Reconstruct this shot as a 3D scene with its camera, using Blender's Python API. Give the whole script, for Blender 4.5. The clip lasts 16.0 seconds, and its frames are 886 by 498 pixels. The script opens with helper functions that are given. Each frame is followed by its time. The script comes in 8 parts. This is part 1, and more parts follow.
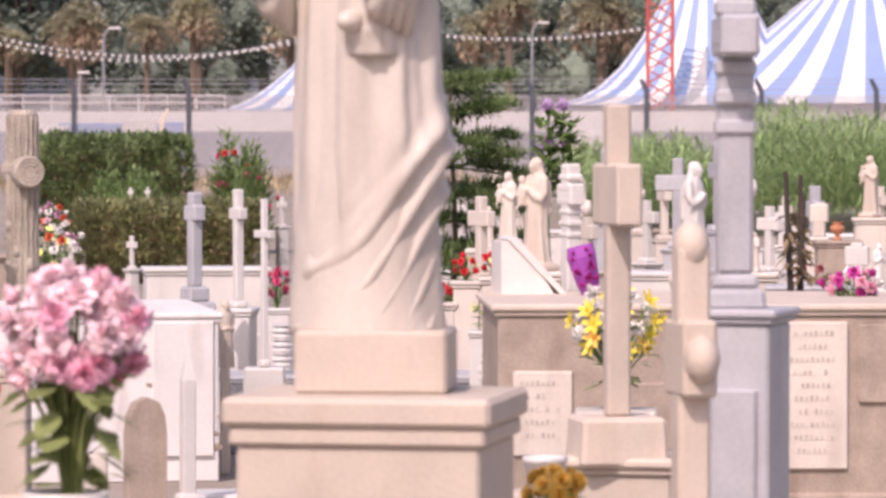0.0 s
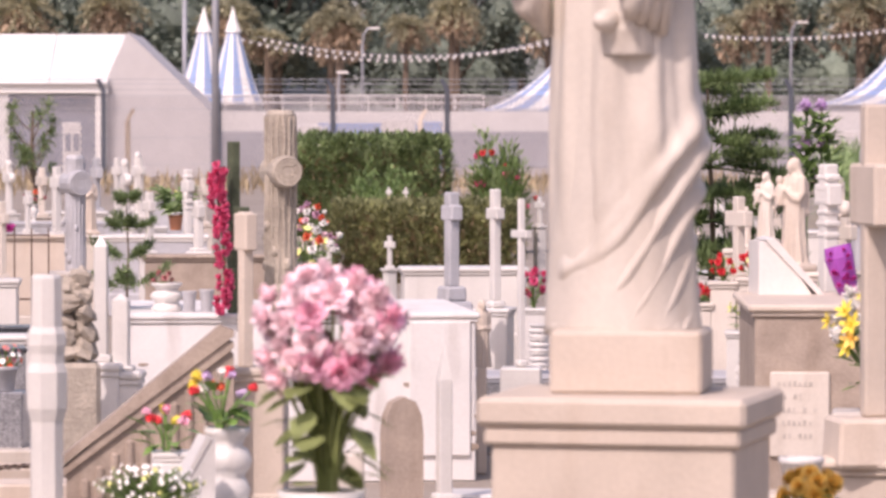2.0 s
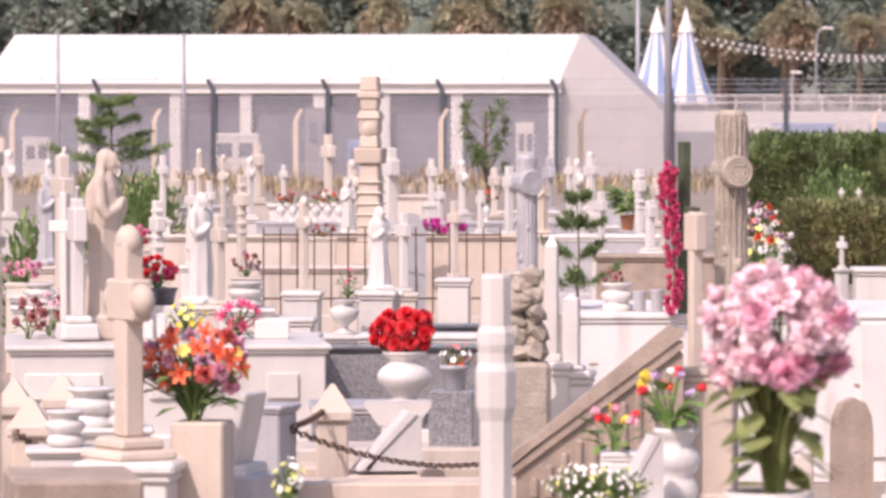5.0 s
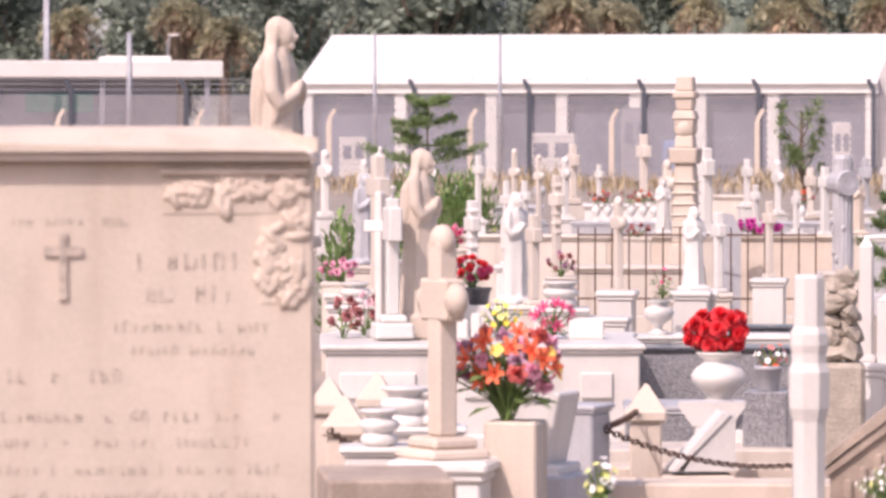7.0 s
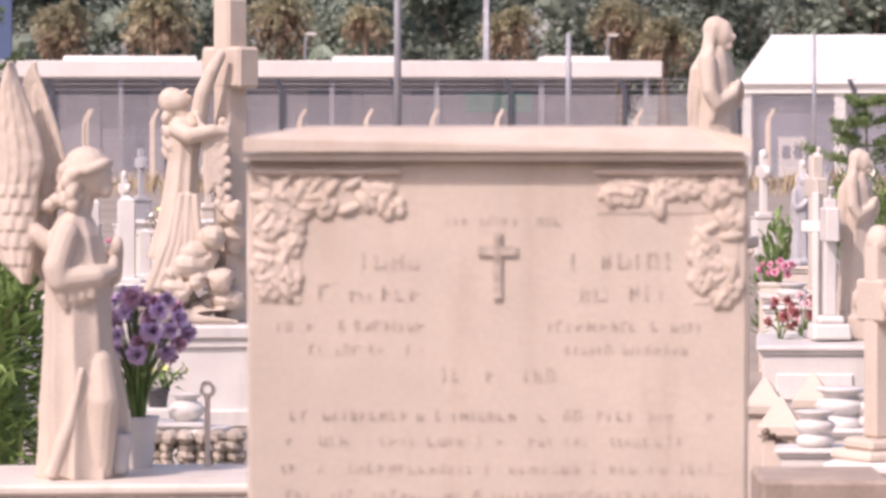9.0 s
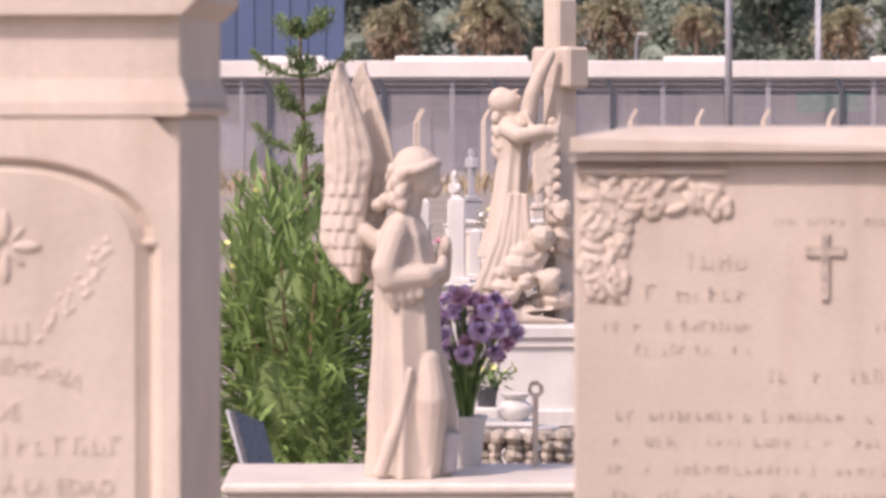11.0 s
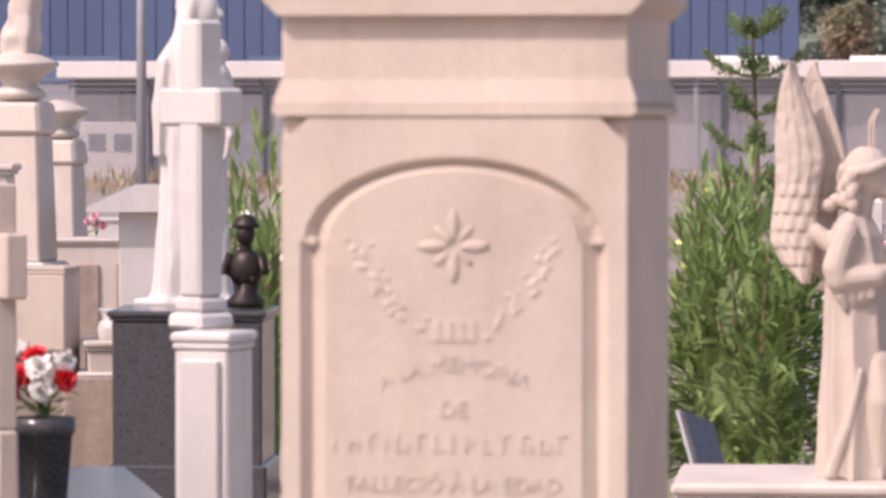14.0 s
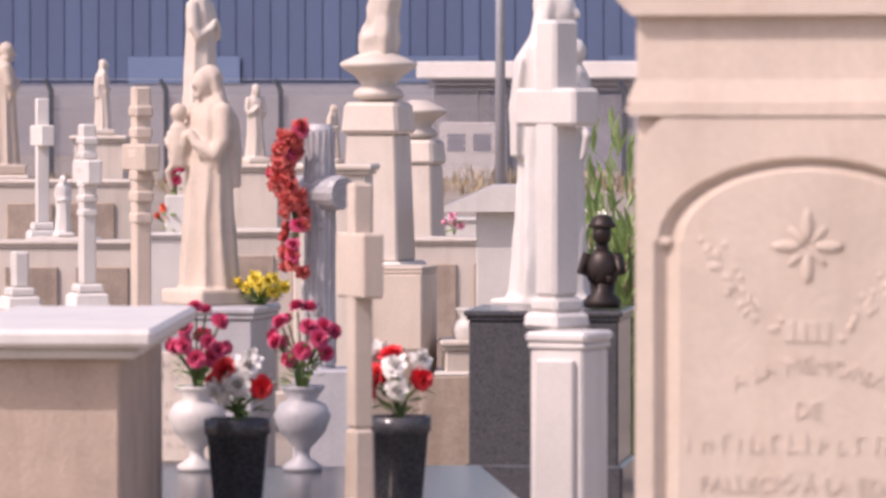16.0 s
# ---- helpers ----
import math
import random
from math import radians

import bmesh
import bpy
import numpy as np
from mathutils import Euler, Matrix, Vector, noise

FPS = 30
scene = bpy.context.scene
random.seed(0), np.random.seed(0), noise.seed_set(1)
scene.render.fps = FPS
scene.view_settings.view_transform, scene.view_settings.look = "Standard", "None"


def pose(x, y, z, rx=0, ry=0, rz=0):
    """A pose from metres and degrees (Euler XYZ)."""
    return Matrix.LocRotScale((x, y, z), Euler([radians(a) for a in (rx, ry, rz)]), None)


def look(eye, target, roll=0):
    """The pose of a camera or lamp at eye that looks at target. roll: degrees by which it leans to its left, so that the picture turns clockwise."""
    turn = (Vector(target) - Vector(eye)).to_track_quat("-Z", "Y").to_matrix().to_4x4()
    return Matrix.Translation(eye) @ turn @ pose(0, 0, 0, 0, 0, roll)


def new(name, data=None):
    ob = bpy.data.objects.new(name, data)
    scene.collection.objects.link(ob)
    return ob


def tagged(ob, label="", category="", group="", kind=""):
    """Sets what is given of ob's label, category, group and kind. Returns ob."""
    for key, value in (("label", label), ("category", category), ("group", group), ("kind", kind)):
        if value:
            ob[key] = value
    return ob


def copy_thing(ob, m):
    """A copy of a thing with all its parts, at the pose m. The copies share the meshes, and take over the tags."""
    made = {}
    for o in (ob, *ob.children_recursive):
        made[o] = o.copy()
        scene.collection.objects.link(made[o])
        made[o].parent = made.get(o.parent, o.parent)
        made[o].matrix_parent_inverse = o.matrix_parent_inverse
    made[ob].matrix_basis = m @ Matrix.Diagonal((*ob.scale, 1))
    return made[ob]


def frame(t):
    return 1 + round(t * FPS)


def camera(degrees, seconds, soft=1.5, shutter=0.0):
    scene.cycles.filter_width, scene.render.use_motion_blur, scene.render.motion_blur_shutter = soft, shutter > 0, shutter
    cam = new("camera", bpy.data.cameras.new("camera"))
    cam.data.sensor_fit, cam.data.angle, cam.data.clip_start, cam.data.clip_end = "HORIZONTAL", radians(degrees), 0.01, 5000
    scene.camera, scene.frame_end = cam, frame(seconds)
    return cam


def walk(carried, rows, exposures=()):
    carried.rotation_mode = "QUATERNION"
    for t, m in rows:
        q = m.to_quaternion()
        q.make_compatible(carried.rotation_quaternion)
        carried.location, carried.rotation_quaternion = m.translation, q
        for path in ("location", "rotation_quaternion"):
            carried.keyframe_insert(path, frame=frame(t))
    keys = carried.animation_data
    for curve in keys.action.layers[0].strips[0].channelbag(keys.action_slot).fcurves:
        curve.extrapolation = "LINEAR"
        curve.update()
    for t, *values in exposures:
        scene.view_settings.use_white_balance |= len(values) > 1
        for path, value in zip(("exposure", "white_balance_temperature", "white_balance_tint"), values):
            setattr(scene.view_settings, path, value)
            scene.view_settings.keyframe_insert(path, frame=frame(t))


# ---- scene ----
# camera: a long lens on a tripod that pans to the left
EYE_HEIGHT, PIVOT = 1.7, 0.12
cam = camera(11.0, 16.0, soft=3.0)
cam.data.dof.use_dof = True
cam.data.dof.focus_distance = 27.0
cam.data.dof.aperture_fstop = 10.5
PAN = (
    (0, 0.000),
    (0.5, 0.448),
    (1, 1.307),
    (1.5, 2.124),
    (2, 3.217),
    (2.5, 4.323),
    (3, 5.420),
    (3.2, 5.812),
    (5.3, 9.369),
    (5.5, 9.733),
    (6, 10.763),
    (6.5, 11.685),
    (7, 12.790),
    (7.5, 13.982),
    (8, 15.366),
    (8.5, 16.605),
    (9, 18.254),
    (9.2, 19.155),
    (11.3, 22.835),
    (11.5, 23.253),
    (12, 24.368),
    (12.5, 25.336),
    (13, 26.265),
    (13.5, 27.117),
    (14, 28.026),
    (14.5, 28.920),
    (15, 30.102),
    (15.5, 31.308),
    (16, 32.494)
)


def turned(a):
    return pose(PIVOT * math.sin(radians(a)), -PIVOT * math.cos(radians(a)), EYE_HEIGHT, 88.375, 0, a)


walk(cam, [(t, turned(a)) for t, a in PAN], [(0, 0.11, 6900, 30), (3.2, 0.15, 6900, 30), (5.5, 0.24, 6900, 30), (7, 0.32, 6900, 30), (9, 0.25, 6900, 30), (12, 0.15, 6900, 30), (16, 0.12, 6900, 30)])

# daylight: a high sun behind the viewer's left shoulder
world = bpy.data.worlds.new("sky")
scene.world = world
world.use_nodes = True
wn = world.node_tree.nodes
sky = wn.new("ShaderNodeTexSky")
sky.sky_type = "NISHITA"
sky.sun_disc = False
SUN_AZ, SUN_EL = -158.0, 49.0
sky.sun_elevation = radians(SUN_EL)
sky.sun_rotation = radians(SUN_AZ)
sky.dust_density = 3.0
wn["Background"].inputs[1].default_value = 0.15
world.node_tree.links.new(sky.outputs[0], wn["Background"].inputs[0])
sun_data = bpy.data.lights.new("sun", "SUN")
sun_data.energy, sun_data.angle, sun_data.color = 2.9, radians(0.6), (1.0, 0.95, 0.88)
sun = new("sun", sun_data)
sun_dir = Vector((math.sin(radians(SUN_AZ)) * math.cos(radians(SUN_EL)), math.cos(radians(SUN_AZ)) * math.cos(radians(SUN_EL)), math.sin(radians(SUN_EL))))
sun.matrix_world = look(sun_dir * 50, (0, 0, 0))


# materials
def mat(name, col, rough=0.6, var=0.12, scale=6.0, bump=0.15, metal=0.0, fine=70.0, streak=0.0, speck=None, rnd=0.08, island=0.0, spec=0.5, grime=(0.45, 0.38, 0.32), trans=0.0):
    m = bpy.data.materials.new(name)
    m.use_nodes = True
    nt = m.node_tree
    n, L = nt.nodes, nt.links
    p = n["Principled BSDF"]
    p.inputs["Roughness"].default_value = rough
    p.inputs["Metallic"].default_value = metal
    p.inputs["Specular IOR Level"].default_value = spec
    tc = n.new("ShaderNodeTexCoord")

    def noise_tex(s, detail=4.0, stretch=None):
        t = n.new("ShaderNodeTexNoise")
        t.inputs["Scale"].default_value = s
        t.inputs["Detail"].default_value = detail
        src = tc.outputs["Object"]
        if stretch:
            mp = n.new("ShaderNodeMapping")
            mp.inputs["Scale"].default_value = stretch
            L.new(src, mp.inputs[0])
            src = mp.outputs[0]
        L.new(src, t.inputs["Vector"])
        return t.outputs["Fac"]

    def ranged(v, a, b, c, d):
        r = n.new("ShaderNodeMapRange")
        for i, k in enumerate((a, b, c, d)):
            r.inputs[i + 1].default_value = k
        L.new(v, r.inputs[0])
        return r.outputs[0]

    def mul(a, b):
        k = n.new("ShaderNodeMath")
        k.operation = "MULTIPLY"
        L.new(a, k.inputs[0])
        L.new(b, k.inputs[1])
        return k.outputs[0]

    v = ranged(noise_tex(scale), 0.3, 0.7, 1 - var, 1 + var)
    f = noise_tex(fine, 3.0)
    v = mul(v, ranged(f, 0.3, 0.7, 1 - var * 0.5, 1 + var * 0.5))
    if rnd:
        oi = n.new("ShaderNodeObjectInfo")
        v = mul(v, ranged(oi.outputs["Random"], 0, 1, 1 - rnd, 1 + rnd))
    if island:
        g = n.new("ShaderNodeNewGeometry")
        v = mul(v, ranged(g.outputs["Random Per Island"], 0, 1, 1 - island, 1 + island))
    hsv = n.new("ShaderNodeHueSaturation")
    hsv.inputs["Color"].default_value = (*col, 1)
    L.new(v, hsv.inputs["Value"])
    out = hsv.outputs[0]
    if streak:
        mx = n.new("ShaderNodeMixRGB")
        mx.blend_type = "MULTIPLY"
        mx.inputs[2].default_value = (*grime, 1)
        L.new(ranged(noise_tex(9.0, 6.0, (1, 1, 0.18)), 0.52, 0.75, 0, streak), mx.inputs[0])
        L.new(out, mx.inputs[1])
        out = mx.outputs[0]
    if speck:
        vo = n.new("ShaderNodeTexVoronoi")
        vo.inputs["Scale"].default_value = 240.0
        L.new(tc.outputs["Object"], vo.inputs["Vector"])
        mx = n.new("ShaderNodeMixRGB")
        mx.inputs[2].default_value = (*speck, 1)
        sepc = n.new("ShaderNodeSeparateColor")
        L.new(vo.outputs["Color"], sepc.inputs[0])
        L.new(ranged(sepc.outputs[0], 0.55, 0.75, 0, 0.8), mx.inputs[0])
        L.new(out, mx.inputs[1])
        out = mx.outputs[0]
    L.new(out, p.inputs["Base Color"])
    if trans:
        tl, mixer = n.new("ShaderNodeBsdfTranslucent"), n.new("ShaderNodeMixShader")
        mixer.inputs[0].default_value = trans
        L.new(out, tl.inputs["Color"])
        L.new(p.outputs[0], mixer.inputs[1])
        L.new(tl.outputs[0], mixer.inputs[2])
        L.new(mixer.outputs[0], n["Material Output"].inputs["Surface"])
    if bump:
        b = n.new("ShaderNodeBump")
        b.inputs["Strength"].default_value = bump
        b.inputs["Distance"].default_value = 0.01
        L.new(f, b.inputs["Height"])
        L.new(b.outputs[0], p.inputs["Normal"])
    return m


CREAM = mat("cream_limestone", (0.58, 0.495, 0.415), 0.75, 0.07, 5, 0.2, streak=0.3, grime=(0.62, 0.52, 0.42))
WHITE = mat("white_marble", (0.665, 0.64, 0.605), 0.45, 0.06, 4, 0.08, streak=0.28, grime=(0.6, 0.58, 0.56))
WARM = mat("warm_marble", (0.63, 0.565, 0.495), 0.5, 0.07, 4, 0.12, streak=0.3)
GREY = mat("grey_marble", (0.44, 0.44, 0.46), 0.45, 0.12, 5, 0.1, streak=0.3)
SAND = mat("brown_sandstone", (0.37, 0.30, 0.245), 0.9, 0.18, 7, 0.35, streak=0.4)
TAN = mat("tan_sandstone", (0.47, 0.375, 0.30), 0.85, 0.14, 6, 0.3, streak=0.3)
ROCK = mat("rough_rock", (0.40, 0.35, 0.29), 0.95, 0.25, 9, 0.8)
DARK = mat("black_granite", (0.06, 0.062, 0.068), 0.2, 0.15, 20, 0.02, speck=(0.11, 0.11, 0.12))
SPECK = mat("speckled_granite", (0.16, 0.16, 0.17), 0.3, 0.15, 20, 0.02, speck=(0.42, 0.42, 0.43))
PLASTER = mat("white_plaster", (0.70, 0.68, 0.66), 0.85, 0.06, 3, 0.2, streak=0.5, grime=(0.55, 0.5, 0.46))
CONCRETE = mat("concrete", (0.46, 0.42, 0.38), 0.9, 0.15, 5, 0.4)
RUST = mat("rusted_iron", (0.12, 0.07, 0.05), 0.8, 0.25, 30, 0.4)
STEEL = mat("grey_steel", (0.36, 0.37, 0.40), 0.55, 0.08, 5, 0.0, metal=0.3)
POSTDARK = mat("dark_post_paint", (0.07, 0.08, 0.10), 0.6, 0.1, 5, 0.0)
WOODDARK = mat("charred_wood", (0.06, 0.045, 0.035), 0.9, 0.2, 20, 0.4)
BRONZE = mat("dark_bronze", (0.035, 0.025, 0.022), 0.45, 0.2, 15, 0.1, metal=0.4)
TERRA = mat("terracotta", (0.52, 0.22, 0.12), 0.85, 0.1, 10, 0.1)
FABRIC = mat("white_roof_fabric", (0.80, 0.78, 0.74), 0.6, 0.03, 0.3, 0.0, fine=3.0)
# tent wall greys: the walls' shade is put into the fabric colour
FABRIC2 = mat("shaded_tarpaulin", (0.45, 0.43, 0.43), 0.7, 0.05, 0.4, 0.0, fine=3.0)
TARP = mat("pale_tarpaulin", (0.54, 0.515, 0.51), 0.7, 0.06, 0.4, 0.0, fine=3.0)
BLUESTRIPE = mat("blue_tent_fabric", (0.25, 0.345, 0.56), 0.6, 0.05, 0.4, 0.0, fine=3.0)
BLUECLAD = mat("blue_cladding", (0.085, 0.125, 0.225), 0.4, 0.05, 0.2, 0.0, fine=3.0)
BLUEWIN = mat("pale_blue_band", (0.13, 0.19, 0.31), 0.25, 0.05, 0.2, 0.0, fine=3.0)
WALLGREY = mat("grey_shed_wall", (0.27, 0.27, 0.30), 0.8, 0.08, 0.5, 0.0, fine=4.0)
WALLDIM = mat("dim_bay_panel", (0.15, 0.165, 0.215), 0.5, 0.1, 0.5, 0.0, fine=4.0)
PALE = mat("pale_painted_wall", (0.66, 0.63, 0.60), 0.8, 0.06, 0.6, 0.0, fine=5.0)
REDPAINT = mat("red_paint", (0.55, 0.10, 0.08), 0.5, 0.1, 3, 0.0)
YELLOWPAINT = mat("yellow_paint", (0.70, 0.48, 0.08), 0.5, 0.1, 3, 0.0)
GROUND = mat("dusty_ground", (0.29, 0.25, 0.21), 0.95, 0.2, 0.6, 0.3, fine=25, rnd=0)
# slope green lifted and greyed to stand for distance haze
HILL = mat("hazed_wooded_slope", (0.26, 0.27, 0.25), 1.0, 0.5, 0.12, 0.0, fine=1.5, rnd=0)
BARK = mat("bark", (0.16, 0.12, 0.09), 0.95, 0.25, 14, 0.5)
LEAF = mat("leaf_green", (0.20, 0.30, 0.105), 0.55, 0.2, 3, 0.0, island=0.45, rnd=0.12, trans=0.4)
# lighter, yellower hedge green: the low hedge's lit top put into its colour
LITHEDGE = mat("lit_hedge_green", (0.31, 0.32, 0.15), 0.6, 0.3, 3, 0.0, island=0.5, rnd=0.12, trans=0.4)
HEDGE = mat("hedge_green", (0.205, 0.275, 0.115), 0.6, 0.3, 3, 0.0, island=0.5, rnd=0.12, trans=0.4)
BROWNLEAF = mat("dry_twigs", (0.22, 0.16, 0.09), 0.8, 0.3, 3, 0.0, island=0.4)
PINE = mat("pine_green", (0.22, 0.30, 0.13), 0.6, 0.2, 3, 0.0, island=0.35, trans=0.4)
REED = mat("reed_green", (0.31, 0.43, 0.19), 0.6, 0.2, 0.4, 0.0, island=0.4, rnd=0, trans=0.4)
# far leaves paler than real foliage: haze is mixed into the colour
FARLEAF = mat("hazed_far_foliage", (0.25, 0.30, 0.24), 0.95, 0.25, 0.3, 0.0, fine=4, island=0.3, rnd=0.2, trans=0.4)
FARPALM = mat("palm_frond", (0.42, 0.40, 0.27), 0.8, 0.3, 0.3, 0.0, fine=4, island=0.4, rnd=0.2, trans=0.4)
DRYPALM = mat("dry_palm_frond", (0.46, 0.36, 0.26), 0.9, 0.3, 0.3, 0.0, fine=4, island=0.4, rnd=0.2, trans=0.4)
PETAL = {}
for pname, pc in (("pink", (0.86, 0.44, 0.56)), ("palepink", (0.90, 0.67, 0.71)), ("red", (0.76, 0.045, 0.055)), ("coral", (0.66, 0.15, 0.13)), ("rose", (0.70, 0.10, 0.22)), ("orange", (0.80, 0.16, 0.07)),
                  ("white", (0.86, 0.84, 0.80)), ("yellow", (0.82, 0.66, 0.08)), ("gold", (0.90, 0.60, 0.14)), ("lilac", (0.62, 0.46, 0.66)), ("purple", (0.30, 0.06, 0.34)),
                  ("magenta", (0.62, 0.06, 0.36)), ("mauve", (0.58, 0.34, 0.45)), ("dusky", (0.50, 0.20, 0.20)), ("lime", (0.70, 0.72, 0.25)), ("lettering", (0.45, 0.36, 0.30))):
    PETAL[pname] = mat("petal_" + pname, pc, 0.65, 0.12, 20, 0.0, island=0.18, rnd=0.12)


# mesh helpers
def part(name, bm, material, parent=None, label="", smooth=False):
    me = bpy.data.meshes.new(name)
    bm.to_mesh(me)
    bm.free()
    me.materials.append(material)
    if smooth:
        me.shade_smooth()
    ob = new(name, me)
    ob.parent = parent
    return tagged(ob, label)


def thing(name, x, y, z, rz=0.0, label="", category="", group="", kind=""):
    ob = new(name)
    ob.empty_display_size = 0.1
    ob.matrix_basis = pose(x, y, z, 0, 0, rz)
    return tagged(ob, label, category, group, kind)


def at(bm, verts, m):
    bmesh.ops.transform(bm, matrix=m, verts=verts)


def box(bm, sx, sy, sz, x=0.0, y=0.0, z=0.0, bevel=0.006, taper=1.0, m=None):
    """A block with its base centre at x, y, z."""
    vs = bmesh.ops.create_cube(bm, size=1.0)["verts"]
    for v in vs:
        k = taper if v.co.z > 0 else 1.0
        v.co = Vector((v.co.x * sx * k, v.co.y * sy * k, (v.co.z + 0.5) * sz))
    if bevel:
        es = {e for v in vs for e in v.link_edges}
        r = bmesh.ops.bevel(bm, geom=list(es), offset=min(bevel, sx * 0.3, sy * 0.3, sz * 0.3), segments=1, affect="EDGES")
        vs = list({v for v in r["verts"]} | {v for v in vs if v.is_valid})
        seen, stack = set(vs), list(vs)
        while stack:
            for e in stack.pop().link_edges:
                for v in e.verts:
                    if v not in seen:
                        seen.add(v)
                        stack.append(v)
        vs = list(seen)
    mm = Matrix.Translation((x, y, z))
    at(bm, vs, mm if m is None else m @ mm)
    return vs


def lathe(bm, prof, seg=20, x=0.0, y=0.0, z=0.0, wob=0.0):
    rings = []
    for r, h in prof:
        rings.append([bm.verts.new((x + r * math.cos(2 * math.pi * i / seg) * (1 + wob * random.uniform(-1, 1)), y + r * math.sin(2 * math.pi * i / seg) * (1 + wob * random.uniform(-1, 1)), z + h)) for i in range(seg)])
    for a, b in zip(rings, rings[1:]):
        for i in range(seg):
            bm.faces.new((a[i], a[(i + 1) % seg], b[(i + 1) % seg], b[i]))
    bm.faces.new(rings[0][::-1])
    bm.faces.new(rings[-1])


def tube(bm, pts, r0, r1=None, seg=6):
    r1 = r0 if r1 is None else r1
    pts = [Vector(p) for p in pts]
    rings = []
    for i, p in enumerate(pts):
        d = (pts[min(i + 1, len(pts) - 1)] - pts[max(i - 1, 0)]).normalized()
        u = d.orthogonal().normalized() if abs(d.z) < 0.999 else Vector((1, 0, 0))
        w = d.cross(u)
        r = r0 + (r1 - r0) * i / max(1, len(pts) - 1)
        rings.append([bm.verts.new(p + r * (math.cos(2 * math.pi * k / seg) * u + math.sin(2 * math.pi * k / seg) * w)) for k in range(seg)])
    for a, b in zip(rings, rings[1:]):
        for i in range(seg):
            bm.faces.new((a[i], a[(i + 1) % seg], b[(i + 1) % seg], b[i]))
    bm.faces.new(rings[0][::-1])
    bm.faces.new(rings[-1])


def prism(bm, outline, depth, y=0.0):
    """An outline in x and z, given depth along y, its front at y - depth / 2."""
    a = [bm.verts.new((px, y - depth / 2, pz)) for px, pz in outline]
    b = [bm.verts.new((px, y + depth / 2, pz)) for px, pz in outline]
    n = len(outline)
    fs = [bm.faces.new(a), bm.faces.new(b[::-1])]
    for i in range(n):
        fs.append(bm.faces.new((a[(i + 1) % n], a[i], b[i], b[(i + 1) % n])))
    bmesh.ops.recalc_face_normals(bm, faces=fs)
    return a + b


def ball(bm, r, x, y, z, sx=1.0, sy=1.0, sz=1.0, seg=12, rough=0.0):
    rows = max(6, seg * 2 // 3)
    top, foot = bm.verts.new((0, 0, 1)), bm.verts.new((0, 0, -1))
    belts = []
    for j in range(1, rows):
        t = math.pi * j / rows
        belts.append([bm.verts.new((math.sin(t) * math.cos(2 * math.pi * i / seg), math.sin(t) * math.sin(2 * math.pi * i / seg), math.cos(t))) for i in range(seg)])
    for i in range(seg):
        n = (i + 1) % seg
        bm.faces.new((top, belts[0][i], belts[0][n]))
        bm.faces.new((foot, belts[-1][n], belts[-1][i]))
        for p, q in zip(belts, belts[1:]):
            bm.faces.new((p[i], q[i], q[n], p[n]))
    vs = [top, foot] + [v for belt in belts for v in belt]
    for v in vs:
        k = r * (1 + rough * random.uniform(-1, 1))
        v.co = Vector((v.co.x * k * sx + x, v.co.y * k * sy + y, v.co.z * k * sz + z))
    return vs


def leaf(bm, p, d, length, width, droop=0.3):
    """One bent leaf from p along d."""
    d = Vector(d).normalized()
    s = d.cross(Vector((0, 0, 1)))
    s = s.normalized() if s.length > 0.05 else Vector((1, 0, 0))
    p = Vector(p)
    mid = p + d * length * 0.5 + Vector((0, 0, -droop * length * 0.08))
    tip = p + d * length + Vector((0, 0, -droop * length * 0.35))
    if width > 0.55 * length:
        q1, q2 = p.lerp(mid, 0.5), mid.lerp(tip, 0.55)
        vs = [bm.verts.new(v) for v in (p, q1 + s * width * 0.36, mid + s * width / 2, q2 + s * width * 0.34, tip, q2 - s * width * 0.34, mid - s * width / 2, q1 - s * width * 0.36)]
        bm.faces.new((vs[0], vs[1], vs[2], vs[6], vs[7]))
        bm.faces.new((vs[2], vs[3], vs[4], vs[5], vs[6]))
        return
    a, b, c, e = bm.verts.new(p), bm.verts.new(mid + s * width / 2), bm.verts.new(tip), bm.verts.new(mid - s * width / 2)
    bm.faces.new((a, b, c, e))


def rand_dir(zmin=-1.0, zmax=1.0):
    z, a = random.uniform(zmin, zmax), random.uniform(0, 2 * math.pi)
    r = math.sqrt(max(0.0, 1 - z * z))
    return Vector((r * math.cos(a), r * math.sin(a), z))


def spot(bearing, d):
    return d * math.sin(radians(bearing)), d * math.cos(radians(bearing))


# ---- ground and distance ----
bm = bmesh.new()
bmesh.ops.create_grid(bm, x_segments=60, y_segments=60, size=1500)
part("ground", bm, GROUND)
tagged(bpy.data.objects["ground"], "dusty pale ground of the cemetery and beyond", "ground", kind="structure")

# the slope behind everything, distance haze put into its pale colour
bm = bmesh.new()
grid = []
for i in range(61):
    b = -62 + i * 1.5
    row = []
    for j in range(14):
        d = 365 + j * 22
        hgt = -0.5 + min(1.0, j / 6) * 34 + 5 * noise.noise(Vector((b * 0.12, j * 0.4, 0))) * min(1, j / 2)
        row.append(bm.verts.new((*spot(b, d), hgt)))
    grid.append(row)
for i in range(60):
    for j in range(13):
        bm.faces.new((grid[i][j], grid[i + 1][j], grid[i + 1][j + 1], grid[i][j + 1]))
tagged(part("hillside", bm, HILL, smooth=True), "wooded hillside behind the town edge, haze in its colour", "hillside", kind="structure")


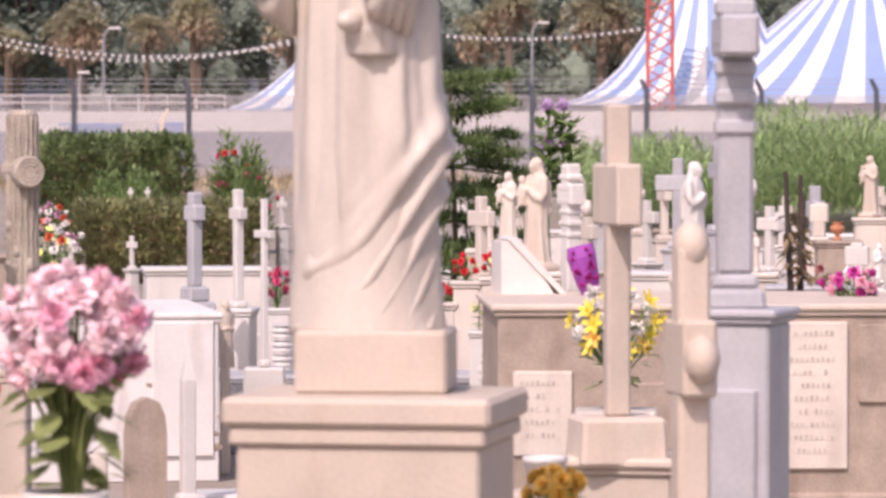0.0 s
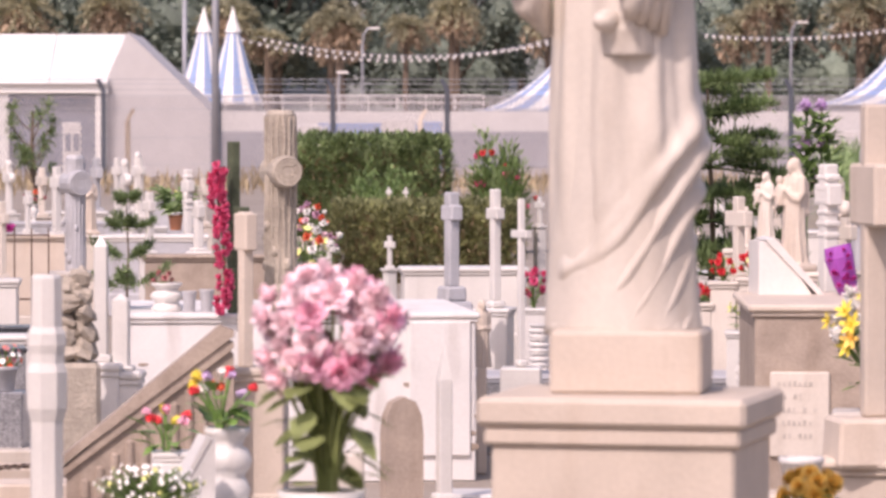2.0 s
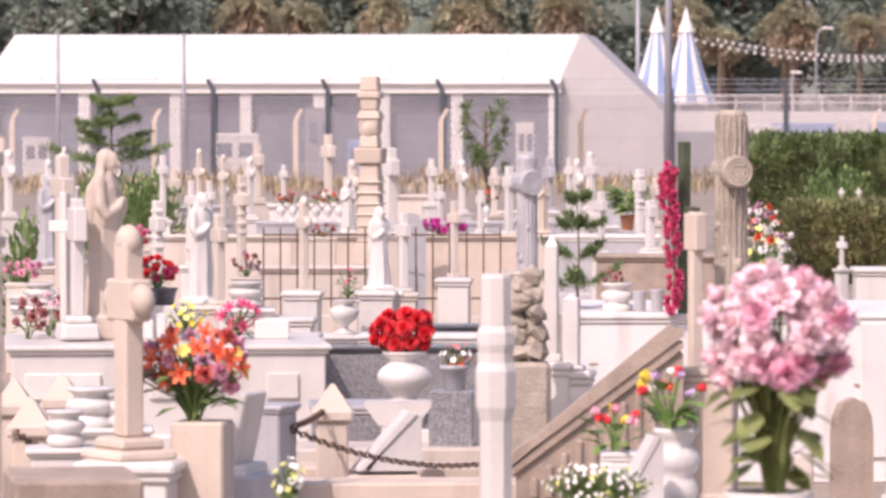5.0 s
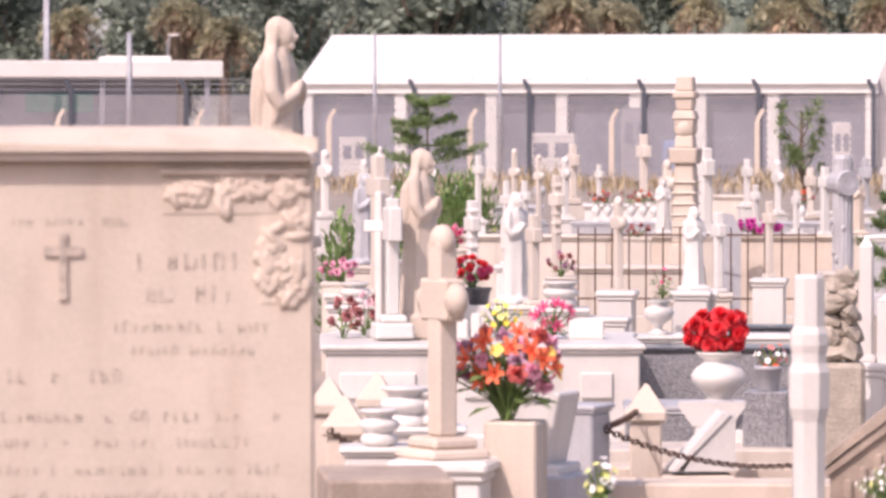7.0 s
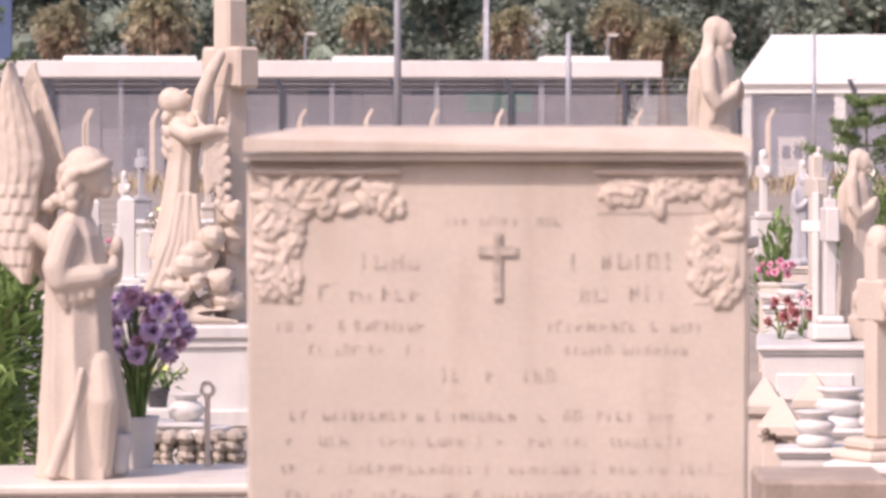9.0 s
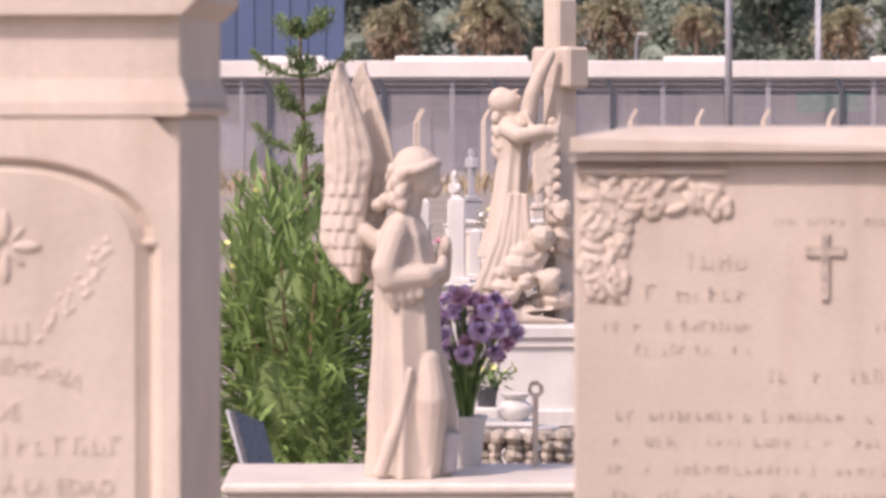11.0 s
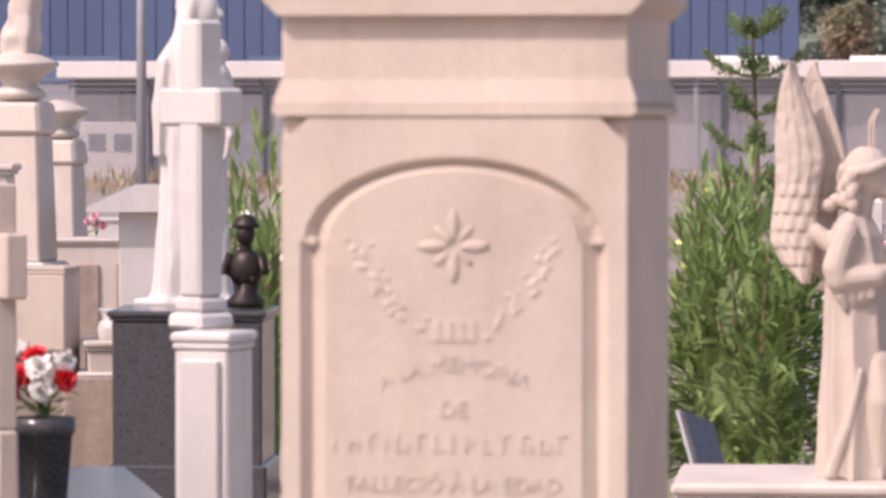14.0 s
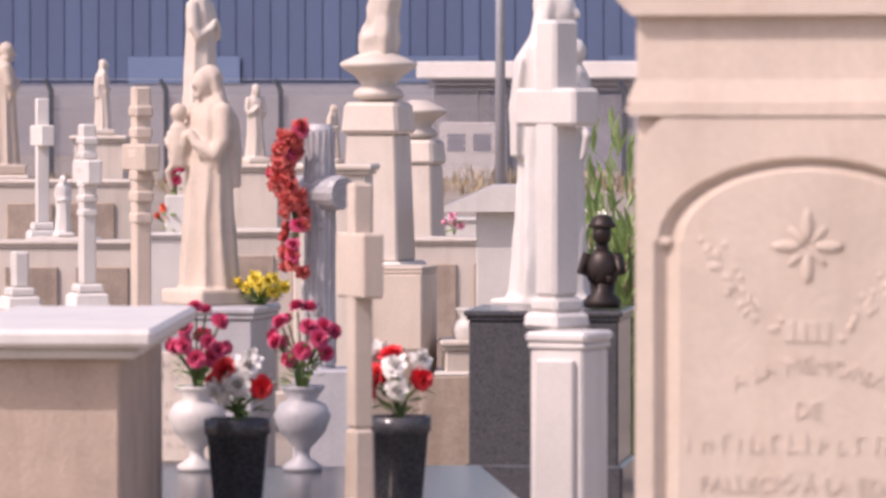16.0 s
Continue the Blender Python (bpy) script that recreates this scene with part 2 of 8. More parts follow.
def clump_tree(h, w, seed, stems=True):
    """A broadleaf tree as (trunk mesh, crown mesh)."""
    random.seed(seed)
    bm = bmesh.new()
    tube(bm, [(0, 0, 0), (0.1, 0, h * 0.3), (0, 0.1, h * 0.6)], h * 0.028, h * 0.012, 7)
    for k in range(6):
        a = k * 1.05 + random.random()
        tube(bm, [(0, 0, h * (0.28 + 0.04 * k)), (math.cos(a) * w * 0.18, math.sin(a) * w * 0.18, h * 0.5), (math.cos(a) * w * 0.33, math.sin(a) * w * 0.33, h * 0.66)], h * 0.012, h * 0.004, 5)
    t = bpy.data.meshes.new("trunk")
    bm.to_mesh(t)
    bm.free()
    t.materials.append(BARK)
    bm = bmesh.new()
    lumps = [(Vector((random.uniform(-1, 1) * w * 0.33, random.uniform(-1, 1) * w * 0.33, h * random.uniform(0.3, 0.86))), w * random.uniform(0.13, 0.24)) for _ in range(20)]
    for c, r in lumps:
        ball(bm, r * 0.5, c.x, c.y, c.z, seg=9, rough=0.3)
        for _ in range(160):
            d = rand_dir(-0.8, 1.0)
            leaf(bm, c + d * r * random.uniform(0.42, 1.15), d + rand_dir() * 0.9, h * 0.036, h * 0.03, 0.6)
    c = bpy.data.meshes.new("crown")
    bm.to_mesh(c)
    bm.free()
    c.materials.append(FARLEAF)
    return t, c


def palm_tree(h, seed):
    random.seed(seed)
    bm = bmesh.new()
    tube(bm, [(0, 0, 0), (0.15, 0.1, h * 0.5), (0.1, 0, h)], 0.34, 0.24, 8)
    t = bpy.data.meshes.new("trunk")
    bm.to_mesh(t)
    bm.free()
    t.materials.append(BARK)
    res = []
    for nm, count, zlo, zhi, material, ln in (("crown", 34, -0.15, 0.95, FARPALM, 2.3), ("dry_skirt", 26, -0.9, -0.1, DRYPALM, 1.9)):
        bm = bmesh.new()
        for _ in range(count):
            d = rand_dir(zlo, zhi)
            base = Vector((0.1, 0, h))
            pts = [base + d * ln * s + Vector((0, 0, -0.55 * ln * s * s)) for s in (0.25, 0.5, 0.75, 1.0)]
            for s, p in zip((0.25, 0.5, 0.75, 1.0), pts):
                for _ in range(7):
                    leaf(bm, p, d * 0.8 + rand_dir() * 0.75, 0.95 - 0.35 * s, 0.17, 0.7)
            tube(bm, [base] + pts, 0.05, 0.015, 3)
        c = bpy.data.meshes.new(nm)
        bm.to_mesh(c)
        bm.free()
        c.materials.append(material)
        res.append((nm, c))
    return t, res


def plant_mesh(name, meshes, x, y, z, rz, sc, label, category, group):
    ob = thing(name, x, y, z, rz, label, category, group)
    ob.scale = (sc, sc, sc)
    for nm, me in meshes:
        new(nm, me).parent = ob
    return ob


kinds = [clump_tree(15, 12, 11), clump_tree(13, 11, 12), clump_tree(17, 11, 13), clump_tree(12, 13, 14)]
palms = [palm_tree(9.5, 21), palm_tree(11.5, 22), palm_tree(8.0, 23)]
random.seed(5)
for rowi, (d0, step, zlow) in enumerate(((318, 1.75, 0.0), (345, 1.6, 1.0), (375, 1.6, 4.0))):
    b = -47.0 + rowi * 0.6
    while b < 11:
        t, c = random.choice(kinds)
        d = d0 + random.uniform(-8, 8)
        plant_mesh("tree", (("trunk", t), ("crown", c)), *spot(b, d), zlow - 0.3, random.uniform(0, 360), random.uniform(0.85, 1.2),
                   "dense dusty green tree below the hillside", "tree", "trees along the hillside")
        b += step * random.uniform(0.75, 1.25)
for b, top in ((-4.49, 30), (-3.68, 45), (-3.12, 15), (-1.89, 30), (0.46, 45), (0.85, 5), (-5.36, 70), (-11.31, 15), (-9.62, 10), (-8.49, 15),
               (-5.89, 25), (-5.40, 70), (-17.38, 40), (-15.56, 60), (-16.12, 20), (-22.99, 40), (-21.73, 35), (-19.20, 30), (-16.03, 30), (-22.97, 30),
               (-21.78, 20), (-20.31, 15), (-10.68, 30), (-7.30, 12), (-4.60, 45), (-3.06, 30), (-15.47, 60), (-4.54, 40), (-1.22, 20), (1.94, 12)):
    d = random.uniform(285, 305)
    h = 1.7 + (210 - top) * d / 8142
    t, parts = random.choice(palms)
    hm = {palms[0][0]: 9.5, palms[1][0]: 11.5, palms[2][0]: 8.0}[t]
    plant_mesh("palm_tree", [("trunk", t)] + parts, *spot(b, d), 0, random.uniform(0, 360), h / hm,
               "tall fan palm with a skirt of dry fronds", "palm tree", "palms before the hillside")


# ---- perimeter fence ----
GALV = mat("galvanised_wire", (0.37, 0.35, 0.36), 0.6, 0.1, 1.0, 0.0, fine=5)
def fence_post(x, y, rz):
    ob = thing("fence_post", x, y, 0, rz, "dark metal fence post with a bent top", "fence post", "posts of the perimeter fence")
    bm = bmesh.new()
    box(bm, 0.13, 0.13, 2.45, bevel=0.01)
    part("post", bm, POSTDARK, ob)
    bm = bmesh.new()
    tube(bm, [(0, 0, 2.42), (-0.06, 0, 2.55), (-0.15, 0, 2.72)], 0.075, 0.055, 6)
    part("bent_top", bm, POSTDARK, ob)
    return ob


FD = 120.0
STEP = 1.425
first = -4.59
posts_b = [first + STEP * i for i in range(-26, 9)]
first_post = fence_post(*spot(posts_b[0], FD), -posts_b[0])
for b in posts_b[1:]:
    copy_thing(first_post, pose(*spot(b, FD), 0, 0, 0, -b))

fence = thing("fence", 0, 0, 0, 0, "chain-link perimeter fence topped with barbed wire", "fence")
ends = [spot(b, FD + 0.05) for b in posts_b]
for z, r in ((2.45, 0.012), (2.6, 0.012), (2.72, 0.012), (2.3, 0.012), (1.95, 0.01), (1.2, 0.01), (0.5, 0.01)):
    bm = bmesh.new()
    tube(bm, [(x, y, z) for x, y in ends], r, r, 4)
    part("wire", bm, STEEL, fence)
bm = bmesh.new()
for (x0, y0), (x1, y1) in zip(ends, ends[1:]):
    L0, L1 = Vector((x0, y0, 0)), Vector((x1, y1, 0))
    n = 30
    for k in range(-12, n):
        for sgn in (0, 1):
            pts = []
            u0, u1 = k / n, (k + 12) / n
            z0, z1 = 0.05, 2.25
            if u0 < 0:
                z0, u0 = 0.05 + (-u0) * n / 12 * 2.2, 0
            if u1 > 1:
                z1, u1 = 2.25 - (u1 - 1) * n / 12 * 2.2, 1
            if sgn:
                a, b = L0.lerp(L1, 1 - u0), L0.lerp(L1, 1 - u1)
            else:
                a, b = L0.lerp(L1, u0), L0.lerp(L1, u1)
            vs = [bm.verts.new((a.x, a.y, z0)), bm.verts.new((a.x, a.y, z0 + 0.05)), bm.verts.new((b.x, b.y, z1 + 0.05)), bm.verts.new((b.x, b.y, z1))]
            bm.faces.new(vs)
tagged(part("chain_link_mesh", bm, GALV, fence), kind="stuff")
for (x0, y0), (x1, y1) in zip(ends, ends[1:]):
    bm = bmesh.new()
    box(bm, math.hypot(x1 - x0, y1 - y0), 0.2, 0.15, 0, 0, 0, 0, m=Matrix.Translation(((x0 + x1) / 2, (y0 + y1) / 2 + 0.15, 0)) @ Matrix.Rotation(math.atan2(y1 - y0, x1 - x0), 4, "Z"))
    part("kerb_wall", bm, CONCRETE, fence, "low concrete footing")


random.seed(77)
DRY = mat("dry_grass", (0.34, 0.27, 0.17), 0.9, 0.25, 0.5, 0.0, island=0.4, rnd=0)
bm = bmesh.new()
for _ in range(9000):
    b = random.uniform(-40, 7)
    d = random.uniform(98, 119)
    leaf(bm, (*spot(b, d), 0), Vector((random.uniform(-.5, .5), random.uniform(-.5, .5), 1)), random.uniform(0.25, 0.6) * (1 + 0.8 * noise.noise(Vector((b, d * 0.1, 0)))), 0.05, 0.3)
tagged(part("dry_grass_strip", bm, DRY), "dry straw-coloured grass along the fence", "grass", kind="stuff")


def old_post(x, y, h, rz):
    ob = thing("concrete_post", x, y, 0, rz, "old beige concrete post with a cranked top", "post", "old posts by the fence")
    bm = bmesh.new()
    box(bm, 0.13, 0.13, h - 0.3, bevel=0.012)
    part("shaft", bm, CREAM, ob)
    bm = bmesh.new()
    tube(bm, [(0, 0, h - 0.31), (0.03, 0, h - 0.2), (0.15, 0, h)], 0.07, 0.06, 4)
    part("cranked_top", bm, CREAM, ob)


for b in (-14.21, -12.45, -10.69, -8.88, -7.14, -7.14, -3.50, -22.71, -21.87, -20.04, -19.21, -18.39, -17.58, -15.85, -22.69):
    old_post(*spot(b, 113), 1.93, -b)

# lamp posts
def street_lamp(b, d, top, bend, r=0.07):
    h = 1.7 + (210 - top) * d / 8142
    ob = thing("street_lamp", *spot(b, d), 0, -b, "slender grey street lamp with a curved arm", "street lamp")
    bm = bmesh.new()
    tube(bm, [(0, 0, 0), (0, 0, h - 0.8), (bend * 0.1, 0, h - 0.3), (bend * 0.4, 0, h - 0.03), (bend * 0.8, 0, h)], r, r * 0.6, 8)
    pole = part("pole", bm, STEEL, ob, smooth=True)
    bm = bmesh.new()
    box(bm, 0.5, 0.2, 0.12, bend * 0.9, 0, h - 0.08, 0.03)
    part("lamp_head", bm, PALE, pole)


street_lamp(-4.22, 210, 50, 0.6)
street_lamp(1.11, 210, 40, 0.6)
street_lamp(-19.97, 210, 60, 0.3)
street_lamp(-16.21, 210, 62, 0.3)
street_lamp(-4.52, 190, 128, 0.2)
for b, d, r in ((-6.05, 117, 0.1), (-18.82, 117, 0.1), (-31.78, 60, 0.07), (-6.43, 200, 0.12), (-12.08, 125, 0.06), (-13.64, 125, 0.06), (-16.69, 140, 0.1), (-17.73, 200, 0.1), (-17.70, 200, 0.1)):
    h = {117: 9.0, 60: 6.0, 200: 7.0, 125: 4.0, 140: 4.3}[d]
    ob = thing("pole", *spot(b, d), 0, -b, "plain grey metal pole", "pole")
    bm = bmesh.new()
    tube(bm, [(0, 0, 0), (0, 0, h)], r, r * 0.8, 8)
    part("shaft", bm, STEEL, ob, smooth=True)
    bm = bmesh.new()
    box(bm, r * 5, r * 5, 0.05, bevel=0.01)
    part("base_plate", bm, STEEL, ob)

# ---- marquee hall ----
hall = thing("marquee_hall", *spot(-10.99, 135), 0, 6.0, "long white-roofed marquee hall with dim glazed bays", "hall")
HL, HD = 17.0, 13.0
eave, ridge = 1.7 + 62 * 135 / 8142, 1.7 + 150 * 140 / 8142
def roof_sheet(bm, x0, x1, a, b, over=0.0):
    vs = [bm.verts.new(p) for p in ((x0, *a), (x1, *a), (x1 + over, *b), (x0, *b))]
    bm.faces.new(vs)
    ws = [bm.verts.new(v.co + Vector((0, 0, -0.06))) for v in vs]
    bm.faces.new(ws[::-1])
    for i in range(4):
        bm.faces.new((vs[i], ws[i], ws[(i + 1) % 4], vs[(i + 1) % 4]))
nb = 10
for i in range(nb):
    bm = bmesh.new()
    x0, x1 = -HL / 2 + HL * i / nb, -HL / 2 + HL * (i + 1) / nb
    roof_sheet(bm, x0, x1 - 0.02, (-0.4, eave + 0.03), (HD / 2, ridge), 0.42 if i == nb - 1 else 0.0)
    roof_sheet(bm, x0, x1 - 0.02, (HD / 2, ridge), (HD + 0.4, eave + 0.03))
    part("roof_panel", bm, FABRIC, hall)
bm = bmesh.new()
box(bm, HL, 0.15, 0.32, 0, -0.2, eave - 0.3, 0.02)
part("eaves_beam", bm, FABRIC, hall)
for fx in (0.0, 0.168, 0.33, 0.455, 0.585, 0.7, 0.828, 1.0):
    bm = bmesh.new()
    box(bm, 0.34, 0.34, eave - 0.25, -HL / 2 + 0.2 + fx * (HL - 0.4), 0, 0, 0.02)
    part("post", bm, FABRIC, hall)
# bay panels: the dimness under the eaves is put into their colour
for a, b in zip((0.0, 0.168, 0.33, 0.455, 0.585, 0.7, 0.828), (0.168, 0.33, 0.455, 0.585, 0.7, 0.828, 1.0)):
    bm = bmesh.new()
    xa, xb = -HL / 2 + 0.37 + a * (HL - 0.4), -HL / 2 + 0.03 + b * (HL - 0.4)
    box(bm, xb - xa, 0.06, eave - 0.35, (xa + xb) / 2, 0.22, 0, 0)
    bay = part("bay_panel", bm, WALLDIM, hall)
    bm = bmesh.new()
    box(bm, xb - xa, 0.08, 0.18, (xa + xb) / 2, 0.15, eave - 0.62, 0.01)
    part("blue_rail", bm, BLUECLAD, bay)
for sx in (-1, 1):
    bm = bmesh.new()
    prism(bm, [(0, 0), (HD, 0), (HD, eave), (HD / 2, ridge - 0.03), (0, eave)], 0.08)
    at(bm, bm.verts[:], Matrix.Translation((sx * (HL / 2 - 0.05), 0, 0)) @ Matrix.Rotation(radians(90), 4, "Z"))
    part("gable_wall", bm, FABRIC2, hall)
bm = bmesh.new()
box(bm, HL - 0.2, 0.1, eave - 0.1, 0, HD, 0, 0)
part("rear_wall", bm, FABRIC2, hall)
# the gable's long side tent leaning out to the right, its shade in the grey
annex = thing("side_tent", *spot(-6.70, 134), 0, 3.7, "grey tarpaulin gable tent beside the marquee hall", "tent")
bm = bmesh.new()
prism(bm, [(-1.7, 0), (1.35, 0), (1.35, 1.9), (1.2, 2.05), (-1.07, ridge - 0.06), (-1.7, eave + 0.1)], 8.0, 4.7)
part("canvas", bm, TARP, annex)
bm = bmesh.new()
tube(bm, [(1.4, 0.1, 0), (1.4, 0.1, 1.9)], 0.05, 0.05, 6)
part("tent_pole", bm, STEEL, annex)

# pale cabins and boxes between the fence and the hall
for b, w, z0_, hh, m_, lab in ((-13.91, 0.75, 0, 1.2, PALE, "white site cabin behind the fence"), (-11.44, 1.3, 0, 1.3, PALE, "pale grey site cabin behind the fence"), (-9.89, 0.7, 0, 1.1, BLUESTRIPE, "blue storage box behind the fence"),
                       (-10.39, 0.8, 0, 2.0, WALLGREY, "grey equipment cabinet behind the fence"), (-7.83, 0.5, 0, 1.6, PALE, "narrow pale cabinet behind the fence"), (-32.17, 1.6, 0, 1.6, PALE, "white parked van body behind the fence"), (-33.09, 0.9, 0, 0.8, YELLOWPAINT, "yellow crate behind the fence")):
    ob = thing("cabin", *spot(b, 126), z0_, -b, lab, "cabin")
    bm = bmesh.new()
    box(bm, w, 0.9, hh, 0, 0, 0, 0.03)
    part("body", bm, m_, ob)
    for q in (-0.22, 0.22):
        bm = bmesh.new()
        box(bm, w * 0.3, 0.03, hh * 0.3, q * w, -0.455, hh * 0.5, 0.01)
        part("window", bm, WALLDIM, ob)

# ---- circus tents ----
def peak_tent(b, d, top, rad, eave_h, n, name, label, spire=True, fall=2.2):
    h = 1.7 + (210 - top) * d / 8142
    ob = thing(name, *spot(b, d), 0, -b, label, "tent")
    for i in range(n):
        bm = bmesh.new()
        rows_ = []
        for k in range(9):
            s = k / 8
            r = 0.12 + rad * s
            z = eave_h + (h - eave_h) * (1 - s) ** fall
            rows_.append([bm.verts.new((r * math.sin(2 * math.pi * (i + q) / n), r * math.cos(2 * math.pi * (i + q) / n), z)) for q in (0, 0.5, 1)])
        for ra, rb in zip(rows_, rows_[1:]):
            for q in range(2):
                bm.faces.new((ra[q], ra[q + 1], rb[q + 1], rb[q]))
        part("roof_stripe", bm, BLUESTRIPE if i % 2 else FABRIC, ob, smooth=True)
    # side wall below the eaves, shade put in by the darker fabric colour
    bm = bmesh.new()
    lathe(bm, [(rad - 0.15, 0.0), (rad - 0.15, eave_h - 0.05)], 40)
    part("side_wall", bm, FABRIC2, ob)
    if spire:
        bm = bmesh.new()
        lathe(bm, [(0.3, h - 0.4), (0.16, h), (0.02, h + 0.5)], 10)
        part("cap", bm, FABRIC, ob)


peak_tent(3.28, 175, -190, 6.4, 2.2, 40, "circus_tent", "big blue and white striped circus tent", fall=2.5)
peak_tent(5.24, 176, -90, 8.6, 2.25, 48, "circus_tent", "blue and white striped circus tent peak", fall=1.35)
peak_tent(-1.47, 178, 60, 4.2, 2.0, 32, "circus_tent", "low white and blue striped circus tent", fall=1.7)
peak_tent(-6.19, 165, 38, 1.0, 2.2, 16, "pagoda_tent", "slim striped pagoda tent with a pointed top", fall=1.25)
peak_tent(-5.83, 165, 38, 1.0, 2.2, 16, "pagoda_tent", "slim blue striped pagoda tent with a pointed top", fall=1.25)
mast = thing("lattice_mast", *spot(2.70, 168), 0, 0, "red lattice mast of the circus tent", "mast")
for sx, sy in ((-1, -1), (1, -1), (1, 1), (-1, 1)):
    bm = bmesh.new()
    tube(bm, [(sx * 0.45, sy * 0.45, 0), (sx * 0.45, sy * 0.45, 9)], 0.05, 0.05, 5)
    part("leg", bm, REDPAINT, mast)
for k in range(18):
    bm = bmesh.new()
    z = k * 0.5
    for (ax, ay), (bx, by) in (((-.45, -.45), (.45, -.45)), ((.45, -.45), (.45, .45)), ((.45, .45), (-.45, .45)), ((-.45, .45), (-.45, -.45))):
        tube(bm, [(ax, ay, z), (bx, by, z + 0.5)], 0.045, 0.045, 4)
    part("lattice", bm, REDPAINT, mast)
# string lights over the circus ground
bm = bmesh.new()
ball(bm, 0.07, 0, 0, 0, seg=6)
BULB = bpy.data.meshes.new("bulb")
bm.to_mesh(BULB)
bm.free()
BULB.materials.append(PALE)
for (b0, y0), (b1, y1), sag in (((-5.92, 60), (-1.72, 62), 1.0), ((-0.03, 60), (3.63, 10), 0.6), ((-5.53, 65), (-1.73, 70), 0.7)):
    d = 185
    p0, p1 = Vector((*spot(b0, d), 1.7 + (210 - y0) * d / 8142)), Vector((*spot(b1, d), 1.7 + (210 - y1) * d / 8142))
    ob = thing("string_lights", *p0, 0, "sagging string of small white festoon lamps", "string lights")
    pts = [(p1 - p0) * (k / 40) - Vector((0, 0, sag * 4 * (k / 40) * (1 - k / 40))) for k in range(41)]
    bm = bmesh.new()
    tube(bm, pts, 0.015, 0.015, 3)
    part("cable", bm, STEEL, ob)
    for p in pts[1:-1]:
        bulb = new("bulb", BULB)
        bulb.parent = ob
        bulb.matrix_basis = Matrix.Translation(p - Vector((0, 0, 0.08)))
# white barrier wall with railings and parked blue containers
barrier = thing("barrier_wall", *spot(-2.00, 160), 0, 2.0, "long white barrier wall with a pipe railing", "wall")
bm = bmesh.new()
box(bm, 34, 0.4, 1.95, 0, 0, 0, 0.02)
part("wall", bm, PALE, barrier)
# grey block added for the hazy, netted fence zone below the white band
bm = bmesh.new()
box(bm, 34.2, 0.5, 1.25, 0, -0.6, 0, 0.02)
part("lower_wall", bm, WALLGREY, barrier)
for z in (2.25, 2.5):
    bm = bmesh.new()
    tube(bm, [(-17, 0, z), (-2, 0, z)], 0.035, 0.035, 5)
    part("rail", bm, PALE, barrier)
for k in range(16):
    bm = bmesh.new()
    tube(bm, [(-17 + k, 0, 1.95), (-17 + k, 0, 2.5)], 0.03, 0.03, 5)
    part("rail_post", bm, PALE, barrier)
for b, w, hh, m_, lab in ((-4.35, 2.2, 1.55, BLUESTRIPE, "blue"), (-3.40, 0.9, 1.6, BLUESTRIPE, "blue"), (-3.75, 1.3, 1.7, PALE, "white"), (-4.87, 1.2, 1.5, PALE, "white"), (1.94, 2.0, 1.3, PALE, "pale")):
    ob = thing("container", *spot(b, 150), 0, -b, lab + " storage container beyond the fence", "container")
    bm = bmesh.new()
    box(bm, w, 1.5, hh, bevel=0.03)
    part("body", bm, m_, ob)
    for k in range(6):
        bm = bmesh.new()
        box(bm, 0.05, 0.05, hh - 0.1, -w / 2 + w * (k + 0.5) / 6, -0.77, 0.05, 0.01)
        part("rib", bm, m_, ob)

# ---- long low building and the blue hall ----
SH = 148.0
shed = thing("long_shed", *spot(-21.94, SH), 0, 21.9, "long low grey building with a pale flat roof", "building")
k = SH / 8142
sx0, sx1 = -1560 * k, 912 * k
ztop, zfas = 1.7 + 102 * k, 1.7 + 72 * k
bm = bmesh.new()
box(bm, sx1 - sx0, 14, ztop - zfas, (sx0 + sx1) / 2, 6.4, zfas, 0.03)
part("roof", bm, PALE, shed)
bm = bmesh.new()
box(bm, sx1 - sx0 - 1.6, 0.3, zfas, (sx0 + sx1) / 2 - 0.6, 0.6, 0, 0)
part("wall", bm, WALLGREY, shed)
npan = 26
for i in range(npan):
    xa = sx0 + 0.4 + (sx1 - sx0 - 4.0) * i / npan
    bm = bmesh.new()
    w_ = (sx1 - sx0 - 4.0) / npan
    box(bm, w_ * (0.62 if i % 3 else 0.9), 0.08, zfas * 0.86, xa + w_ / 2, 0.4, 0.02, 0.01)
    part("shutter", bm, WALLDIM if i % 2 else WALLGREY, shed)
for i in range(14):
    bm = bmesh.new()
    box(bm, 0.16, 0.16, zfas, sx0 + 0.5 + (sx1 - sx0 - 1.0) * i / 13, -0.3, 0, 0.01)
    part("column", bm, WALLGREY, shed)
for fx in (-280, -30, 90, 460, 840):
    bm = bmesh.new()
    box(bm, 120 * k, 2.5, 0.2, (fx - 60) * k, 4.5, ztop, 0.03)
    part("roof_unit", bm, FABRIC, shed)
bm = bmesh.new()
box(bm, 2.2, 0.06, 0.6, 625 * k, 0.3, 1.9, 0.01)
part("green_awning", bm, mat("green_awning_cloth", (0.08, 0.28, 0.22), 0.7), shed)

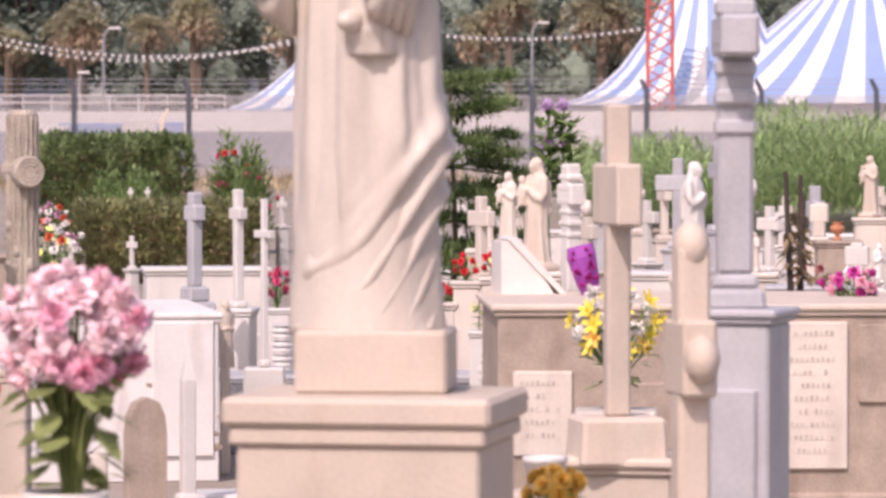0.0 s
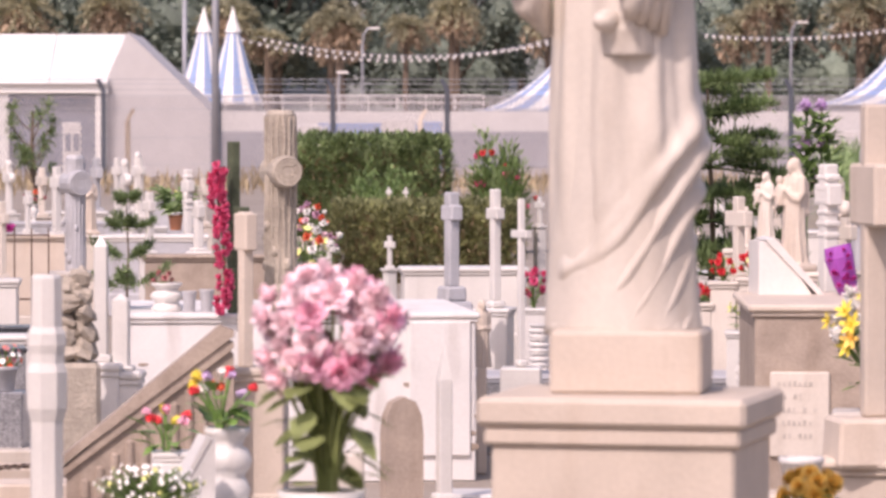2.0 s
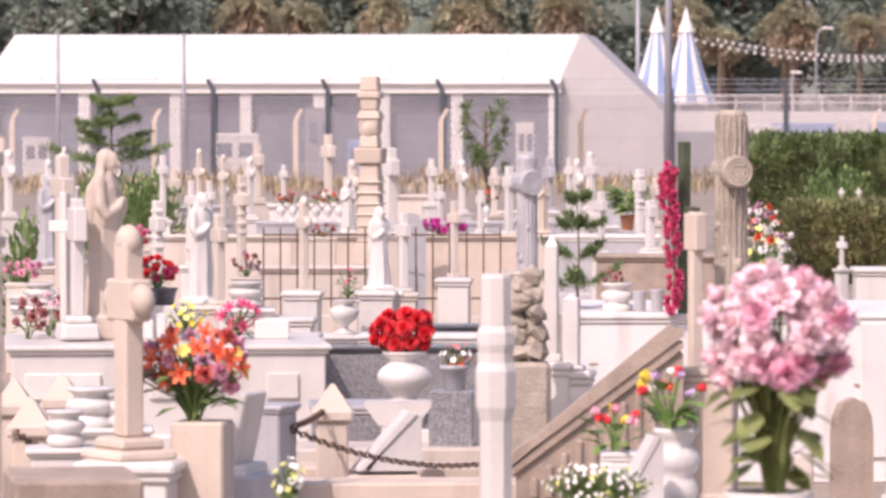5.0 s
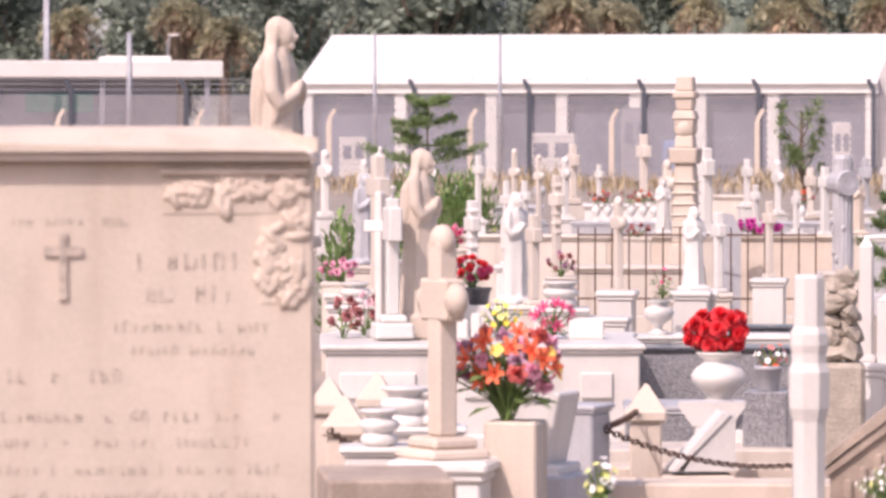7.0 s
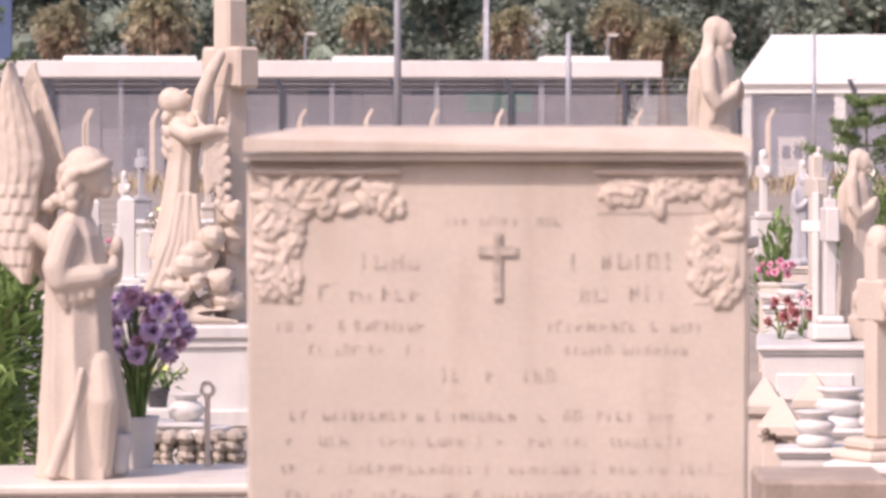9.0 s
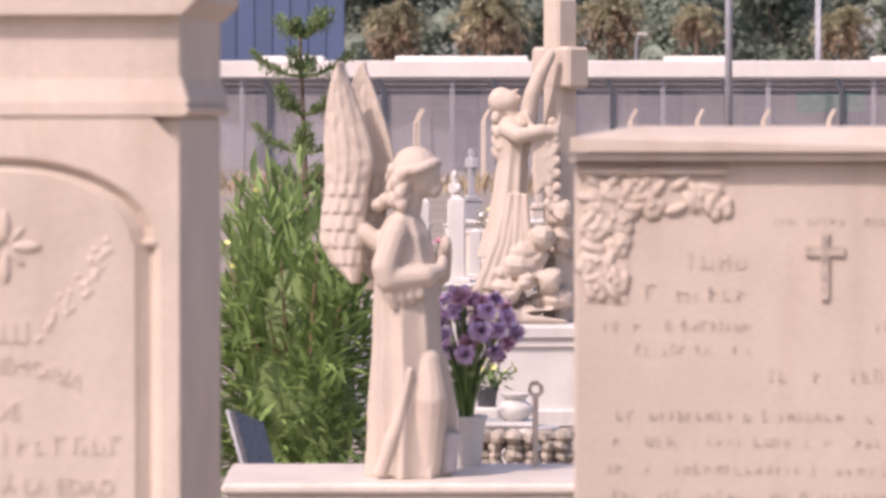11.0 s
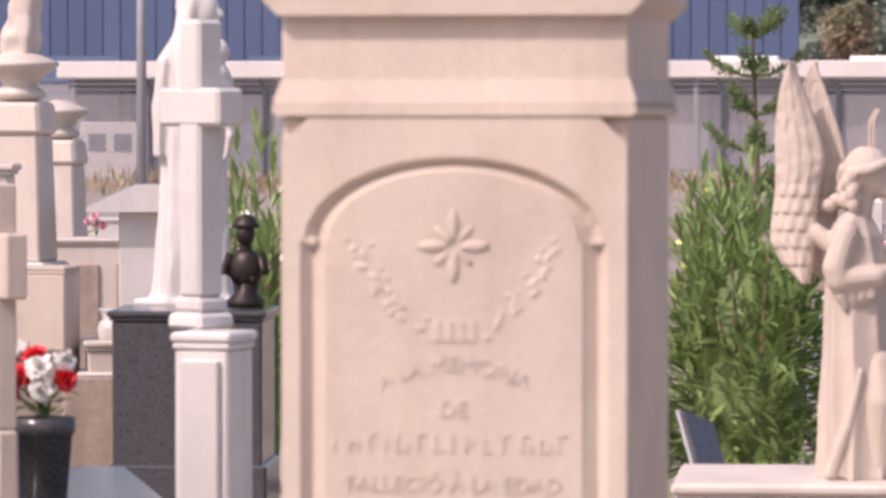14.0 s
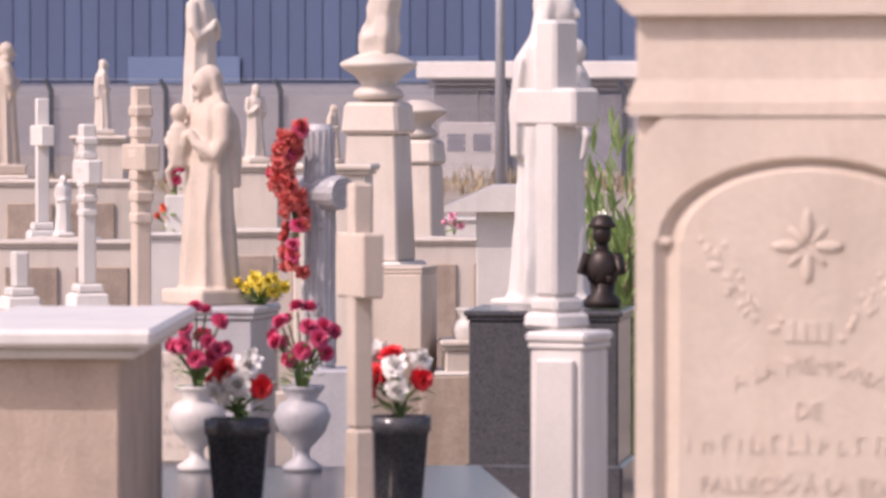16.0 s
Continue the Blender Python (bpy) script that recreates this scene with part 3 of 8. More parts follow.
BD = 205.0
bx, by = spot(-23.60, BD)
blue = thing("blue_hall", bx, by, 0, 23.6, "large blue-clad industrial hall with vertical ribs", "building")
LB = 75.0
bm = bmesh.new()
box(bm, LB, 20, 14, -LB / 2, 10.2, 0, 0)
part("wall", bm, BLUECLAD, blue)
for i in range(94):
    bm = bmesh.new()
    box(bm, 0.76, 0.06, 10.6, -0.4 - i * 0.8, 0.12, 3.4, 0.02)
    part("cladding_panel", bm, BLUECLAD, blue)
for i in range(5):
    bm = bmesh.new()
    box(bm, 5.2, 0.1, 1.2, -22 - i * 11, -0.02, 3.3, 0.02)
    part("window_band", bm, BLUEWIN, blue)
bm = bmesh.new()
box(bm, LB, 0.3, 3.2, -LB / 2, -0.1, 0, 0.02)
part("plinth_wall", bm, WALLGREY, blue)


STAIN = mat("faded_lettering", (0.50, 0.45, 0.40), 0.8, 0.2, 30, 0.1)


# ---- builders for the graves ----
def cross(x, y, z, h, w, tk, rz, m=WHITE, arm_z=0.7, span=0.5, arm_h=None, base=None, group="", label="white marble grave cross", style="plain"):
    """A cross h high with a shaft w wide and tk thick; span: arms' full width over h; base: rows of (width, depth, height) below."""
    ob = thing("cross", x, y, z, rz, label, "cross", group)
    z0 = 0.0
    for bw, bd, bh in base or ():
        bm = bmesh.new()
        box(bm, bw, bd, bh, 0, 0, z0, 0.012, 0.94)
        part("base_step", bm, m, ob)
        z0 += bh
    arm_h = arm_h or w
    za = z0 + (h - z0) * arm_z
    bm = bmesh.new()
    if style == "facet":
        hh = h - z0
        lathe(bm, [(w * r, z0 + hh * q) for r, q in ((0.52, 0), (0.52, 0.35), (0.64, 0.41), (0.66, 0.57), (0.56, 0.61), (0.56, 0.65), (0.62, 0.69), (0.6, 0.74), (0.5, 0.77), (0.48, 0.985), (0.42, 1.0))], 8)
        part("shaft", bm, m, ob)
    elif style == "round":
        lathe(bm, [(w / 2 * 1.05, z0), (w / 2, z0 + (h - z0) * 0.4), (w / 2 * 0.97, h - 0.02), (w / 2 * 0.8, h)], 18, wob=0.02)
        part("shaft", bm, m, ob, smooth=False)
        random.seed(int(h * 1000))
        for k in range(16):
            bm = bmesh.new()
            a = 2 * math.pi * k / 16
            tube(bm, [((w / 2 + 0.002 * math.sin(5 * q + k)) * math.cos(a + 0.06 * math.sin(3 * q + k)), (w / 2 + 0.002 * math.sin(5 * q + k)) * math.sin(a + 0.06 * math.sin(3 * q + k)), z0 + (h - z0) * (0.02 + 0.95 * q / 8)) for q in range(9)], w * 0.055, w * 0.045, 5)
            part("bark_ridge", bm, m, ob)
        for k in range(7):
            bm = bmesh.new()
            a = random.uniform(-3.0, 0.2)
            ball(bm, w * random.uniform(0.1, 0.17), w * 0.5 * math.cos(a), w * 0.5 * math.sin(a), z0 + (h - z0) * random.uniform(0.1, 0.6), 1, 1, 1.5, 8, 0.2)
            part("knot", bm, m, ob, smooth=True)
        for sd_ in (-1, 1):
            for rr_ in (0.2, 0.32, 0.43):
                bm = bmesh.new()
                tube(bm, [(sd_ * span * h / 2, arm_h * rr_ * math.cos(q * 0.3927), za + arm_h * rr_ * math.sin(q * 0.3927)) for q in range(17)], arm_h * 0.025, None, 5)
                part("growth_ring", bm, m, ob)
        bm = bmesh.new()
        lathe(bm, [(arm_h / 2 * 0.85, -span * h / 2), (arm_h / 2, -span * h / 2 + 0.02), (arm_h / 2, span * h / 2 - 0.02), (arm_h / 2 * 0.85, span * h / 2)], 16, wob=0.02)
        at(bm, bm.verts[:], Matrix.Translation((0, 0, za)) @ Matrix.Rotation(radians(90), 4, "Y"))
        part("crossbar", bm, m, ob)
    else:
        box(bm, w, tk, h - z0, 0, 0, z0, min(w, tk) * 0.12)
        part("shaft", bm, m, ob)
        bm = bmesh.new()
        box(bm, span * h, tk * 1.02 + 0.004, arm_h, 0, 0, za - arm_h / 2, min(w, tk) * 0.12)
        part("crossbar", bm, m, ob)
        if style == "stepped":
            for k in range(6):
                bm = bmesh.new()
                zz = z0 + (h - z0) * (0.42 + 0.09 * k)
                box(bm, w * (1.25 + 0.22 * (k % 2)), tk * 1.12, (h - z0) * 0.05, 0, 0, zz, 0.01)
                part("carved_band", bm, m, ob)
        if style == "budded":
            for px, pz in ((-span * h / 2, za), (span * h / 2, za), (0, h)):
                bm = bmesh.new()
                ball(bm, w * 0.72, px, 0, pz, 1, 0.75, 1, 10)
                part("bud", bm, m, ob, smooth=True)
    return ob


def block(name, x, y, z0, z1, w, d, rz, m=CREAM, cap=0.0, cap_out=0.04, label="", category="tomb", base=0.0, m_cap=None, panel=None):
    """A tomb or pedestal from z0 to z1 with its front centre at x, y; a cap slab, a base course and panels on its front."""
    ob = thing(name, x, y, z0, rz, label, category)
    h = z1 - z0
    bm = bmesh.new()
    box(bm, w, d, h - cap, 0, d / 2, 0, 0.008)
    part("body", bm, m, ob)
    if cap:
        bm = bmesh.new()
        box(bm, w + 2 * cap_out, d + 2 * cap_out, cap * 0.62, 0, d / 2, h - cap * 0.62, 0.012)
        part("cap_slab", bm, m_cap or m, ob)
        bm = bmesh.new()
        box(bm, w + cap_out, d + cap_out, cap * 0.4, 0, d / 2, h - cap * 1.02, 0.008)
        part("moulding", bm, m_cap or m, ob)
    if base:
        bm = bmesh.new()
        box(bm, w + 2 * cap_out, d + 2 * cap_out, base, 0, d / 2, 0, 0.012)
        part("base_course", bm, m, ob)
    for px, pz, pw, ph, pm in panel or ():
        bm = bmesh.new()
        box(bm, pw, 0.03, ph, px, -0.004, pz, 0.006)
        pan = part("panel", bm, pm, ob)
        if pm is WARM:
            for k in range(int(ph / 0.055) - 1):
                lw = pw * random.uniform(0.5, 0.85)
                for q in range(int(lw / 0.022)):
                    if random.random() < 0.8:
                        bm = bmesh.new()
                        box(bm, 0.013, 0.004, 0.024 * random.uniform(0.7, 1), px - lw / 2 + q * 0.022, -0.0195, pz + ph - 0.06 - k * 0.055, 0)
                        tagged(part("letter_bar", bm, STAIN, pan))
    return ob


def rings(bm, secs, seg=48, folds=0.0, nf=9, ph=0.0, twist=0.0):
    """A robe through sections (z, rx, ry, x, y), with folds that run down and across it."""
    out = []
    zs = [s[0] for s in secs]
    N = 40
    for k in range(N + 1):
        z = zs[0] + (zs[-1] - zs[0]) * k / N
        vals = [float(np.interp(z, zs, [s[i] for s in secs])) for i in range(1, 5)]
        u = k / N
        row = []
        for i in range(seg):
            a = 2 * math.pi * i / seg
            amp = folds * (1.15 - 0.8 * u)
            q = math.sin(nf * a + ph + twist * u * 3) * 0.6 + math.sin((nf * 2 + 1) * a - ph * 2 + twist * u * 5) * 0.4
            dr = 1 + amp * q + folds * 0.35 * math.sin(9 * u * math.pi + 2 * a) * max(0.0, math.sin(a + 4.2))
            dr += folds * 1.1 * noise.noise(Vector((math.cos(a) * 1.7 + ph, math.sin(a) * 1.7, u * 5.0))) + folds * 0.5 * noise.noise(Vector((math.cos(a) * 4 + ph, math.sin(a) * 4, u * 7.0)))
            row.append(bm.verts.new((vals[2] + vals[0] * math.cos(a) * dr, vals[3] + vals[1] * math.sin(a) * dr, z)))
        out.append(row)
    for a, b in zip(out, out[1:]):
        for i in range(seg):
            bm.faces.new((a[i], a[(i + 1) % seg], b[(i + 1) % seg], b[i]))
    bm.faces.new(out[0][::-1])
    bm.faces.new(out[-1])


def robe(bm, secs, nf=7, deep=0.1, ph=0.0, up=0.25, seg=72, n=70, sway=0.5):
    """A hanging gown through sections (z, half width, front, back): ridged folds that deepen downwards; it faces -y."""
    zs = [q[0] for q in secs]
    out = []
    for k in range(n + 1):
        u = k / n
        z = zs[0] + (zs[-1] - zs[0]) * u
        hw, fr, bk = (float(np.interp(z, zs, [q[i] for q in secs])) for i in (1, 2, 3))
        row = []
        for i in range(seg):
            a = 2 * math.pi * i / seg
            w = nf * a + ph + sway * math.sin(3.1 * u + 2 * a) + 1.3 * noise.noise(Vector((math.cos(a) * 1.5, math.sin(a) * 1.5, u * 2 + ph)))
            ridge = 1 - abs(math.sin(w / 2)) ** 0.8 * 1.6
            dr = 1 + deep * (up + (1 - up) * (1 - u) ** 0.8) * ridge + 0.025 * noise.noise(Vector((math.cos(a) * 3, math.sin(a) * 3, u * 9 + ph)))
            row.append(bm.verts.new((hw * math.cos(a) * dr, -(fr + bk) / 2 + (fr - bk) / 2 * math.sin(a) * dr, z)))
        out.append(row)
    for ra, rb in zip(out, out[1:]):
        for i in range(seg):
            bm.faces.new((ra[i], ra[(i + 1) % seg], rb[(i + 1) % seg], rb[i]))
    bm.faces.new(out[0][::-1])
    bm.faces.new(out[-1])


def limb(bm, pts, radii, seg=12):
    """A rounded limb through points with a radius at each."""
    for (p, q), (r0, r1) in zip(zip(pts, pts[1:]), zip(radii, radii[1:])):
        tube(bm, [p, q], r0, r1, seg)
        ball(bm, r1, *q, seg=seg)
    ball(bm, radii[0], *pts[0], seg=seg)


def statue(x, y, z, h, rz, m=WARM, child=False, hood=True, arms="pray", label="robed stone figure", folds=0.12, plinth=0.06, seed=1, lean=0.0):
    """A plain robed figure h high that faces local -y."""
    random.seed(seed)
    bm = bmesh.new()
    b = plinth
    H = h - b * h
    if plinth:
        box(bm, h * 0.3, h * 0.3, b * h, 0, 0, 0, 0.01)
    o = b * h
    ln = lean * H * .05
    robe(bm, [(o, H * .145, H * .125, -H * .13), (o + H * .05, H * .14, H * .122, -H * .122), (o + H * .3, H * .12, H * .108, -H * .105), (o + H * .5, H * .115, H * .096, -H * .098), (o + H * .62, H * .11, H * .088 - ln, -H * .09 - ln),
              (o + H * .76, H * .12, H * .08 - ln, -H * .088 - ln), (o + H * .82, H * .095, H * .06 - ln, -H * .075 - ln), (o + H * .865, H * .04, H * .035 - ln, -H * .04 - ln)], 7 + seed % 3, folds * 1.25, seed * 1.3, 0.3, 52, 44)
    hc = (0, -H * .03 + lean * H * .05, o + H * .918)
    ball(bm, H * .054, *hc, 0.86, 1.0, 1.28, 18)
    ball(bm, H * .013, hc[0], hc[1] - H * .056, hc[2] - H * .012, 0.7, 1.2, 1.5, 8)
    ball(bm, H * .02, hc[0], hc[1] - H * .036, hc[2] - H * .055, 1, 1, 0.9, 8)
    tube(bm, [(hc[0], hc[1] + H * .012, o + H * .82), (hc[0], hc[1], o + H * .9)], H * .034, H * .03, 12)
    if hood:
        ball(bm, H * .061, hc[0], hc[1] + H * .03, hc[2] + H * .016, 0.98, 1.0, 1.1, 18)
        for s_ in (-1, 1):
            limb(bm, [(s_ * H * .045, hc[1] + H * .02, hc[2] + H * .03), (s_ * H * .052, hc[1] + H * .032, hc[2] - H * .05), (s_ * H * .075, hc[1] + H * .03, o + H * .83), (s_ * H * .1, H * .01, o + H * .74)], [H * .018, H * .02, H * .024, H * .014], 10)
        robe(bm, [(o + H * .45, H * .112, -H * .03, -H * .12), (o + H * .6, H * .12, -H * .02, -H * .125), (o + H * .76, H * .122, 0, -H * .11), (o + H * .84, H * .085, -H * .02 - hc[1], -H * .09 - hc[1]), (o + H * .93, H * .056, -H * .02 - hc[1], -H * .08 - hc[1])], 6, folds * 0.9, seed * 0.7, 0.4, 40, 36)
    else:
        ball(bm, H * .061, hc[0], hc[1] + H * .012, hc[2] + H * .018, 0.94, 1.04, 1.16, 26, 0.035)
        for k in range(14):
            a = radians(12 + 156 * k / 13)
            ball(bm, H * .017, hc[0] + math.cos(a) * H * .052, hc[1] + math.sin(a) * H * .06 - H * .004, hc[2] - H * (.03 + .012 * (k % 2) + .02 * math.sin(a)), 1, 1, 1.5, 8)
        for k in range(4):
            ball(bm, H * .016, hc[0] + (k % 2 - .5) * H * .03, hc[1] + H * (.066 + .01 * k), hc[2] - H * (.055 + .012 * k), seg=8)
    sh = o + H * .79
    for s in (-1, 1):
        if arms == "pray":
            pts = [(s * H * .105, 0, sh), (s * H * .13, -H * .02, o + H * .66), (s * H * .115, -H * .05, o + H * .6), (s * H * .04, -H * .1, o + H * .645), (s * H * .012, -H * .112, o + H * .69)]
        elif arms == "open":
            pts = [(s * H * .105, 0, sh), (s * H * .14, -H * .02, o + H * .66), (s * H * .13, -H * .09, o + H * .6), (s * H * .11, -H * .16, o + H * .61)]
        elif arms == "up":
            pts = [(s * H * .1, 0, sh), (s * H * .08, -H * .12, o + H * .88), (s * H * .04, -H * .24, o + H * 1.05)]
        else:
            pts = [(s * H * .105, 0, sh), (s * H * .13, 0, o + H * .64), (s * H * .11, -H * .05, o + H * .55), (s * H * .02, -H * .1, o + H * .58)]
        n_ = len(pts)
        limb(bm, pts, [H * (.042 - .022 * q / (n_ - 1)) for q in range(n_)], 12)
        ball(bm, H * .02, *pts[-1], 0.75, 1, 1.3, 8)
        if arms != "up":
            for q in range(4):
                e, w_ = Vector(pts[2]).lerp(Vector(pts[1]), 0.35), Vector(pts[3])
                top = e.lerp(w_, q / 4)
                tube(bm, [top, top - Vector((s * H * .004, 0, H * .045)), top - Vector((s * H * .012, -H * .01, H * (.1 - .012 * q)))], H * .028, H * .01, 8)
    if child:
        cx, cy, cz = -H * .085, -H * .11, o + H * .64
        rings(bm, [(cz - H * .1, H * .045, H * .045, cx, cy), (cz, H * .055, H * .05, cx, cy), (cz + H * .08, H * .045, H * .04, cx, cy), (cz + H * .11, H * .02, H * .02, cx, cy)], 20, 0.1, 5, 1)
        ball(bm, H * .04, cx, cy, cz + H * .145, 0.95, 1, 1.1, 12)
        tube(bm, [(cx - H * .04, cy, cz + H * .07), (cx - H * .06, cy - H * .03, cz + H * .02), (cx - H * .02, cy - H * .06, cz)], H * .014, H * .01, 6)
        tube(bm, [(cx, cy - H * .02, cz - H * .08), (cx - H * .02, cy - H * .05, cz - H * .12), (cx - H * .01, cy - H * .03, cz - H * .2)], H * .02, H * .012, 6)
    bmesh.ops.recalc_face_normals(bm, faces=bm.faces[:])
    ob = part("statue", bm, m, None, smooth=True)
    ob.matrix_basis = pose(x, y, z, 0, 0, rz)
    fuse = ob.modifiers.new("fuse", "REMESH")
    fuse.mode = "VOXEL"
    fuse.voxel_size = H * (0.0082 if h > 0.7 else 0.014)
    fuse.use_smooth_shade = True
    wear = ob.modifiers.new("wear", "SMOOTH")
    wear.factor = 0.5
    wear.iterations = 1
    return tagged(ob, label, "statue")


VASES = {
    "round": [(0.28, 0), (0.3, 0.03), (0.2, 0.1), (0.34, 0.25), (0.48, 0.42), (0.5, 0.55), (0.42, 0.68), (0.28, 0.78), (0.27, 0.84), (0.4, 0.95), (0.42, 1.0), (0.36, 1.0), (0.25, 0.86)],
    "urn": [(0.3, 0), (0.32, 0.06), (0.12, 0.16), (0.12, 0.26), (0.36, 0.45), (0.46, 0.65), (0.38, 0.78), (0.22, 0.84), (0.34, 0.96), (0.36, 1.0), (0.2, 0.98)],
    "bands": [(0.3, 0), (0.4, 0.06), (0.46, 0.18), (0.4, 0.3), (0.33, 0.36), (0.44, 0.46), (0.5, 0.58), (0.42, 0.7), (0.3, 0.76), (0.36, 0.86), (0.46, 0.94), (0.44, 1.0), (0.34, 0.98)],
    "cup": [(0.3, 0), (0.34, 0.05), (0.36, 0.5), (0.44, 0.92), (0.48, 1.0), (0.4, 1.0), (0.36, 0.9)],
    "pot": [(0.34, 0), (0.36, 0.03), (0.46, 0.82), (0.5, 0.84), (0.5, 1.0), (0.44, 1.0), (0.42, 0.9)],
}


def vase(x, y, z, h, w, m=WHITE, kind="round", label="white marble grave vase", seg=24):
    bm = bmesh.new()
    lathe(bm, [(r * w, hh * h) for r, hh in VASES[kind]], seg)
    ob = part("vase", bm, m, None, smooth=True)
    ob.matrix_basis = pose(x, y, z)
    return tagged(ob, label, "vase")


def bloom_mesh(kind):
    random.seed(len(kind) * 7)
    bm = bmesh.new()

    def petal(a, tilt, ln, wd, r0, lift):
        c, s = math.cos(a), math.sin(a)
        pts = []
        for u, wk, up in ((0, 0.3, 0), (0.5, 1.0, 0.25), (1.0, 0.55, 0.1)):
            r = r0 + ln * u * math.cos(tilt) + random.uniform(-.03, .03)
            z = lift + ln * u * math.sin(tilt) + up * 0.25
            for side in (-1, 1):
                pts.append(bm.verts.new((c * r - s * side * wd * wk / 2, s * r + c * side * wd * wk / 2, z + random.uniform(-.03, .03))))
        bm.faces.new((pts[0], pts[1], pts[3], pts[2]))
        bm.faces.new((pts[2], pts[3], pts[5], pts[4]))

    if kind == "rose":
        for n, tilt, ln, wd, lift in ((4, 1.35, 0.45, 0.5, 0.1), (6, 1.0, 0.5, 0.6, 0.05), (7, 0.55, 0.55, 0.65, 0.0), (7, 0.15, 0.5, 0.6, -0.05)):
            for i in range(n):
                petal(2 * math.pi * i / n + tilt * 3, tilt, ln, wd, 0.05, lift)
    elif kind == "carnation":
        for i in range(46):
            petal(random.uniform(0, 6.3), random.uniform(-0.2, 1.5), random.uniform(0.35, 0.6), 0.32, 0.05, random.uniform(-0.05, 0.2))
    elif kind == "tulip":
        for i in range(6):
            petal(2 * math.pi * i / 6, 1.4, 0.9, 0.55, 0.22 + 0.05 * (i % 2), -0.3)
        lathe(bm, [(0.1, -0.35), (0.3, -0.1), (0.32, 0.2), (0.18, 0.5)], 8)
    elif kind == "lily":
        for i in range(6):
            petal(2 * math.pi * i / 6, 0.45, 0.8, 0.36, 0.03, 0)
        for i in range(5):
            petal(2 * math.pi * i / 5, 1.2, 0.4, 0.12, 0.02, 0.05)
    else:
        for i in range(5):
            petal(2 * math.pi * i / 5, 0.3, 0.5, 0.45, 0.02, 0)
    me = bpy.data.meshes.new("bloom")
    bm.to_mesh(me)
    bm.free()
    return me


BLOOMS = {}


def bloom(kind, colour):
    if (kind, colour) not in BLOOMS:
        me = bloom_mesh(kind)
        me.materials.append(PETAL[colour])
        BLOOMS[kind, colour] = me
    return BLOOMS[kind, colour]


def bouquet(x, y, z, w, h, flowers, size, label, leaves=30, leaf_m=LEAF, leaf_len=None, low=0.45, name="bouquet", category="flowers", seed=3, depth=None, spread=1.0, leaf_w=0.42):
    """Flowers in a bunch w wide and h high above z. flowers: (bloom kind, colour, how many)."""
    random.seed(seed)
    ob = thing(name, x, y, z, 0, label, category)
    depth = depth or w * 0.7
    heads = []
    for kind, colour, n in flowers:
        for _ in range(n):
            best = None
            for _ in range(10):
                d_ = rand_dir(-0.75, 1.0)
                k = random.uniform(0.5, 1.0) ** 0.6
                p = Vector((d_.x * w / 2 * k * spread, d_.y * depth / 2 * k * spread, h * (low + 1) / 2 + d_.z * h * (1 - low) / 2 * k))
                dd = min([(p - q).length for q in heads] or [9])
                if best is None or dd > best[0]:
                    best = (dd, p)
            p = best[1]
            heads.append(p)
            b = new("bloom", bloom(kind, colour))
            b.parent = ob
            d = Vector((p.x * 1.4, p.y - 0.25 * depth, (p.z - h * (low + 1) / 2) + 0.22 * h * random.uniform(0.3, 1.0))).normalized()
            s = size * random.uniform(0.85, 1.15)
            b.matrix_basis = Matrix.Translation(p) @ d.to_track_quat("Z", "Y").to_matrix().to_4x4() @ Matrix.Diagonal((s, s, s, 1))
    bm = bmesh.new()
    for p in heads:
        tube(bm, [(random.uniform(-1, 1) * w * 0.05, random.uniform(-1, 1) * w * 0.05, -0.02), (p.x * 0.35, p.y * 0.35, p.z * 0.5), p - Vector((0, 0, size * 0.2))], 0.003 + size * 0.02, None, 3)
    part("stalk", bm, leaf_m, ob)
    bm = bmesh.new()
    leaf_len = leaf_len or size * 1.4
    for _ in range(leaves):
        u = random.uniform(0.1, 0.8)
        d = rand_dir(-0.5, 0.6)
        k = (0.25 + 0.6 * u) if leaf_w < 0.6 else 0.2 + 0.35 * u
        leaf(bm, (d.x * w / 2 * k, d.y * depth / 2 * k, u * h * (low + 1) / 1.7), d + Vector((0, 0, 0.3 if leaf_w < 0.6 else random.uniform(-1.2, 0.5))), leaf_len * random.uniform(0.5, 1.1), leaf_len * leaf_w, 0.7)
    part("foliage", bm, leaf_m, ob)
    return ob


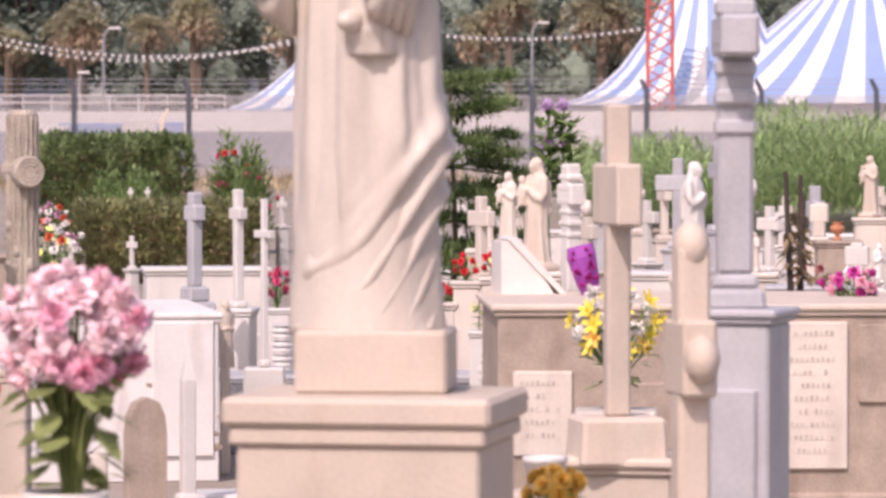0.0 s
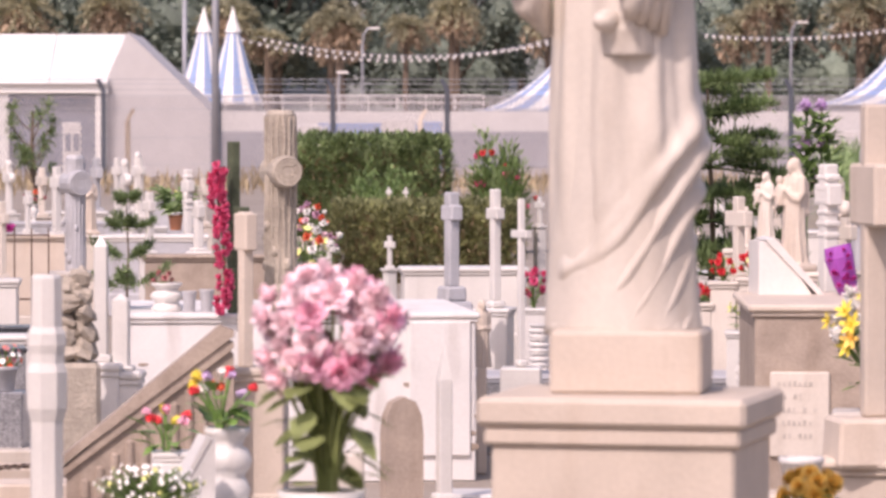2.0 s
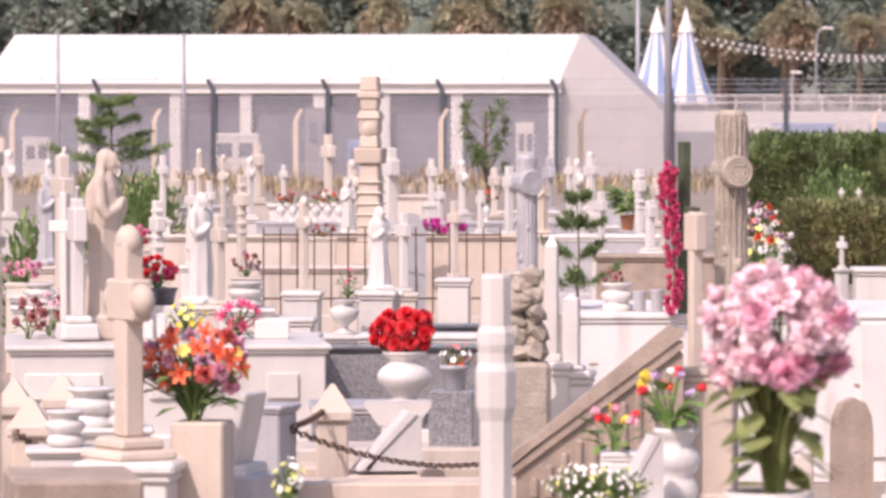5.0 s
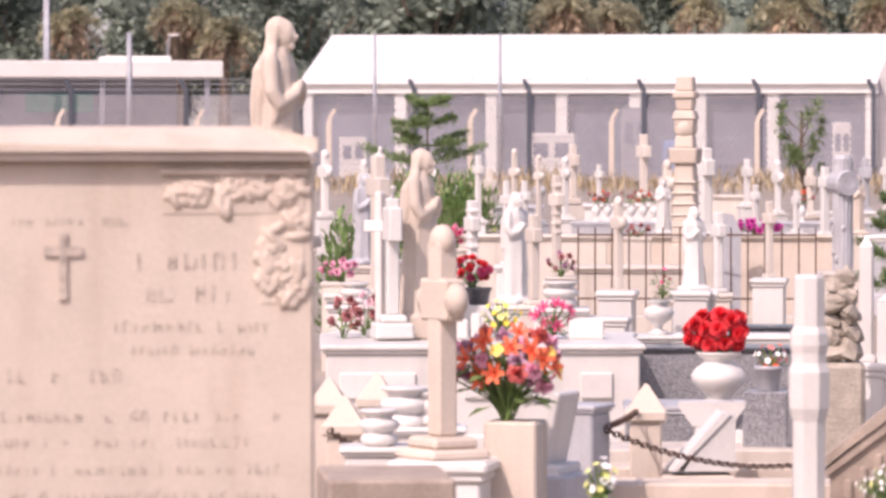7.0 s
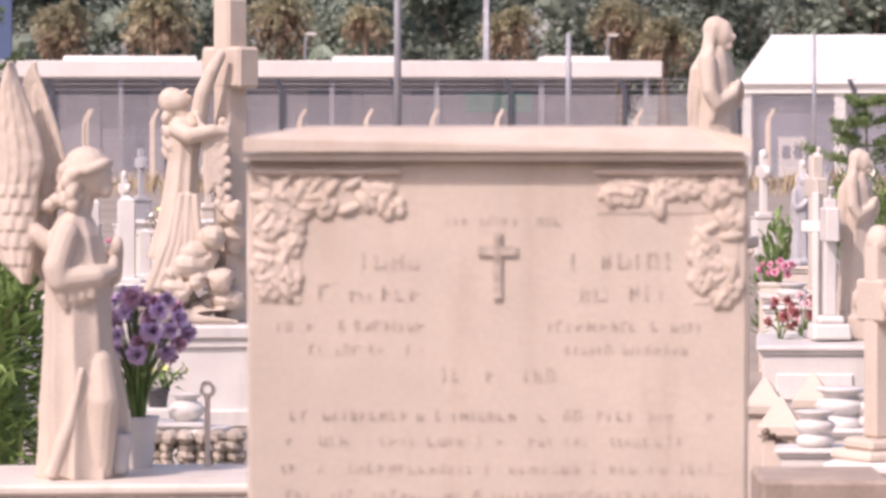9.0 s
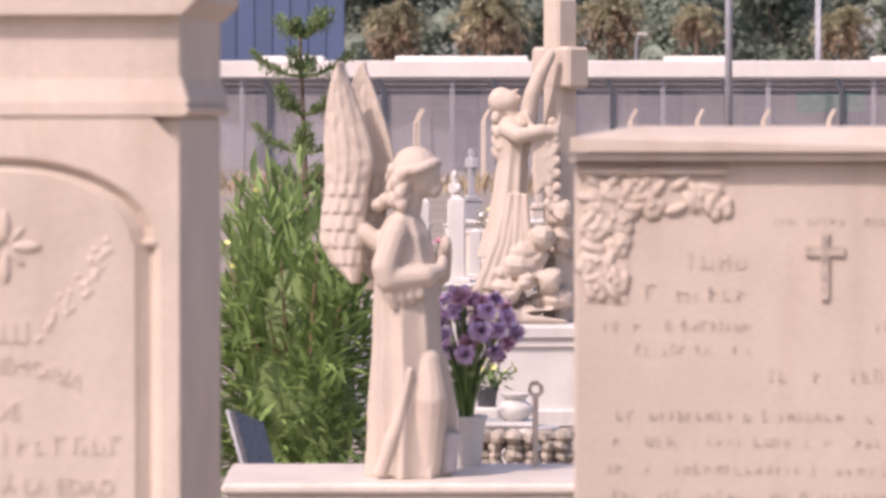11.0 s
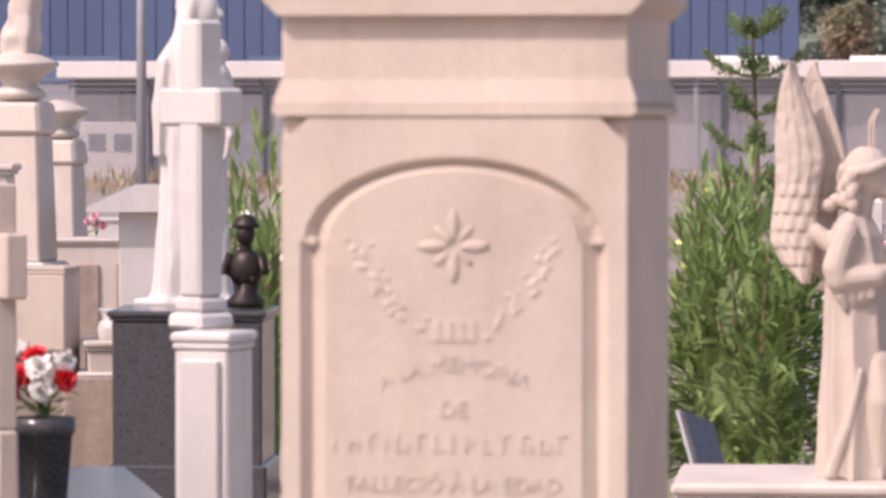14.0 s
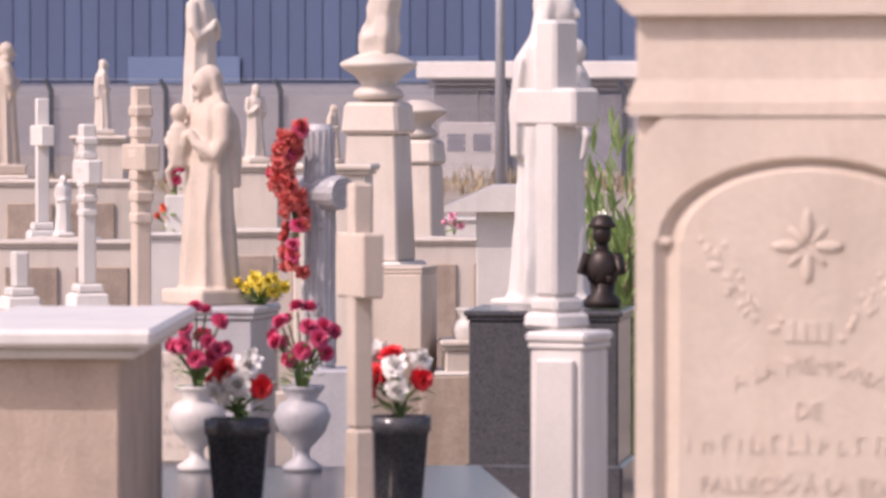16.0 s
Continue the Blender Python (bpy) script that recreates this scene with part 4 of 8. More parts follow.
def shrub(x, y, z, w, d, h, n, ln, wd, m, label, name="shrub", shape="dome", flowers=None, up=0.5, rz=0.0, seed=4, inner=BROWNLEAF, droop=0.4, category="shrub"):
    random.seed(seed)
    ob = thing(name, x, y, z, rz, label, category)
    bm = bmesh.new()
    for k in range(9):
        a = random.uniform(0, 6.3)
        tube(bm, [(random.uniform(-.3, .3) * w, random.uniform(-.3, .3) * d, 0), (math.cos(a) * w * .25, math.sin(a) * d * .25, h * 0.5), (math.cos(a) * w * .4, math.sin(a) * d * .4, h * random.uniform(.6, .85))], 0.012 * h + 0.004, 0.004, 4)
    part("stalk", bm, inner, ob)
    bm = bmesh.new()
    tips = []
    for i in range(n):
        if shape == "box":
            f = random.random()
            if f < 0.4:
                p = Vector((random.uniform(-.5, .5) * w, -d * 0.5 + random.uniform(-.05, .12) * d, random.uniform(0.02, 1) * h))
                nrm = Vector((0, -1, 0.2))
            elif f < 0.75:
                p = Vector((random.uniform(-.5, .5) * w, random.uniform(-.5, .5) * d, h * random.uniform(0.9, 1.0)))
                nrm = Vector((0, 0, 1))
            else:
                s = random.choice((-1, 1))
                p = Vector((s * w * 0.5 * random.uniform(0.93, 1.0), random.uniform(-.5, .5) * d, random.uniform(0.02, 1) * h))
                nrm = Vector((s, 0, 0.2))
            p += 0.07 * h * Vector((noise.noise(p * 5 / h), noise.noise(p * 5 / h + Vector((7, 0, 0))), noise.noise(p * 5 / h + Vector((0, 9, 0)))))
            if p.z < 0.02 * h:
                p.z = 0.02 * h
        else:
            nrm = rand_dir(-0.15, 1)
            r = random.uniform(0.55, 1.0) * (1 + 0.25 * noise.noise(nrm * 2.3 + Vector((seed, 0, 0))))
            p = Vector((math.copysign(abs(nrm.x) ** 0.65, nrm.x) * w / 2 * r, math.copysign(abs(nrm.y) ** 0.65, nrm.y) * d / 2 * r, h * (0.25 + 0.75 * max(-0.3, nrm.z) * r)))
        dr = nrm + rand_dir() * 0.8 + Vector((0, 0, up))
        leaf(bm, p, dr, ln * random.uniform(0.7, 1.25), wd * random.uniform(0.8, 1.2), droop)
        tips.append(p + dr.normalized() * ln * 0.5)
    part("foliage", bm, m, ob)
    if shape == "box":
        bm = bmesh.new()
        for _ in range(n // 4):
            u = random.random() ** 1.6
            p = Vector((random.uniform(-.5, .5) * w, -d * 0.5 * random.uniform(0.9, 1.03), u * h * 0.85))
            leaf(bm, p, Vector((random.uniform(-.6, .6), -0.5, random.uniform(-.3, 1))), ln * 0.9, wd * 0.55, 0.2)
        part("twig_layer", bm, inner, ob)
    bm = bmesh.new()
    if shape == "box":
        box(bm, w * 0.9, d * 0.86, h * 0.93, 0, 0, 0, 0.05)
    else:
        ball(bm, 1, 0, 0, h * 0.35, w * 0.33, d * 0.33, h * 0.42, 12, 0.08)
    part("inner_growth", bm, m, ob)
    for kind, colour, cnt, size in flowers or ():
        for _ in range(cnt):
            b = new("bloom", bloom(kind, colour))
            b.parent = ob
            p = random.choice(tips)
            b.matrix_basis = Matrix.Translation(p * 1.03) @ rand_dir(0, 1).to_track_quat("Z", "Y").to_matrix().to_4x4() @ Matrix.Diagonal((size, size, size, 1))
    return ob


def norfolk(x, y, z, h, w, tiers, label, m=PINE, seed=2, first=0.25, fl=0.05, n_branch=5, lift=0.3, taper=0.7):
    """A young Norfolk pine with loose whorls of needled branches."""
    random.seed(seed)
    ob = thing("norfolk_pine", x, y, z, 0, label, "pine tree")
    bm = bmesh.new()
    tube(bm, [(0, 0, 0), (0.02 * h, 0, h * 0.5), (0, 0, h)], h * 0.014, h * 0.004, 6)
    part("trunk", bm, BARK, ob)
    for t in range(tiers):
        u = t / max(1, tiers - 1)
        zt = h * (first + (0.97 - first) * u)
        bm = bmesh.new()
        for k in range(n_branch):
            ln = w / 2 * (1 - taper * u) * random.uniform(0.6, 1.15)
            a = 2 * math.pi * k / n_branch + t * 0.9 + random.uniform(-.35, .35)
            dv = Vector((math.cos(a), math.sin(a), random.uniform(-0.12, 0.22)))

            def along(s):
                return Vector((0.01 * h, 0, zt)) + dv * ln * s + Vector((0, 0, lift * ln * s * s))

            tube(bm, [along(s) for s in (0, .33, .66, 1)], h * 0.006, h * 0.003, 4)
            sd = Vector((-dv.y, dv.x, 0))
            for s in np.linspace(0.3, 1, 8):
                p = along(s)
                tl = ln * 0.3 * (1.2 - 0.8 * s) + fl * 0.4
                for q in (-1, 1):
                    dq = (dv * 0.9 + sd * q * random.uniform(0.6, 1) + Vector((0, 0, random.uniform(-.1, .5)))).normalized()
                    for st in np.linspace(0.1, 1, 5):
                        for _ in range(4):
                            leaf(bm, p + dq * tl * st, dq * 0.7 + rand_dir() + Vector((0, 0, .5)), fl * random.uniform(0.8, 1.3), fl * 0.2, 0)
        part("branch_whorl", bm, m, ob)
    return ob

BIGLEAF = mat("pale_cloth_leaf", (0.29, 0.34, 0.13), 0.6, 0.2, 8, 0.0, island=0.4, trans=0.4)


# ---- graves beside the tall robed figure ----
block("statue_pedestal", -0.198, 10.450, 0, 1.057, 0.571, 0.5, -10.1, CREAM, 0.11, 0.03, "square cream limestone pedestal with a cornice", "pedestal")
ob = block("statue_plinth", -0.170, 10.589, 1.057, 1.204, 0.357, 0.3, -5.1, CREAM, 0.0, 0, "plain cream stone plinth under the figure", "plinth")
tall_figure = statue(-0.180, 10.799, 1.187, 1.36, -34.1, WARM, hood=False, arms="open", label="weathered cream robed figure with open hands", folds=0.02, plinth=0.0, seed=3)
db = bmesh.new()
db.from_mesh(tall_figure.data)
# the robe: straight folds on one side, a mantle swept across the other
zs = [0.0, 0.05, 0.2, 0.45, 0.62, 0.8, 0.95, 1.08]
rxs = [0.172, 0.166, 0.168, 0.17, 0.168, 0.16, 0.15, 0.12]
rings_ = []
SEG, NR = 110, 120
for k in range(NR + 1):
    z = 0.02 + 1.02 * k / NR
    rr = float(np.interp(z, zs, rxs))
    row = []
    for i in range(SEG):
        a = 2 * math.pi * i / SEG
        sx = math.cos(a - radians(35))
        edge = 0.31 + 0.2 * sx
        m = 1 / (1 + math.exp((z - edge) * 26))
        v = (z - 0.20 * sx - 0.12 * sx * sx) / 0.115
        sweep = (0.5 + 0.5 * math.sin(2 * math.pi * v + 0.6 * math.sin(3 * a))) ** 1.4 * 0.026
        drop = (0.5 + 0.5 * math.sin(9 * a + 0.9 * math.sin(4 * z))) ** 1.5 * 0.019 + 0.0025 * math.sin(23 * a + 3 * z)
        lip = 0.013 * math.exp(-((z - edge) / 0.03) ** 2) + 0.024 * max(0.0, sx) * math.exp(-((z - 0.44) / 0.1) ** 2) - 0.014 * max(0.0, sx) * math.exp(-((z - 0.2) / 0.09) ** 2)
        r = rr * (1 + 0.03 * sx) + m * sweep + (1 - m) * drop + lip
        row.append(db.verts.new((r * math.cos(a), r * 0.86 * math.sin(a), z)))
    rings_.append(row)
for ra, rb in zip(rings_, rings_[1:]):
    for i in range(SEG):
        db.faces.new((ra[i], ra[(i + 1) % SEG], rb[(i + 1) % SEG], rb[i]))
random.seed(4)
for k in range(6):
    a = radians(30 - 40 * k)
    ball(db, 0.085, 0.09 * math.cos(a), 0.075 * math.sin(a), 0.02, 1.25, 1.1, 0.6 + 0.25 * (k % 2), 16, 0.03)
# bell sleeve hanging before the chest
rings(db, [(0.66, 0.062, 0.05, 0.085, -0.105), (0.72, 0.068, 0.055, 0.085, -0.115), (0.85, 0.055, 0.05, 0.09, -0.1), (1.0, 0.045, 0.045, 0.1, -0.06)], 40, 0.12, 6, 1.0)
ball(db, 0.04, 0.075, -0.165, 0.74, 0.8, 1.3, 0.7, 12)
db.to_mesh(tall_figure.data)
tall_figure.modifiers.clear()
db.free()
tall_figure.data.shade_smooth()
# pink flowers on their own stand
block("flower_stand", -0.784, 9.433, 0, 0.62, 0.3, 0.3, 14.7, CREAM, 0.05, 0.03, "low cream stone flower stand", "pedestal")
vase(-0.798, 9.604, 0.62, 0.29, 0.2, WHITE, "cup", "white stone vase holding pink flowers")
bouquet(-0.786, 9.605, 0.88, 0.38, 0.49, (("carnation", "palepink", 34), ("carnation", "pink", 18), ("rose", "palepink", 10)), 0.068, "large bunch of pale pink artificial flowers", 60, BIGLEAF, 0.09, low=0.48, seed=8, spread=0.75, leaf_w=0.75)
# cream cross on a stepped base
block("cross_pedestal", 0.527, 13.675, 0, 0.680, 0.317, 0.3, -12.2, CREAM, 0.05, 0.03, "cream stone pedestal below a cross", "pedestal")
cross(0.526, 13.774, 0.654, 1.09, 0.0767, 0.0733, -80.2, CREAM, 0.71, 0.34, 0.187, ((0.27, 0.27, 0.147),), "", "slender cream stone cross on a block base")
# weathered cross with a rounded head
cross(0.608, 11.162, 0.603, 0.784, 0.0838, 0.0811, -77.1, CREAM, 0.6, 0.24, 0.189, ((0.2, 0.2, 0.1),), "", "weathered cream cross with a rounded carved head", "budded")
block("cross_pedestal", 0.596, 10.953, 0, 0.603, 0.34, 0.4, -3.1, CREAM, 0.05, 0.03, "plain cream stone cross pedestal", "pedestal")
# tall grey marble cross
block("cross_pedestal", 0.806, 12.597, 0, 1.172, 0.195, 0.26, -17.6, GREY, 0.04, 0.025, "tall grey marble pedestal with a recessed panel", "pedestal", panel=((0, 0.2, 0.13, 0.75, GREY),))
cross(0.814, 12.713, 1.167, 1.02, 0.0969, 0.1, -89.5, GREY, 0.72, 0.42, 0.117, ((0.17, 0.17, 0.06), (0.13, 0.13, 0.04)), "", "tall grey marble cross with carved bands", "stepped")
# sandstone tomb with plaques
block("tomb", 1.300, 19.258, 0, 0.919, 2.14, 1.4, 2.2, SAND, 0.05, 0.03, "long brown sandstone tomb with a pale cap slab", "tomb", m_cap=CREAM, base=0.12,
      panel=((-0.881, 0.28, 0.25, 0.357, WARM), (0.274, 0.22, 0.267, 0.624, WARM), (0.631, 0.5, 0.357, 0.333, SAND), (-0.357, 0.3, 0.429, 0.286, SAND)))

# ---- plaster tomb with a pine and a trunk-shaped cross ----
block("tomb", -1.852, 21.244, 0, 0.792, 1.63, 1.6, 9.0, PLASTER, 0.045, 0.02, "chipped white plaster tomb", "tomb", panel=((0.645, 0.12, 0.289, 0.632, PLASTER),))
random.seed(88)
plaster_tomb = bpy.data.objects["tomb.001"]
for k in range(16):
    bm = bmesh.new()
    ball(bm, 1, random.choice((-0.75, 0.52, 0.3, 0.77)) + random.uniform(-.05, .05), -0.0015, random.uniform(0.1, 0.72), random.uniform(.008, .03), 0.003, random.uniform(.006, .02), 8, 0.3)
    part("chipped_patch", bm, SAND, plaster_tomb)
cross(-1.972, 21.459, 0.777, 0.963, 0.144, 0.144, -70.8, ROCK, 0.7, 0.3, 0.15, None, "", "rough stone cross carved as cut tree trunks", "round")
shrub(-4.52, 62.369, 0, 2.15, 1.2, 1.42, 5200, 0.14, 0.05, HEDGE, "tall clipped oleander hedge", "hedge", "box", rz=4, seed=41, category="hedge")
shrub(-4.020, 57.906, 0, 1.04, 0.9, 1.1, 1500, 0.11, 0.035, LEAF, "round green bush before the hedge", "bush", "dome", seed=42)
shrub(-2.851, 47.683, 0, 1.91, 1.0, 0.8, 4200, 0.12, 0.04, LITHEDGE, "low clipped hedge with bare twigs", "hedge", "box", rz=4, seed=43, category="hedge")



def stand(x, y, z, w, d, rz, m=WHITE, cap=0.04, out=0.02, label="plain white marble tomb", name="tomb", category="tomb", base=0.0, m_cap=None, z0=0.0, panel=None):
    """A block from the ground up to z, centred under x, y."""
    a = radians(rz)
    return block(name, x + math.sin(a) * d / 2, y - math.cos(a) * d / 2, z0, z, w, d, rz, m, cap, out, label, category, base, m_cap, panel)


def small_cross(x, y, z, h, rz, m=WHITE, w=0.0, label="small white marble grave cross on a block", span=0.5, style="plain", foot=0.0):
    w = w or h * 0.13
    f = foot or w * 2.6
    stand(x, y, z, f, f, rz, m, 0.03, 0.015, "plain stone block under a small cross", "plinth_block", "pedestal")
    return cross(x, y, z, h, w, w * 0.9, rz, m, 0.7, span, w * 1.5, ((w * 1.9, w * 1.9, h * 0.08),), "small grave crosses", label, style)


def obelisk(x, y, z, h, w, rz, m=WHITE, label="slim white stone pillar with a pointed top", point=0.08):
    ob = thing("pillar", x, y, z, rz, label, "pillar")
    bm = bmesh.new()
    box(bm, w, w, h * (1 - point), 0, 0, 0, w * 0.08)
    part("shaft", bm, m, ob)
    bm = bmesh.new()
    box(bm, w * 0.98, w * 0.98, h * point, 0, 0, h * (1 - point), 0, 0.15)
    part("tip", bm, m, ob)
    bm = bmesh.new()
    box(bm, w * 1.6, w * 1.6, h * 0.06, 0, 0, 0, 0.006)
    part("foot", bm, m, ob)
    return ob


# ---- wide carved headstone ----
def leafy_relief(ob, x0, z0, w, h, seed, m):
    """Carved flowers and leaves in low relief."""
    random.seed(seed)
    bm = bmesh.new()
    n = max(3, int(w * h / 0.0006))
    for _ in range(n):
        px, pz = x0 + random.random() * w, z0 + random.random() * h
        if random.random() < 0.4:
            for k in range(5):
                a = k * 1.257 + random.random()
                ball(bm, 0.016, px + math.cos(a) * 0.017, -0.003, pz + math.sin(a) * 0.016, 1, 0.4, 1, 6)
            ball(bm, 0.008, px, -0.008, pz, 1, 0.8, 1, 6)
        else:
            vs = ball(bm, 0.03, 0, 0, 0, 1, 0.32, 0.38, 8)
            at(bm, vs, Matrix.Translation((px, -0.003, pz)) @ Matrix.Rotation(random.uniform(0, 3.1), 4, "Y"))
    tagged(part("floral_relief", bm, m, ob, "worn flowers and leaves in relief", smooth=True), kind="stuff")


def letter_bars(ob, rows_, m, depth=0.003, seed=1, fill=0.68):
    """Illegible lines of lettering as short bars: (x centre, z, width, letter height)."""
    random.seed(seed)
    for cx, z, w, lh in rows_:
        bm = bmesh.new()
        x = cx - w / 2
        while x < cx + w / 2 - lh * 0.3:
            lw = lh * random.uniform(0.35, 0.8)
            if random.random() < fill:
                box(bm, lh * 0.17, depth * 2, lh * random.uniform(0.6, 1.0), x + lh * 0.1, 0, z, 0)
                if lw > lh * 0.5:
                    box(bm, lw * 0.8, depth * 2, lh * 0.15, x + lw * 0.5, 0.0004, z + lh * random.choice((0.0, 0.42, 0.85)), 0)
                    if random.random() < 0.5:
                        box(bm, lh * 0.15, depth * 2, lh * random.uniform(0.4, 1.0), x + lw * 0.9, 0.0002, z, 0)
            x += lw + lh * random.uniform(0.25, 0.5)
        if len(bm.verts):
            tagged(part("inscription_line", bm, m, ob), kind="stuff")
        else:
            bm.free()


def words(ob, text, x, z, size, m, y=-0.0005, arc=0.0):
    cu = bpy.data.curves.new("inscription", "FONT")
    cu.body, cu.size, cu.align_x, cu.extrude = text, size, "CENTER", 0.002
    tmp = new("inscription_curve", cu)
    me = bpy.data.meshes.new_from_object(tmp.evaluated_get(bpy.context.evaluated_depsgraph_get()))
    bpy.data.objects.remove(tmp)
    me.materials.clear()
    me.materials.append(m)
    if arc:
        for v in me.vertices:
            a = v.co.x / arc
            r = arc + v.co.y
            v.co = Vector((math.sin(a) * r, math.cos(a) * r - arc, v.co.z))
    o = new("inscription", me)
    o.parent = ob
    o.matrix_basis = pose(x, y, z, 90, 0, 0)


WORN = mat("worn_lettering", (0.43, 0.365, 0.31), 0.8, 0.3, 30, 0.1)
CARVED = mat("cut_lettering", (0.57, 0.485, 0.41), 0.8, 0.15, 20, 0.2)
em = block("headstone", -2.982, 9.418, 0, 1.608, 1.09, 0.4, 16.1, CREAM, 0.0, 0, "wide cream limestone headstone with worn carved flowers", "headstone")
ez = 1.608
bm = bmesh.new()
prism(bm, [(-0.556, 0.0), (0.556, 0.0), (0.53, 0.017), (-0.53, 0.017)], 0.47, 0.2)
at(bm, bm.verts[:], Matrix.Translation((0, 0, ez)))
part("neck_moulding", bm, CREAM, em)
bm = bmesh.new()
vs = prism(bm, [(-0.55, 0.02), (0.55, 0.02), (0.55, 0.05), (0.42, 0.075), (-0.42, 0.075), (-0.55, 0.05)], 0.5, 0.2)
at(bm, bm.verts[:], Matrix.Translation((0, 0, ez)))
for v in bm.verts:
    if v.co.z > ez + 0.06:
        v.co.y = 0.2 + (v.co.y - 0.2) * 0.5
part("cap_slab", bm, CREAM, em, "bevelled cap slab")
for sx in (-1, 1):
    for px, pw, pz, ph in ((0.37, 0.31, -0.105, 0.085), (0.475, 0.1, -0.3, 0.195)):
        bm = bmesh.new()
        box(bm, pw, 0.02, ph, sx * px, 0.0075, ez + pz - 0.012, 0.003)
        ground_ = part("relief_ground", bm, CREAM, em)
        leafy_relief(ground_, sx * px - pw / 2 + 0.01, ez + pz, pw - 0.02, ph - 0.015, int(90 + sx * 7 + pw * 50), CREAM)
    bm = bmesh.new()
    box(bm, 0.32, 0.014, 0.012, sx * 0.37, -0.01, ez - 0.03, 0.003)
    part("relief_border", bm, CREAM, em)
bm = bmesh.new()
prism(bm, [(x * 0.001, ez + z * 0.001) for x, z in ((-9, -300), (9, -300), (9, -205), (42, -205), (42, -185), (9, -185), (9, -155), (-9, -155), (-9, -185), (-42, -185), (-42, -205), (-9, -205))], 0.012, -0.002)
part("carved_cross", bm, WORN, em, "small cut cross")
letter_bars(em, ((-0.28, ez - 0.235, 0.2, 0.036), (-0.28, ez - 0.305, 0.22, 0.036), (0.28, ez - 0.235, 0.24, 0.036), (0.28, ez - 0.305, 0.2, 0.036), (0, ez - 0.14, 0.28, 0.018),
                 (-0.3, ez - 0.37, 0.36, 0.022), (0.3, ez - 0.37, 0.38, 0.022), (-0.28, ez - 0.42, 0.26, 0.02), (0.28, ez - 0.42, 0.26, 0.02), (0, ez - 0.48, 0.24, 0.03),
                 (0, ez - 0.565, 0.95, 0.022), (0, ez - 0.62, 0.92, 0.022), (0, ez - 0.68, 0.94, 0.022), (0, ez - 0.74, 0.92, 0.022)), WORN, 0.002, 5)
stand(-2.696, 11.211, 0.803, 0.32, 0.5, 17.6, SAND, 0.0, 0, "low rough sandstone block")

# ---- round-arched headstone ----
an = block("headstone", -3.950, 7.468, 0, 1.705, 0.655, 0.66, 18.9, CREAM, 0.0, 0, "tall cream limestone headstone with a round-arched panel", "headstone")
az_ = 1.705
bm = bmesh.new()
box(bm, 0.655, 0.67, 0.184, 0, 0.33, az_ + 0.02, 0.006)
part("upper_tier", bm, CREAM, an)
bm = bmesh.new()
lz = az_ + 0.0
prism(bm, [(-0.335, lz), (0.335, lz), (0.345, lz + 0.012), (0.332, lz + 0.026), (-0.332, lz + 0.026), (-0.345, lz + 0.012)], 0.71, 0.33)
part("string_course", bm, CREAM, an, "projecting moulded course")
bm = bmesh.new()
box(bm, 0.685, 0.70, 0.05, 0, 0.33, lz + 0.024, 0.0, 0.952)
part("sloped_ledge", bm, CREAM, an)
bm = bmesh.new()
z2 = az_ + 0.187
prism(bm, [(-0.33, z2), (0.33, z2), (0.36, z2 + 0.03), (0.36, z2 + 0.07), (-0.36, z2 + 0.07), (-0.36, z2 + 0.03)], 0.73, 0.33)
part("cornice", bm, CREAM, an)
bm = bmesh.new()
box(bm, 0.3, 0.3, 0.12, 0, 0.33, z2 + 0.07, 0.02, 0.85)
part("finial_block", bm, CREAM, an)


def arch_line(r, spring, half, down):
    pts = [(-half, down), (-half, spring)]
    for k in range(17):
        a = math.pi - math.pi * k / 16
        pts.append((math.cos(a) * r, spring + math.sin(a) * r * 0.56))
    return pts + [(half, spring), (half, down)]


def arch_band(bm, outer, inner, y0, y1):
    """A frame between two outlines of the same count, its outer edge at y0 and the inner at y1."""
    a = [bm.verts.new((x, y0, z)) for x, z in outer]
    b = [bm.verts.new((x, y1, z)) for x, z in inner]
    for i in range(len(a) - 1):
        bm.faces.new((a[i], a[i + 1], b[i + 1], b[i]))


spring = az_ - 0.234
o1, o2, o3, o4 = arch_line(0.283, spring, 0.29, 0.02), arch_line(0.262, spring, 0.269, 0.02), arch_line(0.238, spring, 0.245, 0.02), arch_line(0.235, spring, 0.242, 0.02)
top_ = az_ - 0.004
frame_out = []
for px_, pz_ in o1:
    if pz_ <= spring:
        frame_out.append((math.copysign(0.325, px_), pz_))
    else:
        k = min(0.325 / max(1e-6, abs(px_)), (top_ - spring) / (pz_ - spring))
        frame_out.append((px_ * k, spring + (pz_ - spring) * k))
bm = bmesh.new()
arch_band(bm, frame_out, frame_out, 0.0, -0.022)
arch_band(bm, frame_out, o1, -0.022, -0.022)
arch_band(bm, o1, o2, -0.022, -0.0008)
bmesh.ops.remove_doubles(bm, verts=bm.verts[:], dist=1e-5)
bmesh.ops.recalc_face_normals(bm, faces=bm.faces[:])
part("arched_surround", bm, CREAM, an, "raised surround cut to a round arch")
bm = bmesh.new()
arch_band(bm, o2, o3, -0.001, -0.016)
arch_band(bm, o3, o4, -0.016, -0.0195)
bm.faces.new([bm.verts.new((x, -0.0195, z)) for x, z in o4])
bmesh.ops.remove_doubles(bm, verts=bm.verts[:], dist=1e-5)
bmesh.ops.recalc_face_normals(bm, faces=bm.faces[:])
part("arched_panel", bm, CREAM, an, "raised panel with a sloping round-arched edge")
